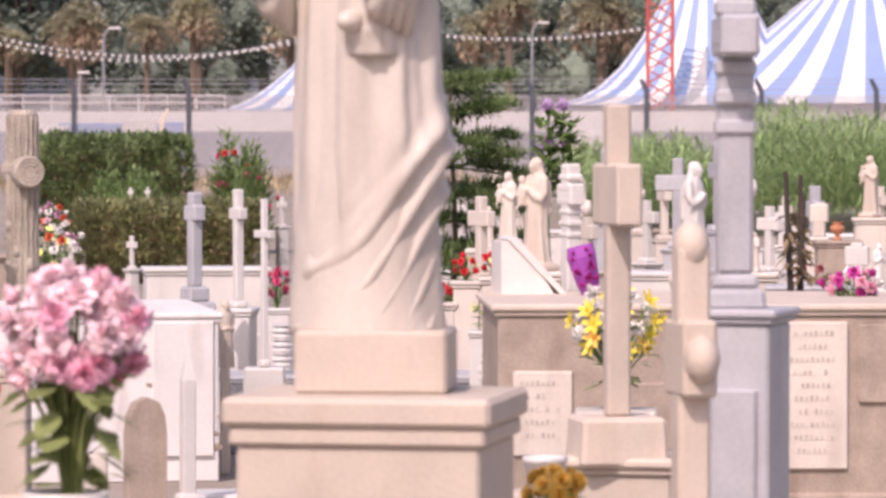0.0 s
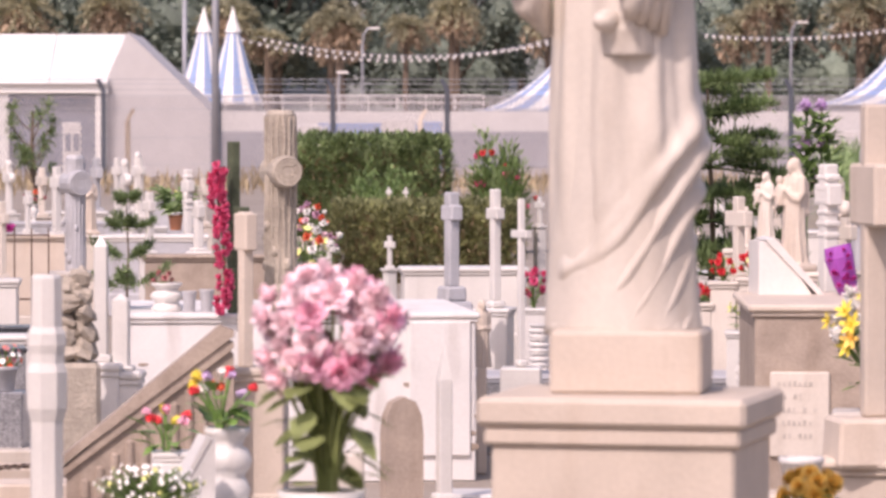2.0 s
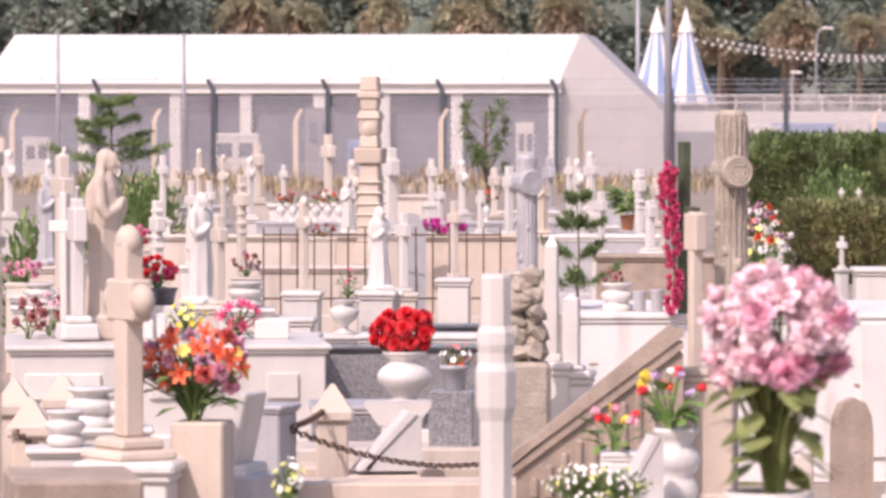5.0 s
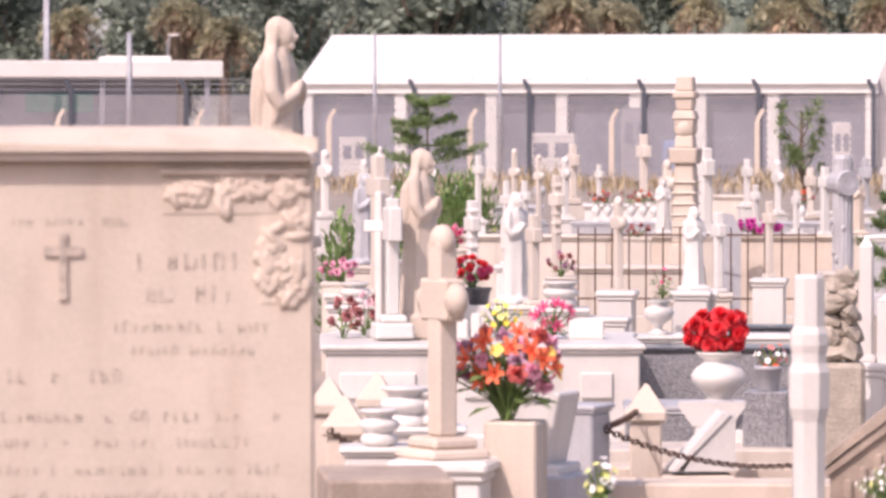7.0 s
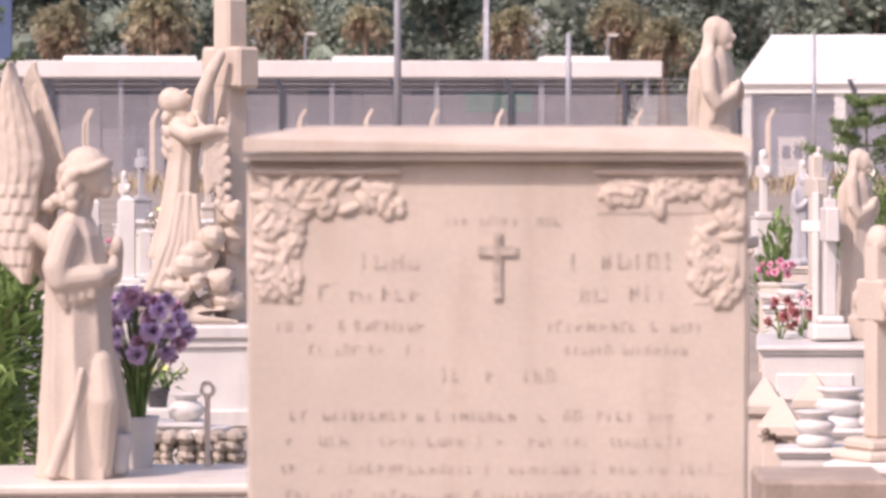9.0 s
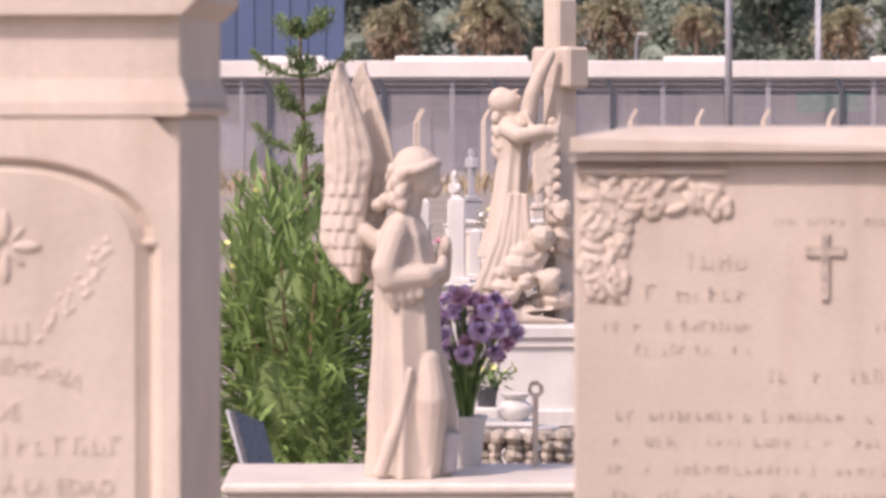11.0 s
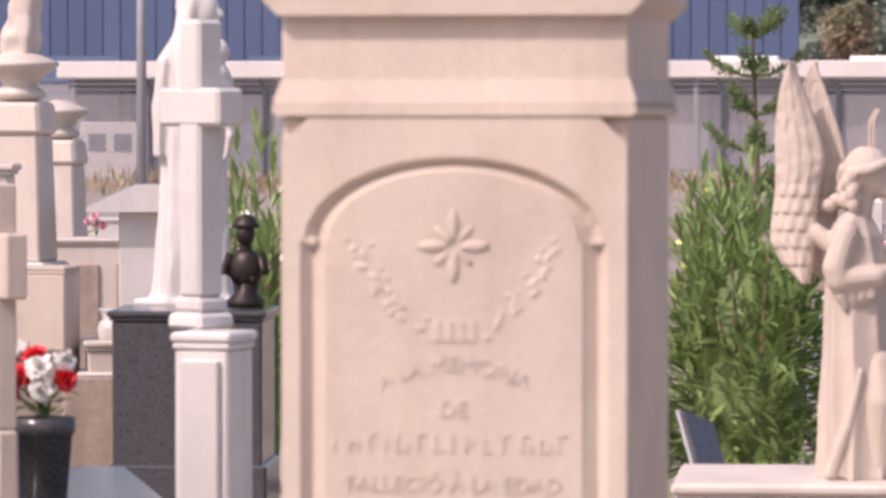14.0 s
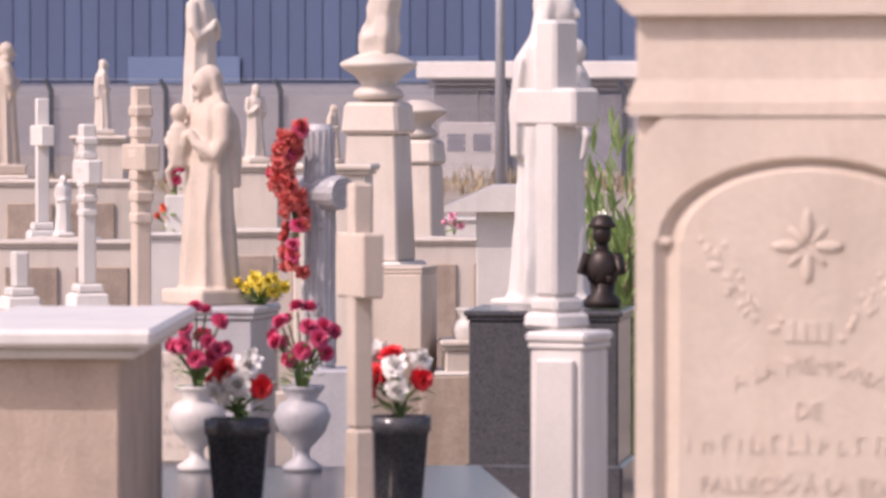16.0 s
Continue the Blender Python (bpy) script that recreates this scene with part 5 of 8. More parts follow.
for sx in (-1, 1):
    bm = bmesh.new()
    box(bm, 0.03, 0.014, 0.016, sx * 0.272, -0.012, spring - 0.008, 0.004)
    part("impost", bm, CREAM, an)
for k in range(8):
    a = k * math.pi / 4
    bm = bmesh.new()
    ln = 0.062 if k % 2 == 0 else 0.046
    vs = ball(bm, 1.0, 0, 0, 0, ln * 0.5, 0.0045 if k % 2 == 0 else 0.0025, 0.0105 if k % 2 == 0 else 0.007, 10)
    at(bm, vs, Matrix.Translation((math.cos(a) * ln * 0.62, -0.001, az_ - 0.242 + math.sin(a) * ln * 0.62)) @ Matrix.Rotation(-a, 4, "Y"))
    part("star_petal", bm, CREAM, an, smooth=True)
random.seed(12)
for sx in (-1, 1):
    bm = bmesh.new()
    for k in range(16):
        u = k / 15
        px, pz = sx * (0.06 + 0.13 * u ** 0.7 + random.uniform(-.014, .014)), az_ - 0.40 + 0.15 * u + random.uniform(-.014, .014)
        ball(bm, 0.011, px, 0.0043, pz, 1, 0.6, 1, 7)
        ball(bm, 0.007, px + random.uniform(-.02, .02), 0.0021, pz + 0.018, 1, 0.6, 1, 6)
    part("carved_spray", bm, CREAM, an, "worn floral spray in relief", smooth=True)
bm = bmesh.new()
for k in range(4):
    box(bm, 0.02, 0.0036, 0.04, -0.033 + k * 0.022, 0, az_ - 0.42, 0.003)
part("carved_book", bm, CREAM, an)
words(an, "A LA MEMORIA", 0, az_ - 0.475, 0.042, CARVED, 0.0, arc=0.28)
words(an, "DE", 0, az_ - 0.56, 0.044, CARVED, 0.0)
letter_bars(an, ((0, az_ - 0.625, 0.46, 0.034),), CARVED, 0.002, 3, 0.95)
words(an, "FALLECI\u00d3 \u00c1 LA EDAD", 0, az_ - 0.70, 0.042, CARVED, 0.0002)

for o in an.children:
    if o.name.split(".")[0] in ("star_petal", "carved_spray", "carved_book", "inscription", "inscription_line"):
        o.location.y -= 0.0202

# ---- angel with purple flowers ----
# warm marble in place of white puts the tomb's shade into its colour
stand(-5.799, 13.759, 0.538, 1.11, 0.8, 22.9, WARM, 0.06, 0.03, "low tomb carrying an angel, beige for its shade")
def carved(name_label, bm, m, x, y, z, rz, voxel, smooth=1):
    """Fuses the parts of a figure into one worn stone skin."""
    bmesh.ops.recalc_face_normals(bm, faces=bm.faces[:])
    ob = part("statue", bm, m, None, smooth=True)
    ob.matrix_basis = pose(x, y, z, 0, 0, rz)
    fuse = ob.modifiers.new("fuse", "REMESH")
    fuse.mode = "VOXEL"
    fuse.voxel_size = voxel
    fuse.use_smooth_shade = True
    wear = ob.modifiers.new("wear", "SMOOTH")
    wear.factor = 0.5
    wear.iterations = smooth
    return tagged(ob, name_label, "statue")


def wing(bm, sx, slip=0.0):
    """A tall folded wing: long feathers above, rounded rows of short ones below."""
    zs = (0.60, 0.66, 0.73, 0.80, 0.89, 0.98, 1.04, 1.12, 1.20, 1.26, 1.29)
    back = (-0.120, -0.19, -0.231, -0.226, -0.214, -0.214, -0.218, -0.212, -0.20, -0.18, -0.165)
    front = (-0.10, -0.09, -0.086, -0.08, -0.072, -0.05, -0.062, -0.088, -0.118, -0.143, -0.152)
    nz, nw = 90, 30
    skins = []
    for face in (-1, 1):
        skin = []
        for k in range(nz + 1):
            z = zs[0] + (zs[-1] - zs[0]) * k / nz
            b0, f0 = float(np.interp(z, zs, back)) - slip, float(np.interp(z, zs, front)) - slip
            row = []
            for i in range(nw + 1):
                w = i / nw
                round_ = math.sqrt(max(0.0, 1 - (2 * w - 1) ** 2))
                if z > 0.9:
                    rel = (1 - ((w * 4.5 + 0.5 * (z - 0.9)) % 1.0)) * 0.007 + 0.005 * noise.noise(Vector((w * 7, z * 26, sx)))
                else:
                    line = (z - 0.6) / 0.055
                    rel = 0.012 * abs(math.sin(math.pi * (w * 4 + 0.5 * (int(line) % 2)))) * (1 - (line % 1.0)) ** 0.7
                th = face * (0.016 * round_ + rel * min(1, round_ * 2))
                row.append(bm.verts.new((sx * (0.055 + 0.02 * math.sin(3 * w)) + th, -(f0 + (b0 - f0) * w), z)))
            skin.append(row)
        skins.append(skin)
        for ra, rb in zip(skin, skin[1:]):
            for i in range(nw):
                bm.faces.new((ra[i], ra[i + 1], rb[i + 1], rb[i]))
    edge = [[sk[k][0] for k in range(nz + 1)] + [sk[nz][i] for i in range(1, nw + 1)] + [sk[k][nw] for k in range(nz - 1, -1, -1)] + [sk[0][i] for i in range(nw - 1, 0, -1)] for sk in skins]
    m = len(edge[0])
    for i in range(m):
        bm.faces.new((edge[0][i], edge[0][(i + 1) % m], edge[1][(i + 1) % m], edge[1][i]))


# the gown, with the forward knee under it
ab = bmesh.new()
robe(ab, [(0.0, 0.135, 0.128, -0.12), (0.1, 0.13, 0.122, -0.115), (0.3, 0.122, 0.112, -0.108), (0.44, 0.118, 0.106, -0.1), (0.55, 0.112, 0.1, -0.098), (0.66, 0.118, 0.095, -0.095), (0.75, 0.115, 0.072, -0.085), (0.8, 0.085, 0.045, -0.06), (0.835, 0.04, 0.025, -0.025)], 9, 0.13, 1.0, 0.2)
limb(ab, [(0.05, -0.075, 0.36), (0.06, -0.098, 0.2), (0.05, -0.1, 0.03)], [0.045, 0.05, 0.045], 12)
for q in range(5):
    tube(ab, [(-0.112 + 0.026 * q, -0.045 - 0.016 * q, 0.34 - 0.02 * q), (-0.13 + 0.024 * q, -0.01 - 0.02 * q, 0.17), (-0.135 + 0.02 * q, 0.05 - 0.034 * q, 0.01)], 0.01, 0.026, 8)
limb(ab, [(-0.05, -0.085, 0.36), (-0.065, -0.1, 0.24), (-0.055, -0.085, 0.03)], [0.04, 0.052, 0.04], 12)
# neck, bowed head with waved hair
limb(ab, [(0, 0.0, 0.80), (0, -0.02, 0.875)], [0.042, 0.036], 12)
ball(ab, 0.06, 0, -0.05, 0.935, 0.84, 1.0, 1.2, 20)
ball(ab, 0.03, 0, -0.088, 0.892, 0.9, 0.9, 0.9, 12)
limb(ab, [(0, -0.104, 0.945), (0, -0.12, 0.918)], [0.008, 0.012], 8)
ball(ab, 0.072, 0, -0.028, 0.955, 0.92, 1.02, 1.0, 22, 0.02)
for k in range(26):
    a = k * 2.4
    u = k / 25
    ball(ab, 0.021, 0.062 * math.cos(a), 0.0 + 0.045 * math.sin(a) * (1 if math.sin(a) > 0 else 0.3), 0.955 - 0.11 * u, 1, 1, 1.25, 10)
for k in range(13):
    a = radians(15 * k)
    ball(ab, 0.017, 0.068 * math.cos(a), -0.03 - 0.066 * math.sin(a), 0.962 - 0.012 * math.cos(2 * a), seg=8)
for k in range(5):
    ball(ab, 0.026, (k % 2 - 0.5) * 0.05, 0.035 + 0.012 * k, 0.875 - 0.008 * k, 1.1, 1, 0.9, 10)
# arms folded to the breast, with wide sleeves
for sx in (-1, 1):
    limb(ab, [(sx * 0.105, 0.005, 0.755), (sx * 0.135, 0.03, 0.655), (sx * 0.128, 0.02, 0.615), (sx * 0.085, -0.085, 0.625), (sx * 0.03, -0.118, 0.675 + 0.03 * sx)], [0.042, 0.043, 0.043, 0.035, 0.022], 12)
    ball(ab, 0.024, sx * 0.02, -0.122, 0.69 + 0.03 * sx, 0.8, 0.8, 1.3, 10)
    for q in range(4):
        tube(ab, [(sx * (0.13 - 0.012 * q), 0.02 - 0.028 * q, 0.61), (sx * (0.128 - 0.012 * q), 0.012 - 0.028 * q, 0.56), (sx * (0.12 - 0.012 * q), 0.0 - 0.026 * q, 0.525 + 0.01 * q)], 0.026, 0.012, 8)
wing(ab, 1)
wing(ab, -1, 0.035)
limb(ab, [(0.05, 0.07, 0.72), (0.05, 0.12, 0.76)], [0.03, 0.03], 10)
limb(ab, [(-0.05, 0.07, 0.72), (-0.05, 0.12, 0.76)], [0.03, 0.03], 10)
for v in ab.verts:
    v.co *= 1.045
carved("cream stone angel with tall feathered wings", ab, CREAM, -5.752, 13.66, 0.538, 97.0, 0.0048)
vase(-5.624, 13.684, 0.552, 0.13, 0.11, GREY, "cup", "small grey marble grave vase")
vase(-5.728, 14.099, 0.519, 0.19, 0.17, WHITE, "cup", "white marble vase holding purple flowers")
bouquet(-5.724, 14.106, 0.691, 0.34, 0.43, (("carnation", "lilac", 26), ("carnation", "mauve", 18)), 0.062, "bunch of purple and mauve cloth flowers", 10, LEAF, 0.06, low=0.42, seed=51)
stand(-7.155, 17.864, 0.427, 0.35, 0.3, 21.8, WHITE, 0.03, 0.02, "small plain white grave kerb")
vase(-7.516, 18.764, 0.426, 0.085, 0.11, DARK, "pot", "small black plastic flower pot")
stand(-7.516, 18.764, 0.426, 0.2, 0.2, 0, WHITE, 0.0, 0, "white plinth under a black pot", "plinth", "plinth")
bouquet(-7.482, 18.781, 0.505, 0.2, 0.14, (("daisy", "lime", 10),), 0.03, "small yellow-green plant in a black pot", 60, LEAF, 0.06, low=0.3, seed=52)
vase(-7.045, 17.910, 0.403, 0.14, 0.16, WHITE, "round", "round white marble vase")
stand(-7.045, 17.910, 0.403, 0.3, 0.3, 0, WHITE, 0.0, 0, "plain low white stone ledge", "ledge", "ledge")
# rubble wall with an iron stake
random.seed(31)
rub = thing("rubble_wall", -6.269, 16.023, 0, 21.4, "low wall of stacked brown rubble stones", "wall")
for r in range(5):
    for k in range(6):
        bm = bmesh.new()
        w_ = 0.065 * random.uniform(0.7, 1.3)
        vs = ball(bm, 1, 0, 0, 0, w_ * 0.62, 0.09, 0.03, 8, 0.12)
        at(bm, vs, Matrix.Translation((-0.16 + 0.062 * k + random.uniform(-.012, .012), random.uniform(-.02, .02), 0.381 - 0.02 + r * 0.035)))
        part("stone", bm, ROCK, rub)
bm = bmesh.new()
box(bm, 0.4, 0.16, 0.381, 0, 0.02, 0, 0.01)
part("footing", bm, ROCK, rub)
stake = thing("iron_stake", -5.516, 14.213, 0.0, 0, "thin grey stake with a ring at its head", "stake")
bm = bmesh.new()
tube(bm, [(0, 0, 0), (0, 0, 0.776)], 0.012, 0.01, 6)
part("rod", bm, CREAM, stake)
bm = bmesh.new()
c = 0.795
tube(bm, [(0.022 * math.cos(k * 0.5236), 0, c + 0.022 * math.sin(k * 0.5236)) for k in range(13)], 0.008, None, 6)
part("ring", bm, CREAM, stake)
# oleander behind the angel
OLEANDER = mat("oleander_leaf", (0.27, 0.38, 0.14), 0.5, 0.2, 3, 0.0, island=0.4, trans=0.4)
shrub(-7.711, 17.157, 0, 0.72, 0.7, 1.386, 2100, 0.17, 0.03, OLEANDER, "leafy oleander with pale yellow flowers", "oleander", "dome", (("daisy", "lime", 16, 0.035), ("daisy", "gold", 10, 0.04), ("daisy", "white", 10, 0.03)), 0.25, seed=53, droop=0.5)
shrub(-7.900, 17.318, 0, 0.36, 0.5, 1.535, 620, 0.18, 0.03, OLEANDER, "tall upright green oleander stems", "oleander", "dome", (("daisy", "lime", 10, 0.035),), 0.5, seed=54, droop=0.3)
norfolk(-10.049, 22.395, 0, 2.200, 0.56, 6, "young Norfolk pine with level branches", seed=55, fl=0.045, first=0.5, n_branch=4, lift=0.55, taper=0.3)
slate = thing("slanted_plaque", -6.474, 14.123, 0.470, 24.6, "black slate plaque leaning in a pale frame", "plaque")
bm = bmesh.new()
box(bm, 0.2, 0.02, 0.24, 0, 0, 0, 0.004)
at(bm, bm.verts[:], Matrix.Rotation(radians(-16), 4, "Y") @ Matrix.Rotation(radians(-25), 4, "X") @ Matrix.Rotation(radians(65), 4, "Z"))
part("slate", bm, DARK, slate)
bm = bmesh.new()
box(bm, 0.21, 0.012, 0.25, 0, 0.014, 0, 0.004)
at(bm, bm.verts[:], Matrix.Rotation(radians(-16), 4, "Y") @ Matrix.Rotation(radians(-25), 4, "X") @ Matrix.Rotation(radians(65), 4, "Z"))
part("frame", bm, GREY, slate)
stand(-6.466, 14.102, 0.466, 0.25, 0.3, 24.6, WHITE, 0.0, 0, "white grave kerb under a plaque")

# ---- mourning woman at a tall cross ----
stand(-9.226, 23.749, 0.562, 0.755, 0.62, 26.2, WHITE, 0.12, 0.04, "white marble tomb below the mourning figure", base=0.1)
cross(-9.154, 23.956, 0.555, 1.82, 0.145, 0.145, -31.1, CREAM, 0.785, 0.19, 0.233, None, "", "tall cream stone cross with a mourning figure")
random.seed(61)
mb = bmesh.new()
# carved rocks heaped against the foot of the cross
for k in range(46):
    px_ = random.uniform(-0.46, 0.06)
    top_ = float(np.interp(px_, (-0.46, -0.36, -0.18, -0.06, 0.06), (0.12, 0.3, 0.5, 0.62, 0.66)))
    pz_ = random.random() ** 0.8 * top_
    vs = ball(mb, 1, 0, 0, 0, random.uniform(.05, .1), random.uniform(.06, .1), random.uniform(.045, .075), 9, 0.16)
    at(mb, vs, Matrix.Translation((px_, random.uniform(-.12, .06), 0.03 + pz_ * 0.9)) @ Matrix.Rotation(random.uniform(-1, .3), 4, "Y"))
box(mb, 0.55, 0.34, 0.08, -0.2, -0.03, 0, 0.02)
rocks_end = len(mb.verts)
# woman leaning on the shaft: gown, bust, head turned down and away
robe(mb, [(0.36, 0.13, 0.10, -0.10), (0.5, 0.11, 0.09, -0.09), (0.75, 0.095, 0.085, -0.08), (0.9, 0.085, 0.075, -0.075), (1.02, 0.105, 0.075, -0.07), (1.12, 0.1, 0.06, -0.06), (1.16, 0.045, 0.035, -0.035)], 8, 0.16, 2.0, 0.25)
mb.verts.ensure_lookup_table()
for v in mb.verts[rocks_end:]:
    v.co.x += float(np.interp(v.co.z, (0.36, 0.75, 1.16), (-0.31, -0.25, -0.23)))
for q in range(6):
    tube(mb, [(-0.27 + 0.02 * q, -0.07 - 0.01 * (q % 2), 0.72), (-0.33 + 0.035 * q, -0.1, 0.45), (-0.44 + 0.06 * q, -0.11, 0.16 + 0.03 * q)], 0.016, 0.034, 8)
limb(mb, [(-0.23, 0, 1.14), (-0.28, -0.01, 1.2)], [0.045, 0.04], 10)
ball(mb, 0.066, -0.275, -0.015, 1.235, 1.15, 0.85, 0.95, 18)
ball(mb, 0.074, -0.305, 0.0, 1.235, 1.0, 0.95, 1.05, 20, 0.03)
ball(mb, 0.028, -0.215, -0.02, 1.25, 1, 0.8, 0.8, 10)
limb(mb, [(-0.235, -0.02, 1.285), (-0.215, -0.02, 1.298)], [0.012, 0.01], 8)
for k in range(14):
    ball(mb, 0.03, -0.335 + 0.012 * (k % 3), 0.03 - 0.02 * (k % 4), 1.2 - 0.02 * k, 1, 1, 1.2, 9)
limb(mb, [(-0.16, -0.03, 1.12), (-0.13, -0.07, 1.28), (-0.08, -0.09, 1.40), (-0.03, -0.09, 1.49)], [0.052, 0.047, 0.04, 0.03], 12)
limb(mb, [(-0.27, -0.05, 1.08), (-0.2, -0.13, 1.04), (-0.08, -0.12, 1.07), (0.0, -0.1, 1.06)], [0.052, 0.046, 0.038, 0.03], 12)
for q in range(5):
    tube(mb, [(-0.17 + 0.018 * q, -0.09, 1.17 - 0.04 * q), (-0.12 + 0.02 * q, -0.1, 1.05), (-0.1 + 0.02 * q, -0.1, 0.72 + 0.03 * q)], 0.013, 0.025, 8)
# a garland of carved flowers down the shaft
for k in range(22):
    ball(mb, 0.027, -0.02 + 0.03 * math.sin(k * 2.2), -0.105, 1.12 - 0.024 * k, 1, 0.8, 1, 8, 0.1)
carved("cream stone woman mourning on rocks against a cross", mb, CREAM, -9.145, 23.870, 0.562, 21.0, 0.0075)

# ---- white figure and black granite tomb at the far end ----
stand(-9.841, 16.287, 0.912, 0.616, 0.6, 25.2, DARK, 0.04, 0.02, "polished black granite tomb with stepped base", base=0.28)
statue(-10.079, 16.682, 0.898, 1.37, 101.2, WHITE, child=True, hood=True, arms="pray", label="white marble mother and child figure", plinth=0.03, seed=9)
block("cross_pedestal", -6.825, 11.329, 0, 1.080, 0.167, 0.2, 9.1, WHITE, 0.05, 0.012, "slim white marble pedestal with a moulded cap", "pedestal", panel=((0, 0.2, 0.12, 0.8, WHITE),))
cross(-6.960, 11.553, 1.078, 0.913, 0.0917, 0.1, -16.9, WHITE, 0.685, 0.29, 0.113, ((0.15, 0.15, 0.05), (0.12, 0.12, 0.045)), "", "white marble cross on a slim pedestal")
bm = bmesh.new()
lathe(bm, [(0.075, 0), (0.08, 0.03), (0.05, 0.06), (0.055, 0.1)], 14)
ball(bm, 0.075, 0, 0, 0.16, 0.95, 0.75, 1.15, 14, 0.03)
for sx in (-1, 1):
    tube(bm, [(sx * 0.06, 0, 0.22), (sx * 0.085, -0.02, 0.15), (sx * 0.03, -0.07, 0.12)], 0.024, 0.017, 8)
ball(bm, 0.028, 0, 0, 0.245, 1, 1, 1.3, 10)
ball(bm, 0.046, 0, -0.008, 0.305, 0.9, 1, 1.1, 14, 0.02)
lathe(bm, [(0.05, 0.33), (0.062, 0.338), (0.05, 0.352), (0.04, 0.375), (0.012, 0.386)], 14)
ob = part("statue", bm, BRONZE, None, smooth=True)
ob.matrix_basis = pose(-9.592, 16.286, 0.918, 0, 0, 20)
tagged(ob, "small dark bronze bust on black granite", "statue")
shrub(-10.496, 17.915, 0, 0.42, 0.4, 1.585, 600, 0.18, 0.03, OLEANDER, "oleander with white flowers", "oleander", "dome", (("daisy", "white", 14, 0.04),), 0.4, seed=56)
block("tomb", -7.012, 9.177, 0, 1.170, 0.336, 1.3, 31.3, TAN, 0.075, 0.09, "brown stone tomb with a thick white cap", "tomb", m_cap=WHITE)
# slender cream cross with blocks
stand(-6.838, 10.324, 0.639, 0.2, 0.2, 33.5, CREAM, 0.03, 0.01, "cream stone block under a thin cross", "plinth_block", "pedestal")
cross(-6.842, 10.321, 0.639, 0.885, 0.0523, 0.0585, -34.5, CREAM, 0.665, 0.22, 0.177, ((0.07, 0.07, 0.22),), "", "thin cream stone cross with block arms")
# black vases with roses on a dark slab
stand(-7.684, 11.294, 0.585, 1.22, 1.9, 37.2, DARK, 0.05, 0.01, "dark granite grave slab with vases")
for bx_, by_, seed_, fl in ((-7.421, 10.570, 71, (("rose", "red", 4), ("carnation", "white", 6))), (-7.094, 10.903, 72, (("rose", "red", 6), ("carnation", "white", 5)))):
    vase(bx_, by_, 0.585, 0.265, 0.21, DARK, "pot", "six-sided black granite vase", 6)
    bouquet(bx_, by_, 0.585 + 0.255, 0.2, 0.19, fl, 0.07, "red and white cloth roses in a black vase", 26, LEAF, 0.07, low=0.3, seed=seed_)
for px_, py_, seed_ in ((-8.400, 11.739, 73), (-8.118, 11.918, 74)):
    vase(px_, py_, 0.585, 0.27, 0.2, WHITE if seed_ == 73 else GREY, "urn", "grey-white marble urn with red buds")
    bouquet(px_, py_, 0.585 + 0.25, 0.22, 0.27, (("rose", "rose", 17),), 0.052, "dark pink cloth rosebuds in an urn", 34, LEAF, 0.06, low=0.25, seed=seed_)
# madonna on grey pedestal
stand(-10.903, 15.347, 0.933, 0.442, 0.42, 21.4, GREY, 0.05, 0.02, "grey marble pedestal with a lettered white panel", "pedestal", "pedestal", base=0.2, panel=((-0.05, 0.3, 0.3, 0.45, WARM),))
statue(-10.960, 15.415, 0.929, 0.993, -19.6, CREAM, child=True, hood=True, arms="pray", label="cream stone mother and child figure", plinth=0.07, seed=11)
bouquet(-10.732, 15.455, 0.921, 0.2, 0.13, (("carnation", "yellow", 14),), 0.05, "yellow flowers in a bunch", 30, LEAF, 0.07, low=0.4, seed=75)
# trunk-shaped grey cross with a flower garland
stand(-9.616, 14.249, 0.760, 0.22, 0.3, 34.0, GREY, 0.0, 0, "grey stone plinth under a trunk-shaped cross", "plinth", "plinth")
cross(-9.623, 14.245, 0.760, 0.919, 0.111, 0.111, -16.0, GREY, 0.72, 0.3, 0.132, None, "", "grey stone cross carved like tree trunks", "round")


def garland(x, y, z, pts, r, colour, n, size, label, seed):
    random.seed(seed)
    ob = thing("garland", x, y, z, 0, label, "garland")
    bm = bmesh.new()
    tube(bm, pts, r * 0.4, None, 6)
    part("wire", bm, LEAF, ob)
    P_ = [Vector(p) for p in pts]
    for k in range(n):
        u = k / max(1, n - 1) * (len(P_) - 1)
        i = min(int(u), len(P_) - 2)
        p = P_[i].lerp(P_[i + 1], u - i)
        d = rand_dir(-0.4, 0.6)
        d.y = -abs(d.y)
        b = new("bloom", bloom("carnation", colour if random.random() < 0.85 else "rose"))
        b.parent = ob
        s = size * random.uniform(0.85, 1.2)
        b.matrix_basis = Matrix.Translation(p + d * r) @ d.to_track_quat("Z", "Y").to_matrix().to_4x4() @ Matrix.Diagonal((s, s, s, 1))


garland(-9.642, 14.115, 1.129, [(0, 0, 0), (0, 0, 0.2), (-0.02, 0, 0.3), (-0.07, 0, 0.36), (-0.03, 0, 0.45), (0.01, 0, 0.52)], 0.034, "coral", 70, 0.055, "red cloth flower garland hung on a stone cross", 76)
# white stepped cross base beside it
stand(-10.483, 16.153, 1.081, 0.226, 0.25, 18.0, CREAM, 0.03, 0.0, "tall cream stone pedestal with sloped shoulders", "pedestal", "pedestal", base=0.75)
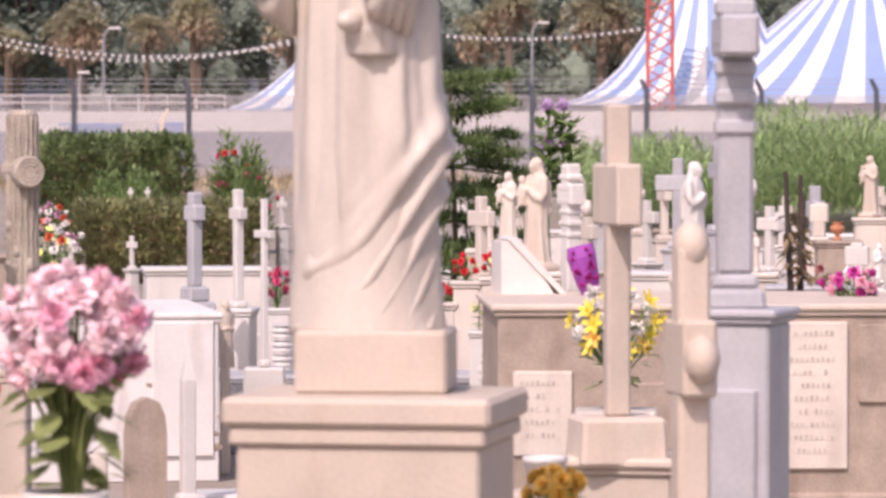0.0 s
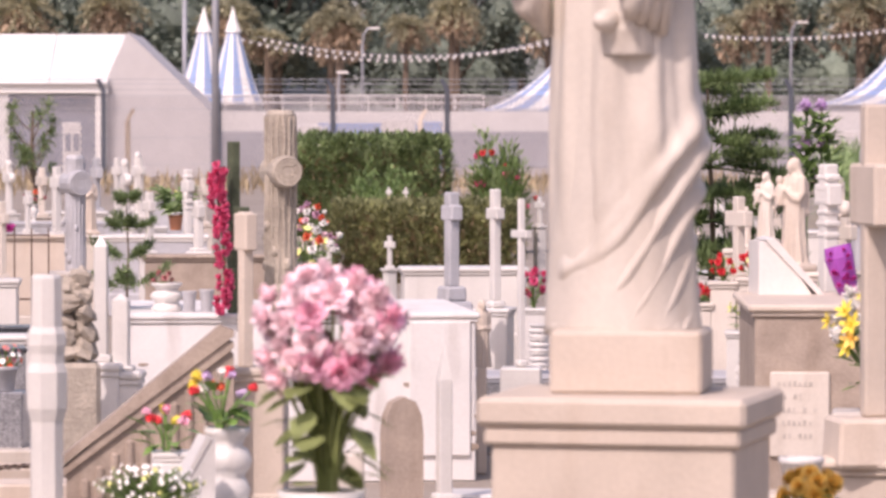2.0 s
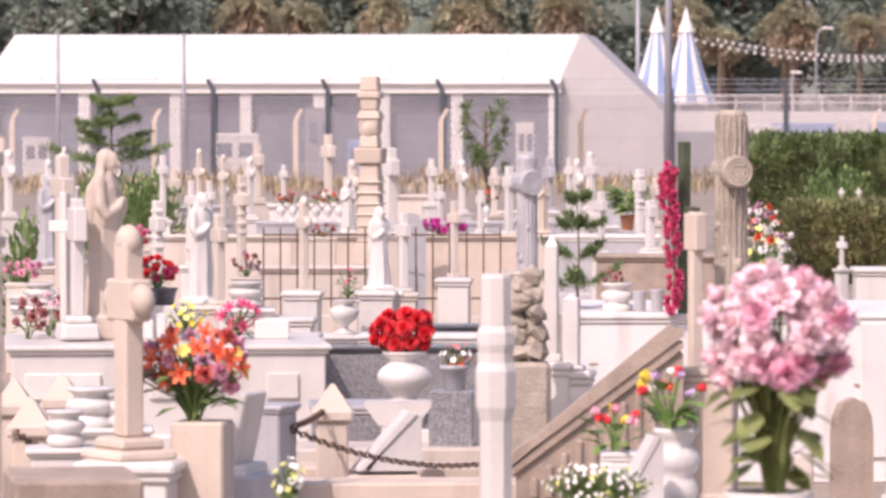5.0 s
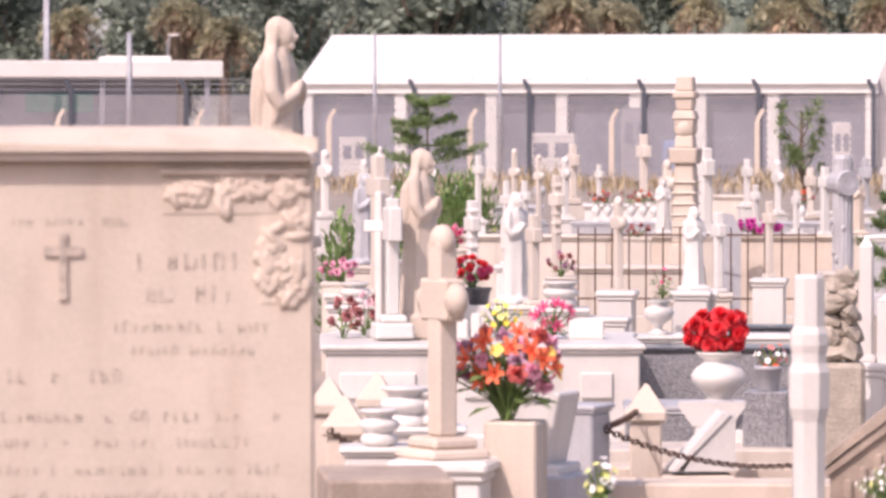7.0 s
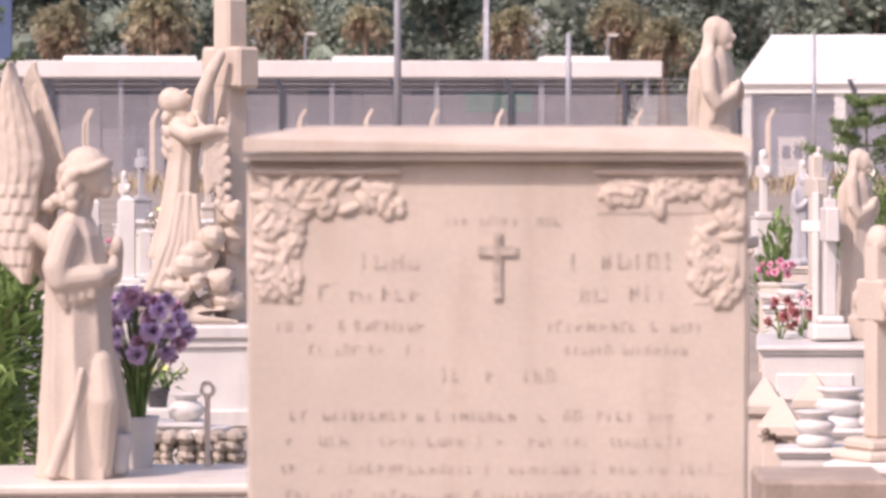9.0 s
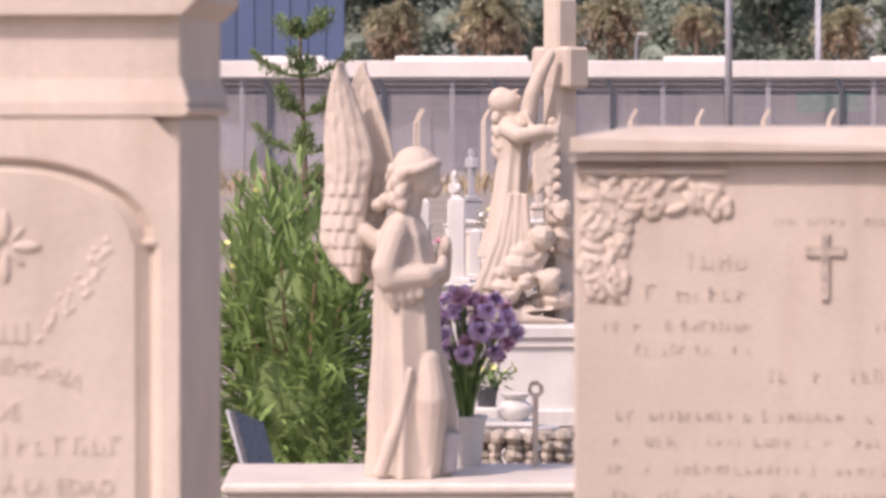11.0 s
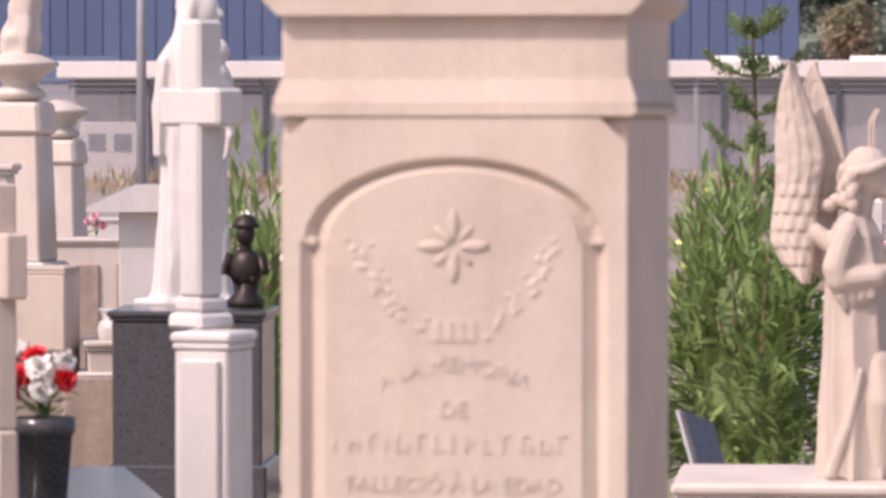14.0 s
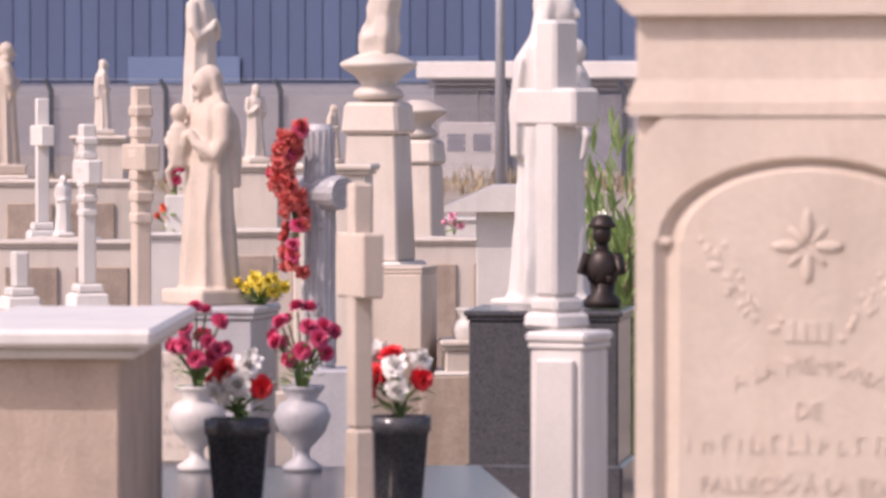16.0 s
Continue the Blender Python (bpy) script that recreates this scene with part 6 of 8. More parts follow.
# urn monuments
for ux, uy, uz, k, rz_ in ((-13.475, 20.514, 0.937, 1.0, 13.3), (-15.682, 24.329, 0.800, 0.9, 12.8)):
    ob = thing("urn_monument", ux, uy, 0, rz_, "tall white marble column topped by a carved urn", "monument")
    bm = bmesh.new()
    box(bm, 0.42 * k, 0.42 * k, uz, 0, 0, 0, 0.02)
    part("plinth", bm, WHITE, ob)
    bm = bmesh.new()
    box(bm, 0.32 * k, 0.3 * k, 0.68 * k, 0, 0, uz, 0.01, 0.86)
    part("column", bm, WARM, ob)
    bm = bmesh.new()
    box(bm, 0.33 * k, 0.31 * k, 0.17 * k, 0, 0, uz + 0.68 * k, 0.02, 0.9)
    part("capital", bm, WARM, ob)
    bm = bmesh.new()
    lathe(bm, [(0.07 * k, 0), (0.14 * k, 0.03 * k), (0.13 * k, 0.06 * k), (0.09 * k, 0.09 * k), (0.13 * k, 0.14 * k), (0.19 * k, 0.18 * k), (0.21 * k, 0.2 * k), (0.2 * k, 0.215 * k), (0.1 * k, 0.26 * k), (0.05 * k, 0.28 * k)], 20, z=uz + 0.85 * k)
    part("urn", bm, WARM, ob, smooth=True)
    if k == 1.0:
        bm = bmesh.new()
        rings(bm, [(0, .1, .08, 0, 0), (.1, .11, .09, 0, 0), (.22, .08, .07, .02, 0), (.3, .09, .07, .03, 0), (.38, .04, .04, .04, 0), (.5, .02, .02, .04, 0)], 30, 0.15, 5)
        at(bm, bm.verts[:], Matrix.Translation((0, 0, uz + 1.1)))
        part("draped_finial", bm, WARM, ob, smooth=True)
# carved crosses and figures behind
for x_, y_, z_, h_, w_, st, mm in ((-12.963, 17.665, 0.592, 1.26, 0.09, "stepped", CREAM), (-14.788, 19.669, 0.685, 0.985, 0.09, "stepped", WHITE), (-17.687, 23.056, 0.915, 0.911, 0.05, "plain", WHITE), (-15.568, 20.085, 0.638, 0.32, 0.1, "plain", WHITE)):
    stand(x_, y_, z_, 0.34, 0.34, 28.6, WHITE, 0.04, 0.02, "white stone pedestal under a carved cross", "pedestal", "pedestal", base=0.15)
    cross(x_, y_, z_, h_, w_, 0.08, -37.4, mm, 0.7, 0.3, 0.13, ((w_ * 2.2, 0.2, 0.08), (w_ * 1.6, 0.15, 0.05)), "carved crosses at the far end", "carved pale stone cross with stepped edges", st)
for t_, (x_, y_, z_), h_, sd, mm, ch in ((0, (-19.673, 27.560, 1.513), 1.25, 13, WARM, False), (0, (-18.717, 25.076, 1.585), 0.519, 14, WARM, False), (0, (-17.175, 24.676, 1.404), 0.519, 15, WARM, False),
                                    (0, (-11.878, 17.699, 1.490), 0.276, 16, CREAM, False), (0, (-19.277, 24.710, 1.316), 0.9, 17, CREAM, False), (0, (-16.400, 21.579, 1.000), 0.367, 18, WHITE, False)):
    stand(x_, y_, z_, 0.34, 0.34, 27.9, WARM, 0.05, 0.03, "pale stone pedestal below a small figure", "pedestal", "pedestal")
    statue(x_, y_, z_, h_, 55.9 + 40 * (sd % 3), mm, ch, sd % 2 == 0, "pray" if sd % 2 else "down", "small pale stone figure on a pedestal", 0.1, 0.08, sd)
for t_, (x_, y_, z_), w_, dd in ((0, (-18.242, 23.993, 1.300), 0.95, 0.5), (0, (-15.310, 22.275, 1.050), 1.2, 0.4), (0, (-15.847, 20.893, 1.007), 0.8, 0.3), (0, (-14.410, 22.847, 1.000), 0.9, 0.4), (0, (-10.127, 16.370, 0.772), 0.5, 0.3), (0, (-18.079, 27.065, 0.660), 1.6, 0.5)):
    stand(x_, y_, z_, w_, dd, 35.2, WARM, 0.04, 0.02, "row of stone burial niches with a pale ledge", base=0.1, panel=((-0.2, 0.1, 0.3, max(0.1, z_ - 0.25), SAND), (0.2, 0.1, 0.3, max(0.1, z_ - 0.25), SAND)))
canopy = thing("tomb_canopy", -12.825, 20.930, 0, 31.5, "cream stone canopy tomb with a shallow hipped roof", "tomb")
bm = bmesh.new()
vs = prism(bm, [(-0.42, 1.200), (0.42, 1.200), (0.42, 1.227), (0.16, 1.340), (-0.16, 1.340), (-0.42, 1.227)], 0.7, 0.3)
part("roof", bm, WHITE, canopy)
bm = bmesh.new()
box(bm, 0.5, 0.5, 1.200, 0, 0.3, 0, 0.01)
part("body", bm, WHITE, canopy)
vase(-10.246, 16.290, 0.641, 0.262, 0.16, WHITE, "urn", "white marble urn on a tomb")
stand(-10.246, 16.290, 0.641, 0.25, 0.3, 32.2, WHITE, 0.03, 0.02, "white tomb ledge with an urn")
bouquet(-14.401, 19.936, 1.291, 0.1, 0.16, (("rose", "rose", 5),), 0.05, "dark pink flowers on a ledge", 12, LEAF, low=0.4, seed=77)
bouquet(-14.431, 19.910, 1.088, 0.12, 0.14, (("carnation", "orange", 5),), 0.05, "orange flowers on a ledge", 16, LEAF, low=0.5, seed=78)
stand(-14.423, 19.915, 1.088, 0.3, 0.2, 35.9, WHITE, 0.03, 0.02, "white ledge with small flower pots")
stand(-14.396, 19.939, 1.291, 0.12, 0.1, 35.9, WHITE, 0.0, 0.0, "narrow white flower stand", "pedestal", "pedestal")
bouquet(-13.463, 20.523, 0.988, 0.1, 0.09, (("daisy", "white", 3),), 0.02, "small green pot plant", 40, LEAF, 0.05, low=0.3, seed=79)
bouquet(-14.453, 22.821, 1.034, 0.12, 0.1, (("carnation", "pink", 5),), 0.05, "small pink flowers on a tomb", 10, LEAF, low=0.3, seed=80)


# ---- middle ground: graves seen past the wide headstone ----
statue(-6.951, 26.212, 0.934, 1.37, 84.8, CREAM, hood=True, arms="pray", label="tan stone robed figure with joined hands", plinth=0.05, seed=21)
stand(-6.951, 26.212, 0.934, 0.4, 0.4, 14.8, CREAM, 0.05, 0.03, "tall cream pedestal of a robed figure", "pedestal", "pedestal")
# long carved white tomb
stand(-5.020, 22.939, 0.570, 1.57, 1.3, 14.3, WHITE, 0.045, 0.03, "long white marble tomb with carved front panels", base=0.12,
      panel=((-0.526, 0.3, 0.38, 0.13, WHITE), (0.0852, 0.3, 0.36, 0.13, WHITE), (0.568, 0.3, 0.16, 0.13, WHITE)))
statue(-5.314, 22.889, 0.570, 0.977, 81.1, CREAM, hood=True, arms="pray", label="cream stone robed figure with joined hands", plinth=0.13, seed=22, folds=0.11)
cross(-5.410, 22.666, 0.580, 0.713, 0.0718, 0.0632, -66.6, WHITE, 0.78, 0.3, 0.172, ((0.22, 0.2, 0.08), (0.15, 0.14, 0.04)), "", "tall white marble cross on a stepped base")
cross(-5.552, 22.988, 0.563, 0.758, 0.0424, 0.04, -26.4, WHITE, 0.75, 0.25, 0.06, ((0.12, 0.12, 0.05),), "", "thin white marble grave cross")
bouquet(-5.674, 23.179, 0.553, 0.2, 0.22, (("carnation", "palepink", 8), ("carnation", "dusky", 8)), 0.05, "pink and dusky cloth flowers on a tomb", 12, LEAF, low=0.2, seed=101)
bouquet(-5.705, 22.822, 0.570, 0.18, 0.2, (("carnation", "dusky", 9),), 0.05, "dusky red cloth flowers on a tomb", 14, LEAF, low=0.2, seed=102)
bouquet(-4.906, 22.959, 0.570, 0.2, 0.2, (("daisy", "yellow", 16), ("daisy", "lime", 8)), 0.035, "yellow freesia bunch on a tomb", 30, LEAF, 0.05, low=0.2, seed=103)
bouquet(-4.648, 23.003, 0.576, 0.22, 0.18, (("lily", "rose", 16),), 0.05, "bright pink lilies on a white tomb", 16, LEAF, low=0.2, seed=104)
for x_, y_, z_, h_, w_ in ((-5.034, 22.937, 0.570, 0.13, 0.05), (-5.105, 22.925, 0.570, 0.1, 0.06), (-4.477, 23.033, 0.570, 0.1, 0.18)):
    stand(x_, y_, z_ + h_, w_, 0.1, 14.3, WHITE, 0.0, 0.0, "small white marble grave tablet", "tablet", "tablet", z0=z_)
vase(-5.095, 23.283, 0.730, 0.09, 0.14, DARK, "pot", "small black pot of red roses")
stand(-5.095, 23.283, 0.730, 0.16, 0.16, 12.3, WHITE, 0.0, 0, "narrow white pedestal with a pot", "pedestal", "pedestal")
bouquet(-5.163, 23.418, 0.807, 0.2, 0.17, (("rose", "red", 14), ("rose", "rose", 6)), 0.045, "red cloth roses in a black pot", 20, LEAF, low=0.2, seed=105)
# near cross on a moulded pedestal
stand(-3.430, 15.150, 0.543, 0.288, 0.3, 2.7, WHITE, 0.07, 0.03, "white marble pedestal with a moulded top", "pedestal", "pedestal")
cross(-3.441, 15.148, 0.543, 0.74, 0.0808, 0.0769, -47.2, CREAM, 0.7, 0.24, 0.144, ((0.27, 0.24, 0.035), (0.2, 0.18, 0.04)), "", "cream stone cross with rounded budded arms", "budded")
# box pot with orange flowers, open book stone
stand(-3.227, 15.342, 0.662, 0.184, 0.2, -0.1, CREAM, 0.0, 0.0, "square cream stone flower box", "flower_box", "flower box")
bouquet(-3.259, 15.337, 0.662, 0.4, 0.31, (("lily", "orange", 16), ("carnation", "coral", 6), ("carnation", "pink", 9), ("carnation", "mauve", 9), ("daisy", "gold", 6)), 0.062, "orange, pink and purple cloth flowers in a stone box", 46, LEAF, 0.11, low=0.3, seed=106)
book = thing("book_stone", -3.203, 15.844, 0.460, -8.6, "open-book stone tablet of white marble", "tablet")
bm = bmesh.new()
box(bm, 0.03, 0.22, 0.28, 0, 0, 0, 0.006)
at(bm, bm.verts[:], Matrix.Rotation(radians(12), 4, "Y"))
part("page", bm, WHITE, book)
bm = bmesh.new()
box(bm, 0.12, 0.24, 0.06, 0.01, 0, -0.04, 0.008)
part("foot", bm, WHITE, book)
stand(-3.193, 15.823, 0.445, 0.2, 0.3, -8.6, GREY, 0.0, 0.0, "grey marble grave post", "post", "post")
stand(-3.294, 16.866, 0.626, 0.16, 0.2, -9.0, GREY, 0.03, 0.015, "grey stone pillar beside the flower box", "pillar", "pillar")
for x_, y_, z_, h_, w_ in ((-3.801, 15.722, 0.540, 0.13, 0.15), (-3.950, 16.751, 0.530, 0.16, 0.2), (-3.856, 16.767, 0.541, 0.13, 0.13)):
    vase(x_, y_, z_, h_, w_, WHITE, "bands", "low white banded marble vase")
    stand(x_, y_, z_, 0.24, 0.24, 13.3, WHITE, 0.03, 0.02, "low white grave ledge with vases")


def chain(p0, p1, sag, label="rusty sagging iron chain between posts", link=0.045):
    p0, p1 = Vector(p0), Vector(p1)
    ob = thing("chain", *p0, 0, label, "chain")
    n = max(6, int((p1 - p0).length / (link * 0.72)))
    for i in range(n):
        u = (i + 0.5) / n
        c = (p1 - p0) * u - Vector((0, 0, sag * 4 * u * (1 - u)))
        d = ((p1 - p0) / n + Vector((0, 0, -sag * 4 * (1 - 2 * u) / n))).normalized()
        bm = bmesh.new()
        s = d.orthogonal().normalized()
        if i % 2:
            s = d.cross(s)
        pts = [c + d * link * 0.5 * math.cos(k * math.pi / 4) + s * link * 0.26 * math.sin(k * math.pi / 4) for k in range(9)]
        tube(bm, pts, link * 0.09, None, 4)
        part("link", bm, RUST, ob)


def chain_post(x, y, z, rz, m=CREAM):
    ob = thing("chain_post", x, y, 0, rz, "short stone post with a pointed head", "post", "posts round a grave plot")
    bm = bmesh.new()
    box(bm, 0.13, 0.13, z - 0.08, 0, 0, 0, 0.01)
    part("shaft", bm, m, ob)
    bm = bmesh.new()
    box(bm, 0.17, 0.17, 0.05, 0, 0, z - 0.08, 0.01)
    part("collar", bm, m, ob)
    bm = bmesh.new()
    box(bm, 0.15, 0.15, 0.1, 0, 0, z - 0.03, 0.0, 0.1)
    part("pointed_cap", bm, m, ob)


chain_post(-3.265, 18.068, 0.564, 10)
chain_post(-4.175, 16.714, 0.583, 10)
chain_post(-4.524, 17.853, 0.587, 10)
chain_post(-4.541, 18.744, 0.558, 10)
chain((-3.206, 16.878, 0.530), (-2.675, 18.162, 0.310), 0.05)
chain((-3.206, 16.879, 0.541), (-3.292, 18.063, 0.530), 0.01)
chain((-3.978, 15.693, 0.596), (-3.914, 16.389, 0.471), 0.03)
# grave plot with low kerbs and a wedge stone
stand(-3.477, 20.989, 0.258, 0.868, 0.06, 11.4, WARM, 0.0, 0, "pale marble kerb of a grave plot", "kerb", "kerb")
stand(-3.351, 19.923, 0.256, 0.9, 0.5, 11.5, WARM, 0.0, 0, "flat cream marble grave slab", "tomb", "tomb")
stand(-3.093, 18.526, 0.277, 0.977, 0.3, 11.5, CREAM, 0.0, 0, "cream stone grave step", "step", "step")
stand(-2.825, 17.320, 0.309, 1.22, 0.3, 11.3, CREAM, 0.0, 0, "long cream stone kerb", "kerb", "kerb")
stand(-3.120, 20.226, 0.308, 0.253, 0.1, 10.8, WHITE, 0.0, 0, "white kerb stone of a plot", "kerb", "kerb")


def wedge(x, y, z, w, h, d, rz, m, label, flip=1):
    ob = thing("wedge_stone", x, y, z, rz, label, "headstone")
    bm = bmesh.new()
    prism(bm, [(-flip * w * 0.3, 0), (flip * w / 2, 0), (flip * w / 2, h * 0.97), (flip * w * 0.25, h * 0.97)], d * 0.9)
    part("support", bm, m, ob)
    bm = bmesh.new()
    prism(bm, [(-flip * w / 2, 0), (-flip * w * 0.42, 0), (flip * w * 0.42, h), (flip * w * 0.3, h * 1.03)], d)
    part("slab", bm, m, ob)
    return ob


wedge(-3.049, 18.097, 0.291, 0.261, 0.227, 0.2, 17.6, WHITE, "slanted white marble reading stone")
stand(-3.067, 18.094, 0.273, 0.3, 0.26, 13.6, CREAM, 0.0, 0, "thin cream base slab")
planter = thing("planter", -3.149, 18.978, 0.410, 9.4, "flared white marble planter", "planter")
bm = bmesh.new()
prism(bm, [(-0.08, 0), (0.08, 0), (0.14, 0.08), (0.14, 0.1), (-0.14, 0.1), (-0.14, 0.08)], 0.14)
part("bowl", bm, WHITE, planter)
stand(-3.149, 18.978, 0.410, 0.14, 0.14, 9.4, WHITE, 0.0, 0, "short white planter foot block", "plinth", "plinth")
# dark granite steps with red roses
stand(-3.407, 20.722, 0.397, 0.857, 0.5, 11.3, SPECK, 0.04, 0.01, "speckled grey granite grave with pale edges", m_cap=GREY)
stand(-3.920, 23.479, 0.518, 0.853, 0.35, 11.5, SPECK, 0.03, 0.01, "speckled granite grave with a polished top", m_cap=DARK)
stand(-3.769, 24.628, 0.577, 0.462, 0.3, 10.7, DARK, 0.03, 0.01, "black granite grave step")
vase(-3.363, 20.455, 0.413, 0.231, 0.251, WHITE, "round", "round white marble vase of red roses")
bouquet(-3.369, 20.459, 0.598, 0.27, 0.22, (("rose", "red", 30),), 0.072, "full bunch of bright red cloth roses", 20, LEAF, 0.07, low=0.2, seed=107)
vase(-3.062, 19.980, 0.500, 0.11, 0.13, GREY, "pot", "dark grey planter with mixed flowers")
stand(-3.062, 19.980, 0.500, 0.2, 0.2, 0, SPECK, 0.0, 0, "speckled granite flower ledge", "ledge", "ledge")
bouquet(-3.052, 19.983, 0.563, 0.14, 0.15, (("daisy", "orange", 8), ("daisy", "white", 8), ("daisy", "dusky", 5)), 0.03, "small mixed flowers in a dark planter", 16, LEAF, 0.05, low=0.1, seed=108)
# white faceted cross, close
stand(-1.793, 12.448, 0.451, 0.22, 0.25, 8.2, WHITE, 0.04, 0.02, "white marble block under a faceted cross", "plinth_block", "pedestal")
cross(-1.821, 12.647, 0.431, 0.833, 0.0921, 0.0825, -53.8, WHITE, 0.67, 0.17, 0.143, ((0.11, 0.11, 0.2),), "", "thick white marble cross with faceted ends", "facet")
# piled stones and slim crosses
random.seed(62)
pile = thing("stone_pile", -2.556, 18.644, 0, 7.8, "upright pile of rough brown rocks", "rocks")
for r in range(5):
    for k in range(2):
        bm = bmesh.new()
        ball(bm, 1, 0, 0, 0, random.uniform(.046, .066), 0.07, random.uniform(.036, .052), 7, 0.24)
        at(bm, bm.verts[:], Matrix.Translation((-0.034 + 0.066 * k + random.uniform(-.014, .014), random.uniform(-.02, .02), 0.700 + 0.03 + r * 0.072 + 0.025 * k)) @ Matrix.Rotation(random.uniform(-.9, .9), 4, "Y"))
        part("rock", bm, ROCK, pile)
bm = bmesh.new()
box(bm, 0.2, 0.2, 0.700, 0, 0, 0, 0.02)
part("footing", bm, ROCK, pile)
for x_, y_, z_, h_, w_ in ((-2.512, 19.095, 0.677, 0.529, 0.055), (-2.430, 19.108, 0.641, 0.321, 0.07)):
    stand(x_, y_, z_, 0.17, 0.17, -0.6, WHITE, 0.06, 0.012, "white marble pedestal of a slim pillar", "pedestal", "pedestal")
    obelisk(x_, y_, z_, h_, w_, -0.6, WHITE)
# pots and small pine on the plaster tomb
norfolk(-2.729, 21.664, 0.770, 0.551, 0.43, 4, "small potted Norfolk pine with level branches", seed=63, fl=0.036, first=0.22, n_branch=4, lift=0.35)
vase(-2.509, 21.439, 0.780, 0.146, 0.16, WHITE, "bands", "squat white marble pot with dry flowers")
bouquet(-2.522, 21.442, 0.908, 0.1, 0.07, (("carnation", "dusky", 5),), 0.03, "dried dark flowers in a pot", 4, LEAF, 0.03, low=0.1, seed=109)
vase(-2.396, 21.386, 0.783, 0.106, 0.0796, GREY, "cup", "grey marble cylinder flower pot")
vase(-2.314, 21.389, 0.783, 0.114, 0.0796, GREY, "cup", "grey marble cylinder flower pot")
gp = thing("cross", -2.170, 21.224, 0.790, -54.2, "dark green mossy stone cross with a garland", "cross")
bm = bmesh.new()
box(bm, 0.0474, 0.0474, 0.803, 0, 0, 0, 0.005)
part("shaft", bm, mat("mossy_dark_stone", (0.07, 0.085, 0.05), 0.9, 0.3, 12, 0.5), gp)
bm = bmesh.new()
box(bm, 0.22, 0.05, 0.07, 0, 0, 0.43, 0.006)
part("crossbar", bm, bpy.data.materials["mossy_dark_stone"], gp)
garland(-2.211, 21.138, 0.793, [(0, 0, 0), (0.01, 0, 0.15), (0, 0, 0.35), (-0.02, 0, 0.52), (-0.035, 0, 0.6), (-0.02, 0, 0.68)], 0.02, "rose", 80, 0.042, "long pink cloth flower garland on a cross", 110)
cross(-1.708, 17.133, 0.764, 0.585, 0.0426, 0.0468, -54.3, CREAM, 0.87, 0.16, 0.14, None, "", "slim cream cross with an eight-sided head")
stand(-1.687, 17.133, 0.764, 0.266, 0.3, 1.6, CREAM, 0.05, 0.01, "square cream stone pedestal with a ledge", "pedestal", "pedestal", base=0.3)
# carved sandstone gable
gable = thing("carved_gable", -2.027, 16.772, 0, 6.9, "broken sandstone gable with ribbed carving", "monument")
gz0, gz1 = 0.409, 0.925
bm = bmesh.new()
prism(bm, [(-0.31, 0), (0.31, 0), (0.31, gz1 - 0.1), (0.27, gz1 - 0.06), (-0.31, gz0)], 0.14, 0.1)
part("body", bm, SAND, gable)
for off, th in ((0.0, 0.03), (-0.045, 0.028)):
    bm = bmesh.new()
    prism(bm, [(-0.34, gz0 + off), (-0.34, gz0 + off + th), (0.26, gz1 + off + th * 0.3), (0.31, gz1 + off - 0.01), (0.31, gz1 + off - 0.03)], 0.17 + off * 0.5, 0.085)
    part("raking_cornice", bm, SAND, gable)
random.seed(64)
for k in range(9):
    bm = bmesh.new()
    xx = -0.24 + 0.055 * k
    top = gz0 + (xx + 0.31) / 0.6 * (gz1 - gz0) - 0.1
    box(bm, 0.035, 0.05, max(0.06, top - gz0 + 0.12), xx, 0.035, gz0 - 0.12, 0.012, 0.9)
    part("rib", bm, SAND, gable)
# tulips in white vases
vase(-1.438, 13.847, 0.525, 0.233, 0.155, WHITE, "bands", "white banded marble vase of tulips")
stand(-1.438, 13.847, 0.525, 0.4, 0.3, 5.9, WHITE, 0.04, 0.02, "white marble ledge with tulip vases")
bouquet(-1.456, 13.852, 0.735, 0.2, 0.2, (("tulip", "red", 3), ("tulip", "orange", 2), ("tulip", "lilac", 3), ("tulip", "white", 2), ("tulip", "yellow", 2)), 0.034, "mixed cloth tulips in a vase", 22, mat("tulip_green", (0.16, 0.28, 0.07), 0.5), 0.13, low=0.5, seed=111)
bouquet(-1.683, 14.343, 0.647, 0.17, 0.14, (("tulip", "red", 3), ("tulip", "pink", 3), ("tulip", "yellow", 2)), 0.034, "red and pink tulips in a planter", 14, bpy.data.materials["tulip_green"], 0.11, low=0.5, seed=112)
stand(-1.665, 14.344, 0.647, 0.13, 0.16, 6.6, WHITE, 0.03, 0.0, "white ribbed stone planter", "planter", "planter")
wedge(-1.529, 13.606, 0.545, 0.14, 0.2, 0.1, 21.4, WHITE, "leaning white marble tablet")
stand(-1.529, 13.606, 0.545, 0.3, 0.2, 6.4, WHITE, 0.0, 0, "plain white marble grave ledge", "ledge", "ledge")
bouquet(-1.518, 12.529, 0.607, 0.32, 0.14, (("daisy", "white", 110), ("daisy", "lime", 20)), 0.015, "sprays of tiny white cloth blossoms", 24, LEAF, 0.05, low=0.1, seed=113)
stand(-1.518, 12.529, 0.607, 0.36, 0.2, 6.9, CREAM, 0.0, 0, "low cream stone flower ledge", "ledge", "ledge")
bouquet(-2.360, 12.355, 0.614, 0.09, 0.15, (("daisy", "lime", 14), ("daisy", "white", 6)), 0.025, "small pale flowering weed", 20, LEAF, 0.04, low=0.2, seed=114)
stand(-2.360, 12.355, 0.614, 0.2, 0.2, 0, CREAM, 0.0, 0, "low cream grave edging stone", "kerb", "kerb")
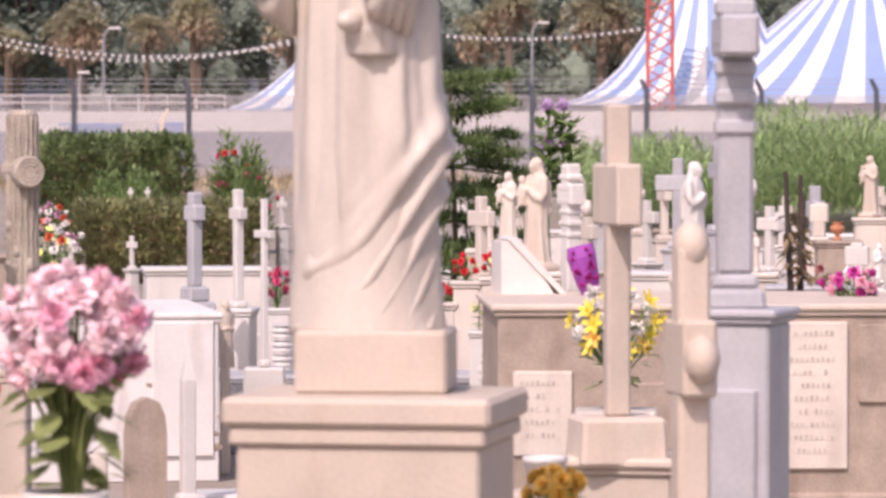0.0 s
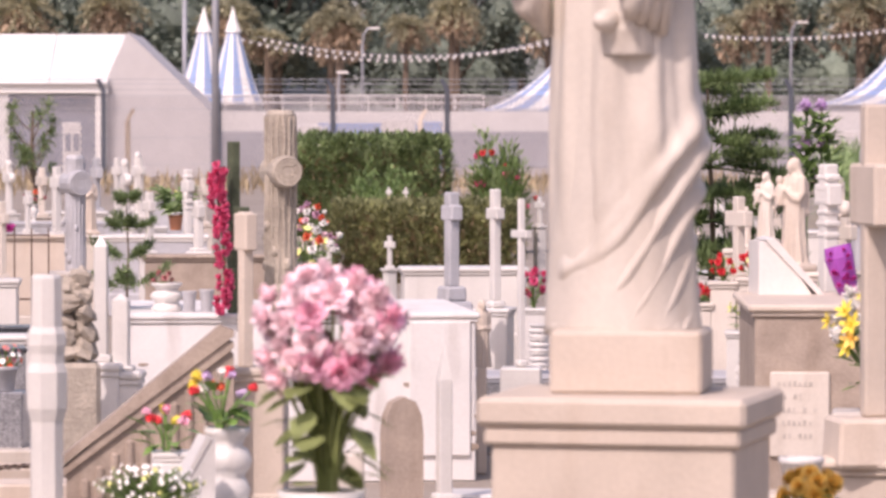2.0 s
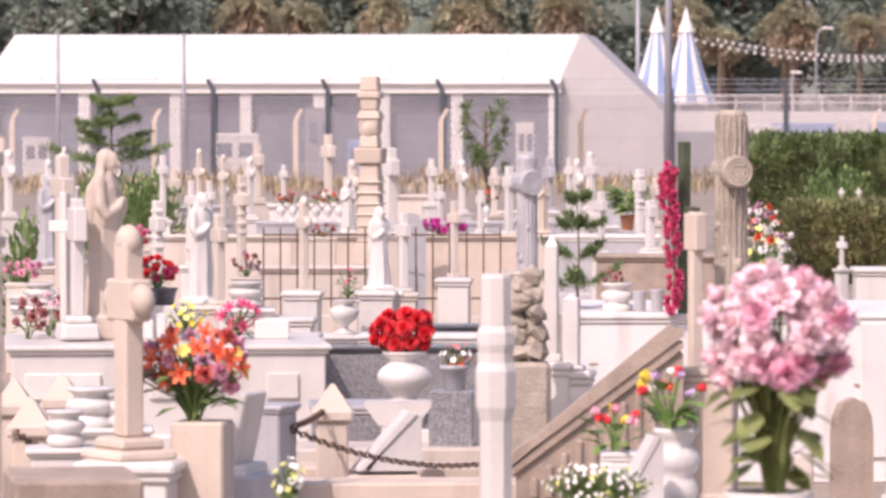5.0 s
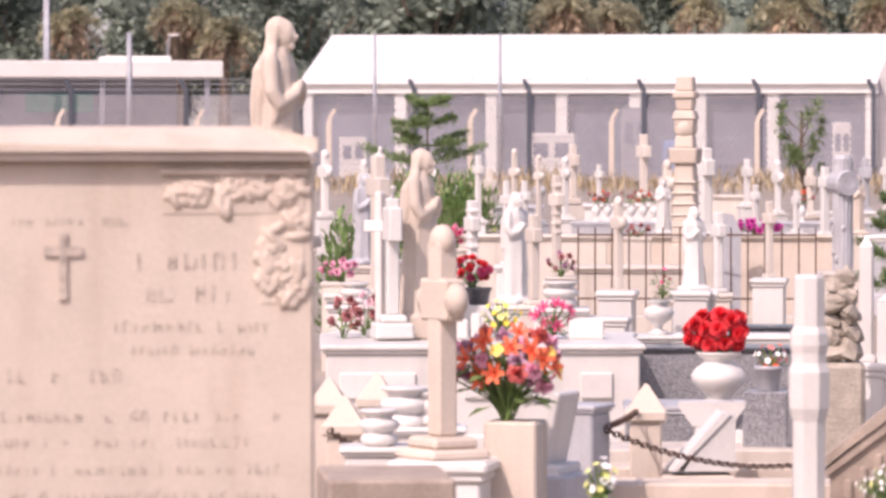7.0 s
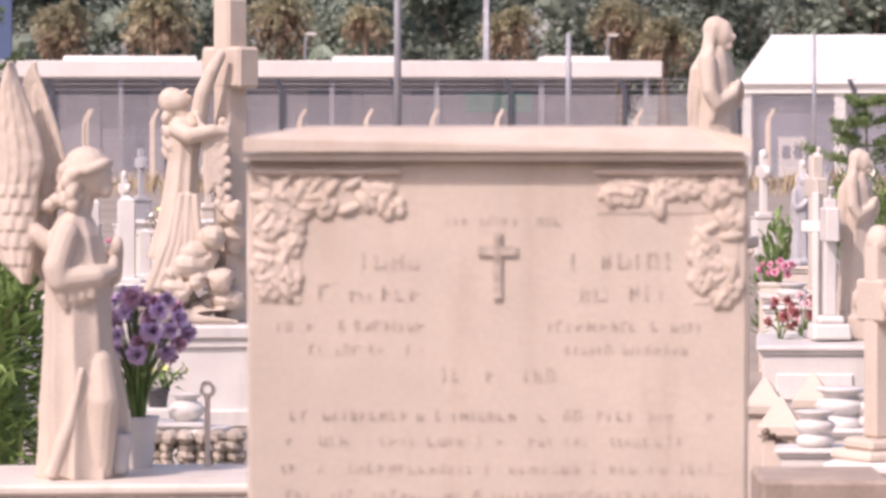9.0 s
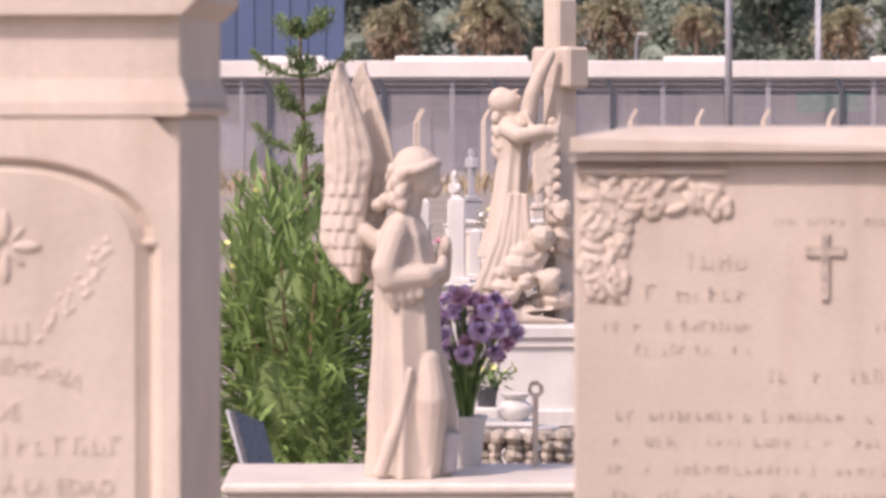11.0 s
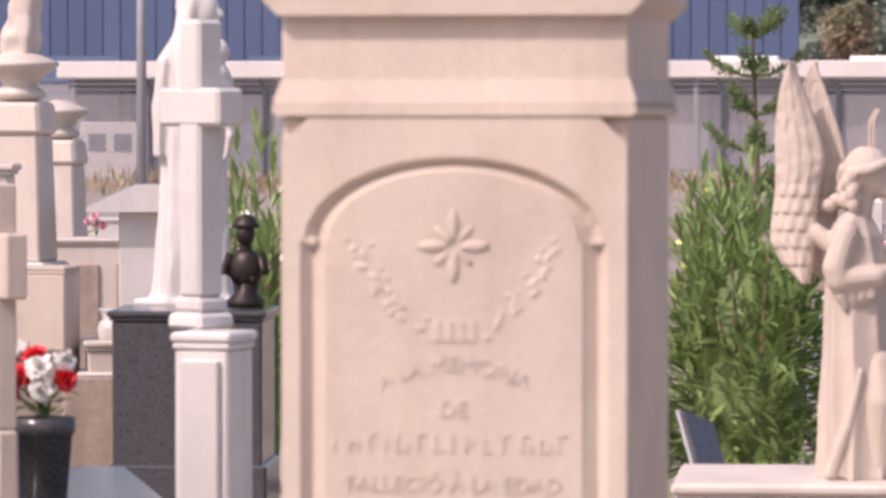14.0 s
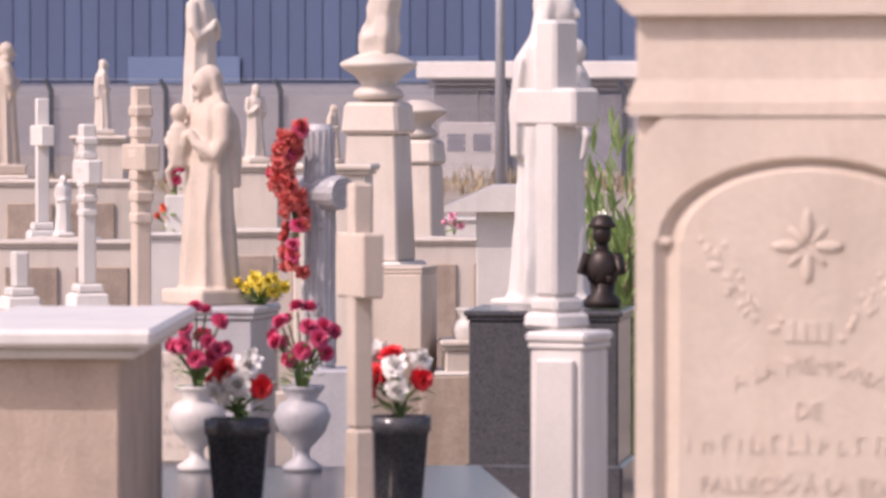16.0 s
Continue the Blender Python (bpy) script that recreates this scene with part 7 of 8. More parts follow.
# slabs before the plaster tomb
rs = thing("headstone", -1.086, 16.807, 0, 25.7, "rounded weathered white headstone on edge", "headstone")
bm = bmesh.new()
hz = 0.673
prism(bm, [(-0.075, 0), (0.075, 0), (0.075, hz - 0.14), (0.068, hz - 0.07), (0.045, hz - 0.02), (0, hz), (-0.045, hz - 0.02), (-0.068, hz - 0.07), (-0.075, hz - 0.14)], 0.06, 0.03)
part("slab", bm, SAND, rs)
bm = bmesh.new()
box(bm, 0.22, 0.16, 0.1, 0, 0.03, 0, 0.01)
part("foot", bm, WHITE, rs)
stand(-0.939, 16.786, 0.284, 0.12, 0.12, 15.2, WHITE, 0.0, 0, "low white footing of a pillar", "plinth", "plinth")
obelisk(-0.939, 16.786, 0.284, 0.579, 0.05, 21.2, WHITE, "thin white marble pillar with a spear point", 0.22)
stand(-0.879, 17.150, 0.296, 0.22, 0.3, 2.9, WHITE, 0.0, 0, "broken white plaster ledge", "ledge", "ledge")
stand(-1.188, 15.479, 0.566, 0.1, 0.2, 4.4, WARM, 0.0, 0, "warm grey marble grave post", "post", "post")
wedge(-1.159, 15.480, 0.566, 0.12, 0.06, 0.08, 4.3, WHITE, "small tilted white tablet")
# ---- graves before the hedges ----
for x_, y_, z_, h_, w_, rel, mm in ((-1.310, 24.134, 0.685, 0.627, 0.066, -58, GREY), (-1.114, 24.889, 0.670, 0.646, 0.05, -60, WHITE), (-0.877, 22.454, 0.478, 0.828, 0.03, -60, WHITE)):
    cross(x_, y_, z_, h_, w_, w_ * 0.95, rel, mm, 0.78, 0.2, w_ * 1.25, ((w_ * 2.7, w_ * 2.7, 0.05), (w_ * 1.9, w_ * 1.9, 0.08)) if mm is GREY else ((w_ * 1.8, w_ * 1.8, 0.04),), "crosses before the hedge", "upright marble cross on a stepped foot")
stand(-1.310, 24.134, 0.685, 0.3, 0.3, 3.1, PLASTER, 0.0, 0, "white plaster tomb end", "tomb", "tomb")
stand(-1.114, 24.889, 0.670, 0.169, 0.3, -5.4, WHITE, 0.04, 0.015, "white marble pedestal with a moulded cap", "pedestal", "pedestal", base=0.1)
stand(-0.877, 22.454, 0.478, 0.2, 0.2, 0, WHITE, 0.0, 0, "small white marble grave plinth", "plinth", "plinth")
stand(-1.553, 29.984, 0.730, 0.796, 0.4, 7.0, WHITE, 0.05, 0.02, "low white marble family tomb", base=0.3)
stand(-0.388, 23.455, 0.396, 1.51, 0.6, 3.0, SPECK, 0.035, 0.01, "long speckled granite tomb", m_cap=GREY)
stand(-1.042, 21.837, 0.511, 0.05, 0.1, 2.7, CREAM, 0.0, 0, "narrow cream stone grave plinth", "plinth", "plinth")
statue(-1.042, 21.837, 0.511, 0.324, 32.7, CREAM, hood=True, arms="down", label="small tan stone figure", plinth=0.0, seed=23)
bouquet(-0.891, 24.518, 0.685, 0.13, 0.2, (("carnation", "rose", 14),), 0.04, "dark pink flowers in a grave vase", 20, LEAF, 0.05, low=0.2, seed=115)
stand(-0.891, 24.518, 0.685, 0.15, 0.15, 0, WHITE, 0.03, 0.01, "small white flower pedestal", "pedestal", "pedestal")
for x_, y_, z_, k in ((-0.823, 23.439, 0.425, 0), (-0.823, 23.441, 0.498, 1), (-0.823, 23.443, 0.570, 2)):
    vase(x_, y_, z_, 0.075, 0.12, WHITE, "bands", "stacked white banded marble vase")
shrub(-2.571, 57.959, 0, 0.85, 0.8, 1.45, 1500, 0.15, 0.035, LEAF, "oleander bush with red-pink flowers", "oleander", "dome", (("carnation", "red", 14, 0.08), ("carnation", "rose", 10, 0.08)), 0.8, seed=44)
for x_, y_, z_, sd in ((-2.280, 26.938, 0.734, 1), (-2.574, 31.106, 0.700, 2), (-2.497, 28.872, 0.772, 3)):
    bouquet(x_, y_, z_, 0.24, 0.28, (("carnation", "white", 6), ("carnation", ("orange", "mauve", "palepink")[sd - 1], 5), ("daisy", "lime", 6)), 0.05, "mixed pale flowers among foliage", 50, LEAF, 0.08, low=0.2, seed=120 + sd)
    stand(x_, y_, z_, 0.2, 0.2, 0, WHITE, 0.03, 0.01, "small white flower plinth", "plinth", "plinth")
for x_, y_, z_, h_ in ((-2.389, 35.198, 0.548, 0.25), (-3.679, 54.055, 0.687, 0.2), (-3.479, 54.062, 0.687, 0.2), (-2.343, 28.876, 0.718, 0.22), (-1.676, 47.733, 0.583, 0.3), (0.334, 33.824, 0.617, 0.45), (0.150, 40.611, 0.650, 0.35), (0.270, 31.213, 0.758, 0.4)):
    small_cross(x_, y_, z_, h_, -57.3, WHITE)


# ---- far rows of graves before the fence ----
def low_wall(x, y, z, w, rz, m=CREAM, label="long low cream wall with a pale coping"):
    return stand(x, y, z, w, 0.3, rz, m, 0.05, 0.03, label, "low_wall", "wall")


low_wall(-6.495, 39.049, 0.700, 2.24, 9.4, CREAM)
low_wall(-7.744, 37.505, 0.733, 1.23, 11.7, WARM)
low_wall(-6.139, 33.229, 0.617, 0.792, 10.5, WARM, "stepped cream tomb wall with ledges")
stand(-6.828, 42.176, 0.742, 2.95, 0.4, 9.2, GREY, 0.04, 0.01, "long grey granite tomb top")
low_wall(-3.634, 33.661, 0.700, 0.917, 6.2, SAND, "brown stone tomb with a pale slab")
stand(-4.740, 39.350, 0.700, 0.976, 0.4, 6.9, GREY, 0.06, 0.02, "grey granite tomb with pale bands", base=0.2, m_cap=WHITE)
stand(-7.231, 29.791, 0.531, 0.642, 0.5, 13.6, WHITE, 0.05, 0.02, "white tomb among oleanders")
# iron railing
rail = thing("railing", -5.171, 30.509, 0.365, 9.6, "rusted thin iron grave railing", "railing")
rl = 1.6
for zz in (0.55, 0.12):
    bm = bmesh.new()
    tube(bm, [(-rl / 2, 0, zz), (rl / 2, 0, zz)], 0.007, None, 5)
    part("rail", bm, RUST, rail)
for k in range(15):
    bm = bmesh.new()
    tube(bm, [(-rl / 2 + rl * k / 14, 0, 0), (-rl / 2 + rl * k / 14, 0, 0.6)], 0.006, None, 5)
    part("bar", bm, RUST, rail)
stand(-5.169, 30.497, 0.372, rl + 0.05, 0.12, 9.6, WARM, 0.0, 0, "pale stone kerb of a railing", "kerb", "kerb")

# ornate tower monument
tower = thing("tower_monument", -6.398, 37.189, 0, -2.2, "ornate tiered cream stone monument", "monument")
zb = 0.305
for z0_, z1_, w_, tp in ((0, zb, 0.38, 1.0), (zb, 0.491, 0.3, 0.9), (0.491, 0.677, 0.24, 0.85), (0.677, 1.328, 0.2, 0.8), (1.328, 1.458, 0.22, 1.1), (1.458, 1.561, 0.16, 0.9),
                     (1.561, 1.691, 0.14, 1.25), (1.691, 1.765, 0.2, 0.8), (1.765, 1.863, 0.13, 1.2), (1.863, 1.923, 0.19, 1.0), (1.923, 2.049, 0.15, 0.9)):
    bm = bmesh.new()
    box(bm, w_, w_, z1_ - z0_, 0, 0, z0_, 0.012, tp)
    part("tier", bm, CREAM, tower)
for k in range(6):
    bm = bmesh.new()
    box(bm, 0.215, 0.215, 0.012, 0, 0, 0.724 + k * 0.09, 0.003)
    part("groove_band", bm, WARM, tower)
bm = bmesh.new()
ball(bm, 0.1, 0, 0, 1.626, 1, 1, 1.1, 12)
part("orb", bm, CREAM, tower, smooth=True)
# figures and crosses, middle distance
for t_, (x_, y_, z_), h_, w_, mm, st, fm in (
        (0, (-6.387, 38.109, 0.724), 0.729, 0.1, WHITE, "plain", WARM), (0, (-4.702, 28.556, 0.600), 0.507, 0.055, WHITE, "plain", WARM), (0, (-4.466, 29.135, 0.675), 0.495, 0.045, WARM, "plain", WARM),
        (0, (-4.236, 30.908, 0.662), 0.788, 0.13, GREY, "round", WARM), (0, (-4.966, 26.545, 0.667), 0.54, 0.05, WARM, "budded", WARM), (0, (-5.816, 26.397, 0.600), 0.617, 0.06, WHITE, "stepped", WHITE),
        (0, (-5.458, 26.458, 0.600), 0.533, 0.06, WARM, "plain", WARM), (0, (-6.397, 31.805, 0.540), 0.76, 0.06, WARM, "stepped", WARM), (0, (-5.672, 40.198, 0.675), 0.6, 0.07, WHITE, "plain", WHITE),
        (0, (-6.273, 40.095, 0.690), 0.425, 0.05, WHITE, "plain", WHITE), (0, (-5.919, 40.156, 0.690), 0.375, 0.05, WHITE, "plain", WHITE), (0, (-6.437, 50.396, 0.638), 0.625, 0.06, WHITE, "plain", WHITE),
        (0, (-6.185, 50.439, 0.638), 0.625, 0.06, WHITE, "plain", WHITE), (0, (-4.533, 40.391, 0.600), 0.65, 0.07, WHITE, "stepped", WHITE), (0, (-4.128, 37.578, 0.607), 0.419, 0.07, WHITE, "plain", WHITE),
        (0, (-8.814, 41.831, 0.595), 0.789, 0.05, WARM, "budded", WARM), (0, (-8.824, 43.004, 0.565), 0.757, 0.05, WARM, "budded", WARM), (0, (-8.813, 44.252, 0.728), 0.556, 0.06, WHITE, "budded", WHITE),
        (0, (-8.283, 39.746, 0.550), 0.6, 0.05, WHITE, "plain", WHITE), (0, (-7.671, 36.094, 0.519), 0.682, 0.05, WHITE, "plain", WHITE), (0, (-10.226, 46.708, 0.642), 0.676, 0.06, WHITE, "plain", WHITE),
        (0, (-7.075, 29.241, 0.552), 0.907, 0.09, WARM, "plain", WHITE), (0, (-4.424, 36.653, 0.610), 0.5, 0.06, WHITE, "plain", WHITE)):
    f = max(0.16, w_ * 2.4)
    stand(x_, y_, z_, f, f, 10.0, fm, 0.05, 0.02, "pale marble pedestal below a cross", "pedestal", "pedestal")
    cross(x_, y_, z_, h_, w_, w_ * 0.9, -58.0, mm, 0.76, 0.24 if st != "plain" else 0.3, w_ * 1.4, None if st == "round" else ((w_ * 1.8, w_ * 1.8, 0.03),), "crosses in the far rows", "pale stone cross in the far rows", st)
for x_, y_, z_, h_, rel, mm, sd, hd in ((-5.756, 27.356, 0.563, 0.69, 60, WHITE, 31, True), (-7.586, 30.957, 0.681, 0.635, 50, GREY, 32, True), (-4.686, 27.542, 0.649, 0.517, 40, WHITE, 33, True),
                                    (-6.904, 38.979, 0.700, 0.478, 20, WHITE, 34, True), (-5.259, 39.261, 0.700, 0.512, 30, CREAM, 35, True), (-10.056, 41.632, 1.069, 0.368, 40, WHITE, 36, False),
                                    (-4.859, 40.339, 0.750, 0.225, 10, WHITE, 37, True)):
    stand(x_, y_, z_, 0.26, 0.26, 10.3, WHITE if mm is WHITE else WARM, 0.05, 0.02, "pale marble pedestal of a small figure", "pedestal", "pedestal")
    statue(x_, y_, z_, h_, rel, mm, False, hd, "pray", "small pale marble robed figure", 0.1, 0.06, sd)
slabg = thing("headstone", -4.991, 30.783, 0, 19.2, "dark grey pointed granite headstone", "headstone")
bm = bmesh.new()
prism(bm, [(-0.07, 0), (0.07, 0), (0.07, 0.931), (0.02, 1.046), (-0.07, 1.062)], 0.08)
part("slab", bm, GREY, slabg)
bm = bmesh.new()
box(bm, 0.24, 0.2, 0.1, 0, 0, 0, 0.01)
part("foot", bm, GREY, slabg)
# white urns with flowers in a row
for x_, y_, z_ in ((-8.063, 41.964, 0.737), (-7.959, 41.982, 0.737), (-7.741, 42.019, 0.737), (-7.632, 42.038, 0.737), (-7.529, 42.056, 0.737), (-6.180, 42.287, 0.737)):
    vase(x_, y_, z_, 0.17, 0.1, WHITE, "urn", "small white marble urn of a row", 16)
    bouquet(x_, y_, z_ + 0.16, 0.2, 0.13, (("carnation", "dusky", 4), ("carnation", "orange", 2)), 0.04, "faded red flowers in a white urn", 14, LEAF, 0.06, low=0.2, seed=int(abs(x_) * 100) % 97)
for t_, (x_, y_, z_), w_, h_, fl, sz, lab, lf in (
        (0, (-7.116, 31.689, 0.780), 0.2, 0.15, (("carnation", "rose", 9), ("carnation", "pink", 5)), 0.045, "bright pink flowers on a tomb", 14),
        (0, (-6.110, 39.115, 0.700), 0.42, 0.13, (("carnation", "magenta", 20), ("carnation", "lilac", 8)), 0.06, "long spray of magenta and lilac flowers", 10),
        (0, (-5.681, 28.391, 0.700), 0.18, 0.16, (("carnation", "mauve", 6), ("carnation", "dusky", 6)), 0.04, "dusky and pink flowers in a pot", 10),
        (0, (-4.709, 26.588, 0.634), 0.12, 0.22, (("daisy", "rose", 6),), 0.03, "leafy plant with pink flowers", 40),
        (0, (-7.454, 29.755, 0.606), 0.25, 0.14, (("carnation", "pink", 14),), 0.05, "pink flowers by the oleander", 14),
        (0, (-6.339, 34.697, 0.787), 0.2, 0.1, (("carnation", "dusky", 8),), 0.04, "red flowers behind a railing", 14),
        (0, (-2.896, 33.791, 0.825), 0.3, 0.24, (("carnation", "orange", 8), ("carnation", "white", 8), ("carnation", "mauve", 6)), 0.05, "mixed flowers beside the hedge", 50)):
    bouquet(x_, y_, z_, w_, h_, fl, sz, lab, lf, LEAF, 0.06, low=0.15, seed=int(abs(x_) * 77) % 89)
    stand(x_, y_, z_, min(0.3, w_), 0.2, 10.3, WARM, 0.03, 0.01, "pale stone flower pedestal", "pedestal", "pedestal")
vase(-4.434, 24.910, 0.507, 0.188, 0.188, WHITE, "urn", "rounded white marble urn with a plant")
vase(-5.129, 25.627, 0.620, 0.15, 0.22, WHITE, "bands", "wide white marble bowl of flowers")
vase(-6.500, 26.280, 0.600, 0.13, 0.2, WHITE, "bands", "wide white marble grave bowl")
for x_, y_, z_ in ((-4.434, 24.910, 0.507), (-5.129, 25.627, 0.620), (-6.500, 26.280, 0.600)):
    stand(x_, y_, z_, 0.3, 0.3, 11.0, WHITE, 0.04, 0.02, "white marble tomb holding a bowl")
for x_, y_, z_, w_ in ((-4.972, 26.544, 0.684, 0.2), (-4.670, 27.350, 0.656, 0.22), (-4.418, 28.819, 0.686, 0.2), (-4.995, 24.032, 0.549, 0.5), (-4.637, 24.093, 0.549, 0.4), (-3.860, 24.227, 0.549, 0.7), (-3.502, 24.287, 0.519, 0.6), (-4.874, 25.669, 0.571, 0.25)):
    stand(x_, y_, z_, w_, 0.3, 6.0, WHITE, 0.05, 0.02, "white marble grave block with a moulded edge", base=0.12)
pot = vase(-4.757, 41.415, 0.685, 0.14, 0.14, TERRA, "pot", "round terracotta plant pot")
bouquet(-4.757, 41.418, 0.803, 0.3, 0.4, (("daisy", "lime", 3),), 0.02, "pale dry grass in a terracotta pot", 150, REED, 0.2, low=0.3, seed=131)
stand(-4.757, 41.415, 0.685, 0.3, 0.3, 0, GREY, 0.03, 0.01, "grey granite flower ledge", "ledge", "ledge")
# shrubs and small trees of the far rows
shrub(-10.911, 48.054, 0, 1.3, 1.2, 1.155, 2600, 0.13, 0.035, LEAF, "broad green oleander bush with pale blossoms", "oleander", "dome", (("daisy", "white", 12, 0.05), ("daisy", "lime", 8, 0.05)), 0.8, seed=45)
shrub(-7.904, 31.553, 0, 0.3, 0.4, 1.020, 700, 0.1, 0.03, LEAF, "light green leafy bush", "bush", "dome", (("daisy", "white", 10, 0.04),), 0.9, seed=46)
norfolk(-12.201, 52.837, 0, 1.900, 1.53, 4, "spreading dark Norfolk pine", seed=65, fl=0.09, first=0.6, n_branch=4, lift=0.15)


def small_tree(x, y, h, w, seed, label):
    random.seed(seed)
    ob = thing("tree", x, y, 0, 0, label, "tree")
    bm = bmesh.new()
    tube(bm, [(0, 0, 0), (0.03, 0, h * 0.4), (-0.02, 0, h * 0.75), (0, 0, h * 0.95)], h * 0.02, h * 0.006, 7)
    tips = []
    for k in range(16):
        a, z0_ = k * 2.4, h * random.uniform(0.35, 0.85)
        e = Vector((math.cos(a) * w * 0.45, math.sin(a) * w * 0.45, z0_ + h * 0.15)) * 1.0
        e.x *= random.uniform(0.5, 1)
        tube(bm, [(0, 0, z0_), (e.x * 0.5, e.y * 0.5, z0_ + h * 0.05), e], h * 0.008, h * 0.003, 5)
        tips.append(e)
    part("trunk", bm, BARK, ob)
    bm = bmesh.new()
    for e in tips:
        for _ in range(90):
            d = rand_dir()
            leaf(bm, e + d * w * 0.14 * random.random(), d + Vector((0, 0, .4)), h * 0.045, h * 0.014, 0.2)
    part("crown", bm, PINE, ob)


small_tree(-8.393, 57.423, 1.878, 0.75, 66, "small scrubby tree by the fence")

# rows of far small crosses, slabs and urns
random.seed(9)
far_b = [-14.19 + 0.33 * k for k in range(25)]
for i, b in enumerate(far_b):
    d = random.uniform(50, 64)
    zt = random.uniform(0.35, 0.75)
    x_, y_ = spot(b + random.uniform(-.1, .1), d)
    if i % 4 == 3:
        stand(x_, y_, zt, 0.8, 0.5, -b, random.choice((WHITE, WARM, GREY)), 0.06, 0.03, "white marble tomb in the far rows")
    else:
        small_cross(x_, y_, zt, random.uniform(0.45, 0.8), -b - 74, random.choice((WHITE, WARM, WARM, GREY)), label="small white cross in the far rows", style=random.choice(("plain", "budded")))
far_b = [-0.17 + 0.3 * k for k in range(22)] + [-23.82 + 0.3 * k for k in range(12)] + [-38.00 + 0.45 * k for k in range(14)]
for i, b in enumerate(far_b):
    d = random.uniform(36, 56)
    zt = random.uniform(0.3, 0.8)
    x_, y_ = spot(b + random.uniform(-.1, .1), d)
    if i % 3 == 2:
        stand(x_, y_, zt, 0.7, 0.5, -b, random.choice((WHITE, WARM, SAND)), 0.06, 0.03, "pale marble tomb in the far rows")
    else:
        small_cross(x_, y_, zt, random.uniform(0.4, 0.75), -b - 74, random.choice((WHITE, WARM, WARM, GREY)), label="small white cross in the far rows", style=random.choice(("plain", "budded")))

# ---- graves and reeds beyond the sandstone tomb ----
random.seed(17)
bm = bmesh.new()
for _ in range(9000):
    b = random.uniform(1.59, 6.98)
    d = random.uniform(66, 82)
    x_, y_ = spot(b, d)
    hh = (1.15 + 0.55 * noise.noise(Vector((b * 1.3, 0, 3))) + (0.45 if b > 3.84 else 0)) * random.uniform(0.6, 1.1)
    ln_ = Vector((random.uniform(-.25, .25), random.uniform(-.25, .25), 1))
    for s in (0.25, 0.5, 0.75, 0.92):
        leaf(bm, Vector((x_, y_, 0)) + ln_ * hh * s, rand_dir(0.2, 0.95), 0.5, 0.03, 0.9)
tagged(part("reed_bed", bm, REED), "tall bright green cane reeds before the fence", "reeds", kind="stuff")
wedge(0.408, 20.478, 0.865, 0.342, 0.299, 0.3, 8.9, WHITE, "slanted white marble book stone", -1)
cross(0.579, 20.742, 0.854, 0.641, 0.0718, 0.07, -63.6, WHITE, 0.76, 0.22, 0.1, ((0.13, 0.12, 0.06),), "", "white marble cross with serrated edges", "stepped")
wrap = thing("bouquet", 0.667, 20.271, 0.873, 0, "magenta flowers wrapped in dark purple paper", "flowers")
bm = bmesh.new()
lathe(bm, [(0.02, 0), (0.05, 0.1), (0.07, 0.22), (0.06, 0.27)], 10, wob=0.08)
at(bm, bm.verts[:], Matrix.Rotation(radians(-14), 4, "Y"))
part("wrapping", bm, PETAL["purple"], wrap)
random.seed(140)
for k in range(26):
    b_ = new("bloom", bloom("carnation", "magenta"))
    b_.parent = wrap
    u = random.random()
    b_.matrix_basis = Matrix.Translation((-0.24 * (0.03 + u * 0.25) + random.uniform(-.045, .045), -0.05, 0.03 + u * 0.22)) @ Matrix.Diagonal((0.03, 0.03, 0.03, 1))
bouquet(0.616, 16.143, 0.710, 0.34, 0.38, (("lily", "yellow", 18), ("carnation", "white", 16), ("lily", "gold", 5)), 0.055, "yellow and white cloth flowers in a silver vase", 50, LEAF, 0.08, low=0.35, seed=141)
vase(0.612, 16.142, 0.670, 0.07, 0.1, STEEL, "cup", "small silver metal flower vase")
stand(0.612, 16.142, 0.670, 0.25, 0.25, -2.2, WARM, 0.04, 0.02, "pale stone flower block", "pedestal", "pedestal")
bouquet(0.285, 11.830, 0.678, 0.13, 0.1, (("rose", "gold", 12),), 0.05, "golden yellow cloth roses in a pot", 8, LEAF, low=0.2, seed=142)
stand(0.285, 11.830, 0.678, 0.2, 0.2, 0, CREAM, 0.0, 0, "cream stone flower block", "pedestal", "pedestal")
vase(0.292, 12.988, 0.636, 0.1, 0.13, WHITE, "pot", "plain white plastic flower pot")
stand(0.292, 12.988, 0.636, 0.2, 0.2, 0, CREAM, 0.0, 0, "low cream stone ledge", "ledge", "ledge")
bouquet(0.227, 21.866, 0.700, 0.16, 0.14, (("lily", "lime", 10),), 0.045, "pale yellow lilies in a vase", 22, LEAF, 0.07, low=0.3, seed=143)
stand(0.227, 21.866, 0.687, 0.2, 0.2, -0.6, WHITE, 0.03, 0.01, "white marble flower plinth", "plinth", "plinth")
oval = thing("oval_plaque", 0.262, 21.020, 0.402, -30.7, "dark oval plaque in a white carved wreath", "plaque")
bm = bmesh.new()
ball(bm, 1, 0, 0, 0.14, 0.07, 0.02, 0.12, 20)
part("plate", bm, DARK, oval, smooth=True)
random.seed(33)
for k in range(22):
    bm = bmesh.new()
    a = k * 2 * math.pi / 22
    ball(bm, 0.022, 0.085 * math.cos(a), -0.005, 0.14 + 0.135 * math.sin(a), random.uniform(.8, 1.3), 0.8, random.uniform(.8, 1.3), 7, 0.15)
    part("wreath_leaf", bm, WHITE, oval)
stand(0.223, 21.000, 0.397, 0.35, 0.25, -0.6, SPECK, 0.03, 0.01, "speckled granite ledge of a grave", "ledge", "ledge")
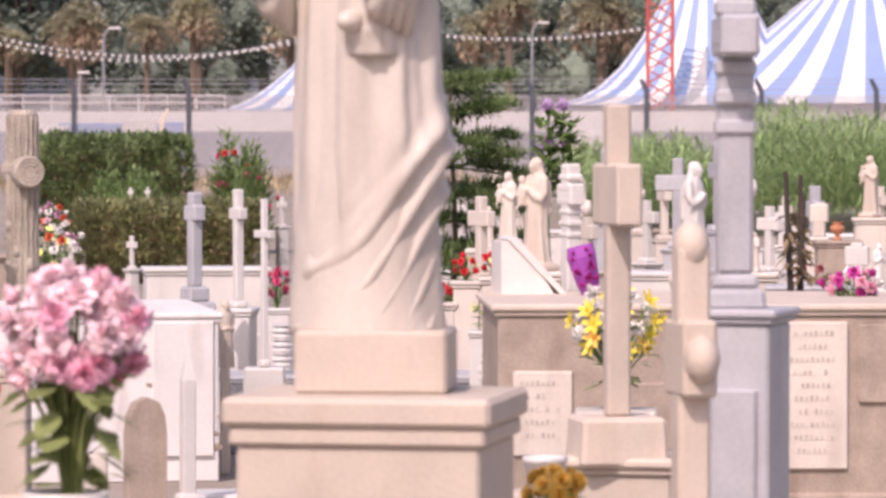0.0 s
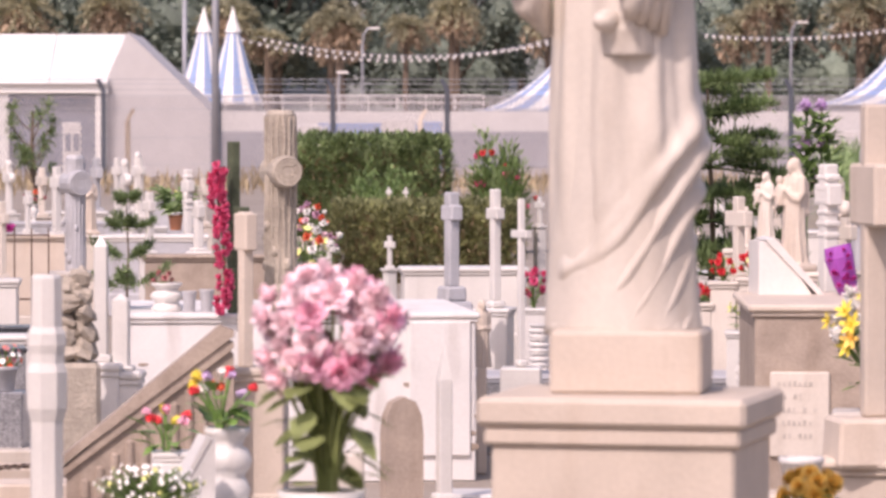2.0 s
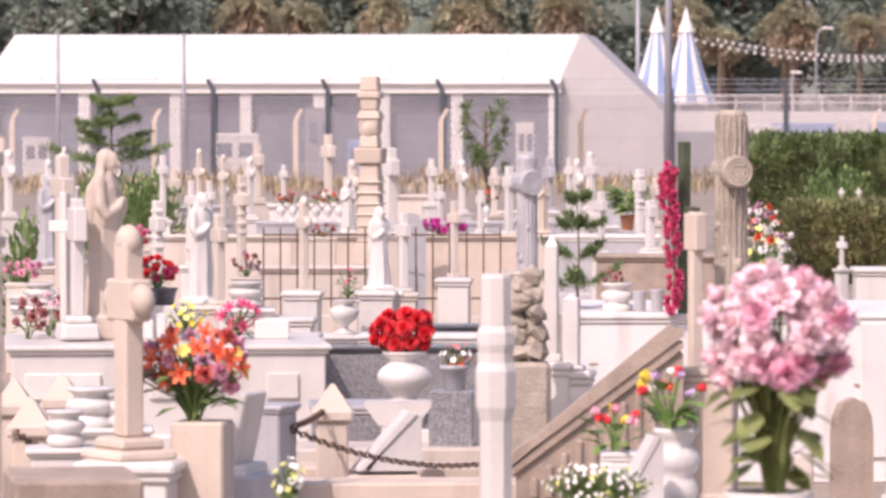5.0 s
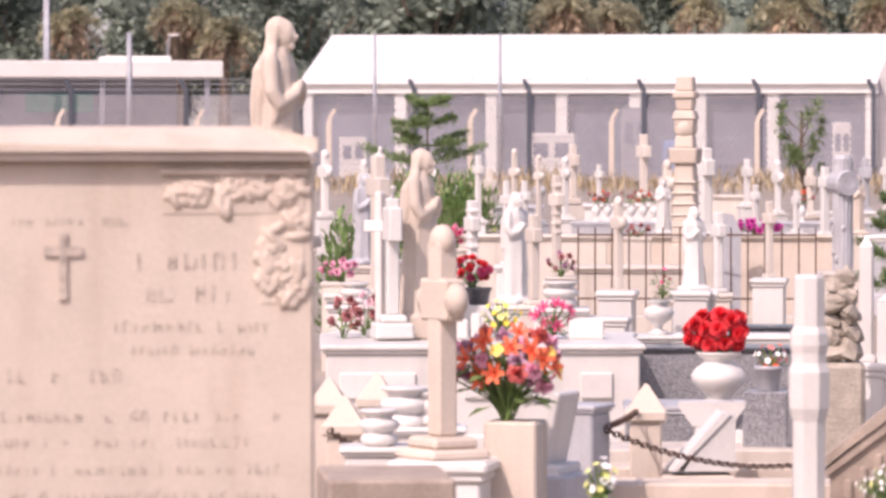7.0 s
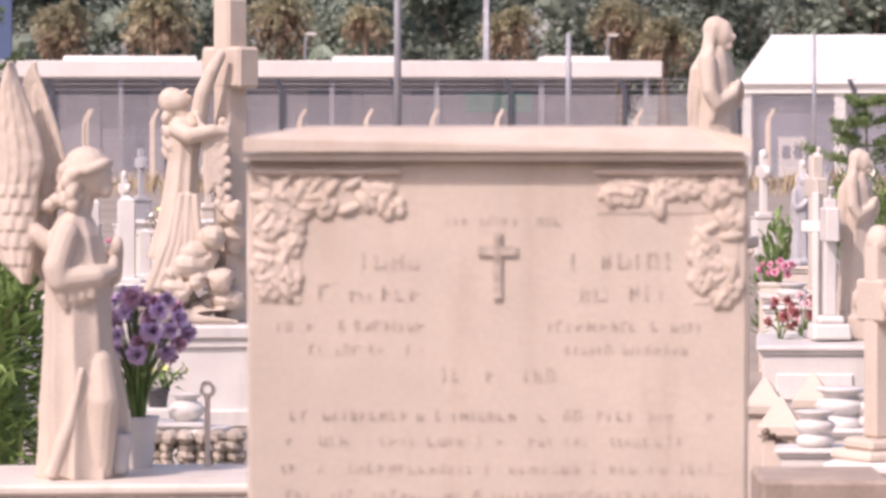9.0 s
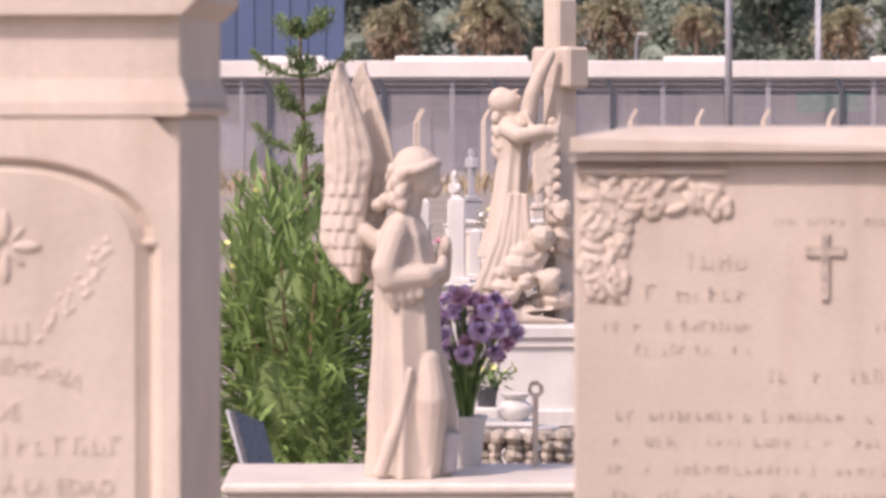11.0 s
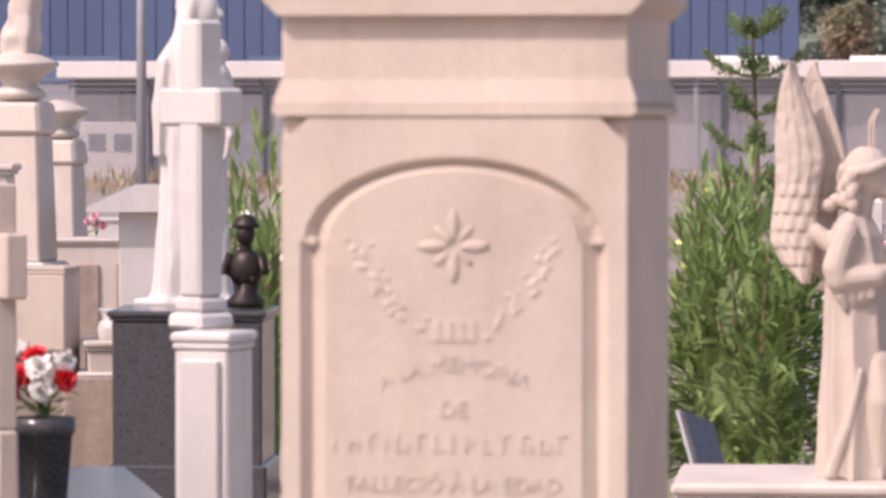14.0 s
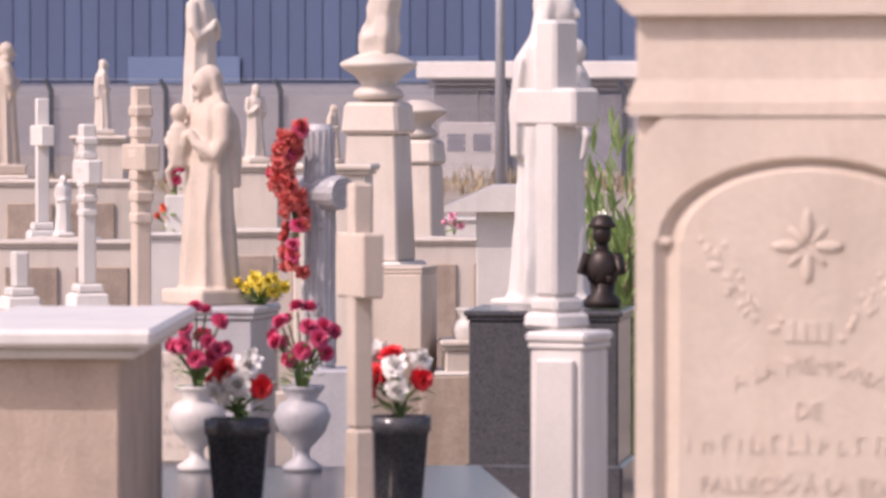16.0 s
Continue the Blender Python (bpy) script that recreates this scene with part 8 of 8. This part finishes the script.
for x_, y_, z_, fl, sd in ((0.124, 24.538, 0.831, "red", 1), (0.270, 24.539, 0.852, "red", 2), (-0.006, 24.535, 0.716, "red", 3)):
    bouquet(x_, y_, z_, 0.13 if sd < 3 else 0.16, 0.13 if sd < 3 else 0.09, (("carnation", fl, 9), ("daisy", "lime", 3)), 0.04, "bright red carnations on a pedestal", 14, LEAF, 0.05, low=0.2, seed=150 + sd)
    stand(x_, y_, z_, 0.14, 0.14, -0.5, WARM, 0.04, 0.015, "pale marble flower pedestal", "pedestal", "pedestal")
small_cross(0.209, 24.918, 0.839, 0.437, -60.5, WARM)
norfolk(0.038, 27.945, 0, 1.95, 1.25, 9, "Norfolk pine with long level needled branches", seed=67, fl=0.075, first=0.3, n_branch=7, lift=-0.08, taper=0.45)
for x_, y_, z_, h_, rel, mm, sd, ch in ((0.503, 24.540, 0.882, 0.612, -50, CREAM, 41, True), (0.387, 27.010, 0.960, 0.427, -40, WARM, 42, True), (1.345, 24.539, 0.852, 0.621, 60, WHITE, 43, False), (1.722, 25.310, 0.850, 0.225, -30, WARM, 44, True),
                                    (3.287, 35.273, 0.939, 0.478, -40, CREAM, 45, True), (2.336, 24.536, 0.761, 0.273, 30, WHITE, 46, False), (0.270, 27.010, 0.934, 0.25, 30, WARM, 47, False)):
    stand(x_, y_, z_, 0.24, 0.24, -1.5, WARM, 0.05, 0.02, "pale stone pedestal under a figure", "pedestal", "pedestal")
    statue(x_, y_, z_, h_, rel, mm, ch, True, "pray", "pale stone robed figure with a veil", 0.11, 0.07, sd)
for x_, y_, z_, h_, w_, mm in ((1.927, 27.006, 0.800, 0.383, 0.05, WHITE), (1.289, 28.945, 0.790, 0.393, 0.05, WHITE), (1.541, 30.024, 0.848, 0.593, 0.07, GREY), (2.221, 24.537, 0.776, 0.258, 0.07, WHITE), (2.080, 27.004, 0.734, 0.333, 0.04, WHITE),
                           (0.914, 28.943, 0.736, 0.339, 0.06, WARM), (2.775, 33.794, 0.805, 0.271, 0.09, WARM), (2.504, 33.792, 0.742, 0.312, 0.05, WHITE)):
    small_cross(x_, y_, z_, h_, -53.3 if w_ < 0.069 else -11.3, mm, w_)
for x_, y_, z_, h_, lean in ((1.711, 22.481, 0.798, 0.644, -0.03), (1.777, 22.799, 0.785, 0.535, 0.02), (1.806, 23.128, 0.815, 0.6, 0.0)):
    ob = thing("dead_stem", x_, y_, z_, 0, "charred dead plant stem", "plant")
    bm = bmesh.new()
    tube(bm, [(0, 0, 0), (lean * 0.5, 0, h_ * 0.5), (lean, 0, h_)], 0.018, 0.012, 7)
    part("stem", bm, WOODDARK, ob)
    bm = bmesh.new()
    random.seed(int(h_ * 1000))
    for k in range(30):
        leaf(bm, (lean * 0.5, 0, h_ * random.uniform(0.2, 0.7)), rand_dir(-0.6, 0.2), 0.09, 0.025, 1.0)
    part("dry_leaf_cluster", bm, BROWNLEAF, ob)
    stand(x_, y_, z_, 0.16, 0.16, 0, SAND, 0.0, 0, "brown stone block with a dead plant", "plinth", "plinth")
bouquet(1.806, 20.119, 0.889, 0.26, 0.14, (("carnation", "magenta", 10), ("carnation", "pink", 6), ("carnation", "white", 3)), 0.05, "magenta and pink flowers on a tomb", 30, LEAF, 0.07, low=0.2, seed=144)
bouquet(1.988, 24.538, 0.806, 0.26, 0.1, (("carnation", "dusky", 6),), 0.05, "brown withered flowers on a tomb", 30, BROWNLEAF, 0.08, low=0.1, seed=145)
vase(2.792, 32.437, 0.840, 0.13, 0.12, TERRA, "urn", "terracotta urn on a tomb")
stand(2.792, 32.437, 0.840, 0.3, 0.3, 0, SAND, 0.05, 0.02, "brown stone tomb with an urn")
stand(1.988, 24.538, 0.806, 0.5, 0.3, -4.6, GREY, 0.04, 0.01, "grey granite tomb with withered flowers")
stand(1.366, 27.941, 0.769, 0.517, 0.4, -2.8, WHITE, 0.05, 0.02, "low white marble tomb", base=0.3)
tall = thing("flowering_plant", 0.670, 27.010, 0, 0, "tall leafy plant with lilac flower heads", "plant")
bm = bmesh.new()
tz = 1.750
for dx in (-0.05, 0.04):
    tube(bm, [(0, 0, 0), (dx, 0, tz * 0.6), (dx, 0, tz)], 0.012, 0.006, 5)
part("stalk", bm, LEAF, tall)
bm = bmesh.new()
random.seed(146)
for _ in range(300):
    leaf(bm, (random.uniform(-.1, .1), random.uniform(-.07, .07), random.uniform(0.7, 0.98) * tz), rand_dir(-0.2, 0.8), 0.13, 0.05, 0.4)
part("foliage", bm, LEAF, tall)
for dx, dz in ((-0.05, 0), (0.04, 0), (-0.05, -0.22), (0.06, -0.21), (0.03, -0.4)):
    b_ = new("bloom", bloom("carnation", "lilac"))
    b_.parent = tall
    b_.matrix_basis = Matrix.Translation((dx, -0.03, tz + dz)) @ Matrix.Diagonal((0.1, 0.1, 0.1, 1))
stand(2.580, 40.570, 0.401, 1.5, 0.5, -3.6, WARM, 0.05, 0.02, "pale stone tomb before the reeds")
stand(0.070, 35.262, 0.527, 0.9, 0.5, -0.1, WHITE, 0.05, 0.02, "white marble tomb beside a pine")

# ---- small graves between the angel and the wide headstone ----
obelisk(-10.561, 25.871, 0.700, 0.534, 0.11, 22.2, WHITE, "white stone pillar with a rounded top", 0.06)
obelisk(-11.542, 27.715, 0.700, 0.481, 0.07, 22.6, WHITE, "slim white stone pillar", 0.06)
obelisk(-11.235, 27.845, 0.663, 0.315, 0.08, 22.0, WHITE, "short white stone grave pillar", 0.06)
for x_, y_, z_ in ((-10.561, 25.871, 0.700), (-11.542, 27.715, 0.700), (-11.235, 27.845, 0.663)):
    stand(x_, y_, z_, 0.25, 0.25, 22.2, WHITE, 0.04, 0.02, "white marble block under a pillar", "plinth_block", "pedestal")
bouquet(-11.063, 26.750, 0.772, 0.16, 0.16, (("carnation", "pink", 9),), 0.05, "pink flowers among white pillars", 14, LEAF, low=0.2, seed=160)
stand(-11.063, 26.750, 0.772, 0.2, 0.2, 0, WHITE, 0.03, 0.01, "white marble flower block", "pedestal", "pedestal")
bouquet(-14.264, 34.012, 0.859, 0.18, 0.14, (("carnation", "rose", 8),), 0.05, "dark pink flowers in the far rows", 14, LEAF, low=0.2, seed=161)
stand(-14.264, 34.012, 0.859, 0.25, 0.2, 0, WHITE, 0.03, 0.01, "white marble flower block", "pedestal", "pedestal")
bouquet(-13.699, 34.253, 0.791, 0.3, 0.18, (("daisy", "white", 10), ("daisy", "lime", 6)), 0.04, "dry pale flowers in the far rows", 40, BROWNLEAF, 0.06, low=0.2, seed=162)
stand(-13.699, 34.253, 0.791, 0.4, 0.2, 0, WARM, 0.03, 0.01, "pale stone flower ledge", "ledge", "ledge")
stand(-10.305, 24.961, 0.667, 0.9, 0.4, 22.4, WHITE, 0.05, 0.02, "low white marble tomb behind an angel")
vase(-9.879, 22.466, 0.640, 0.227, 0.16, WHITE, "urn", "white marble urn beside the oleander")
stand(-9.879, 22.466, 0.640, 0.3, 0.3, 0, WHITE, 0.04, 0.02, "white marble tomb with an urn")
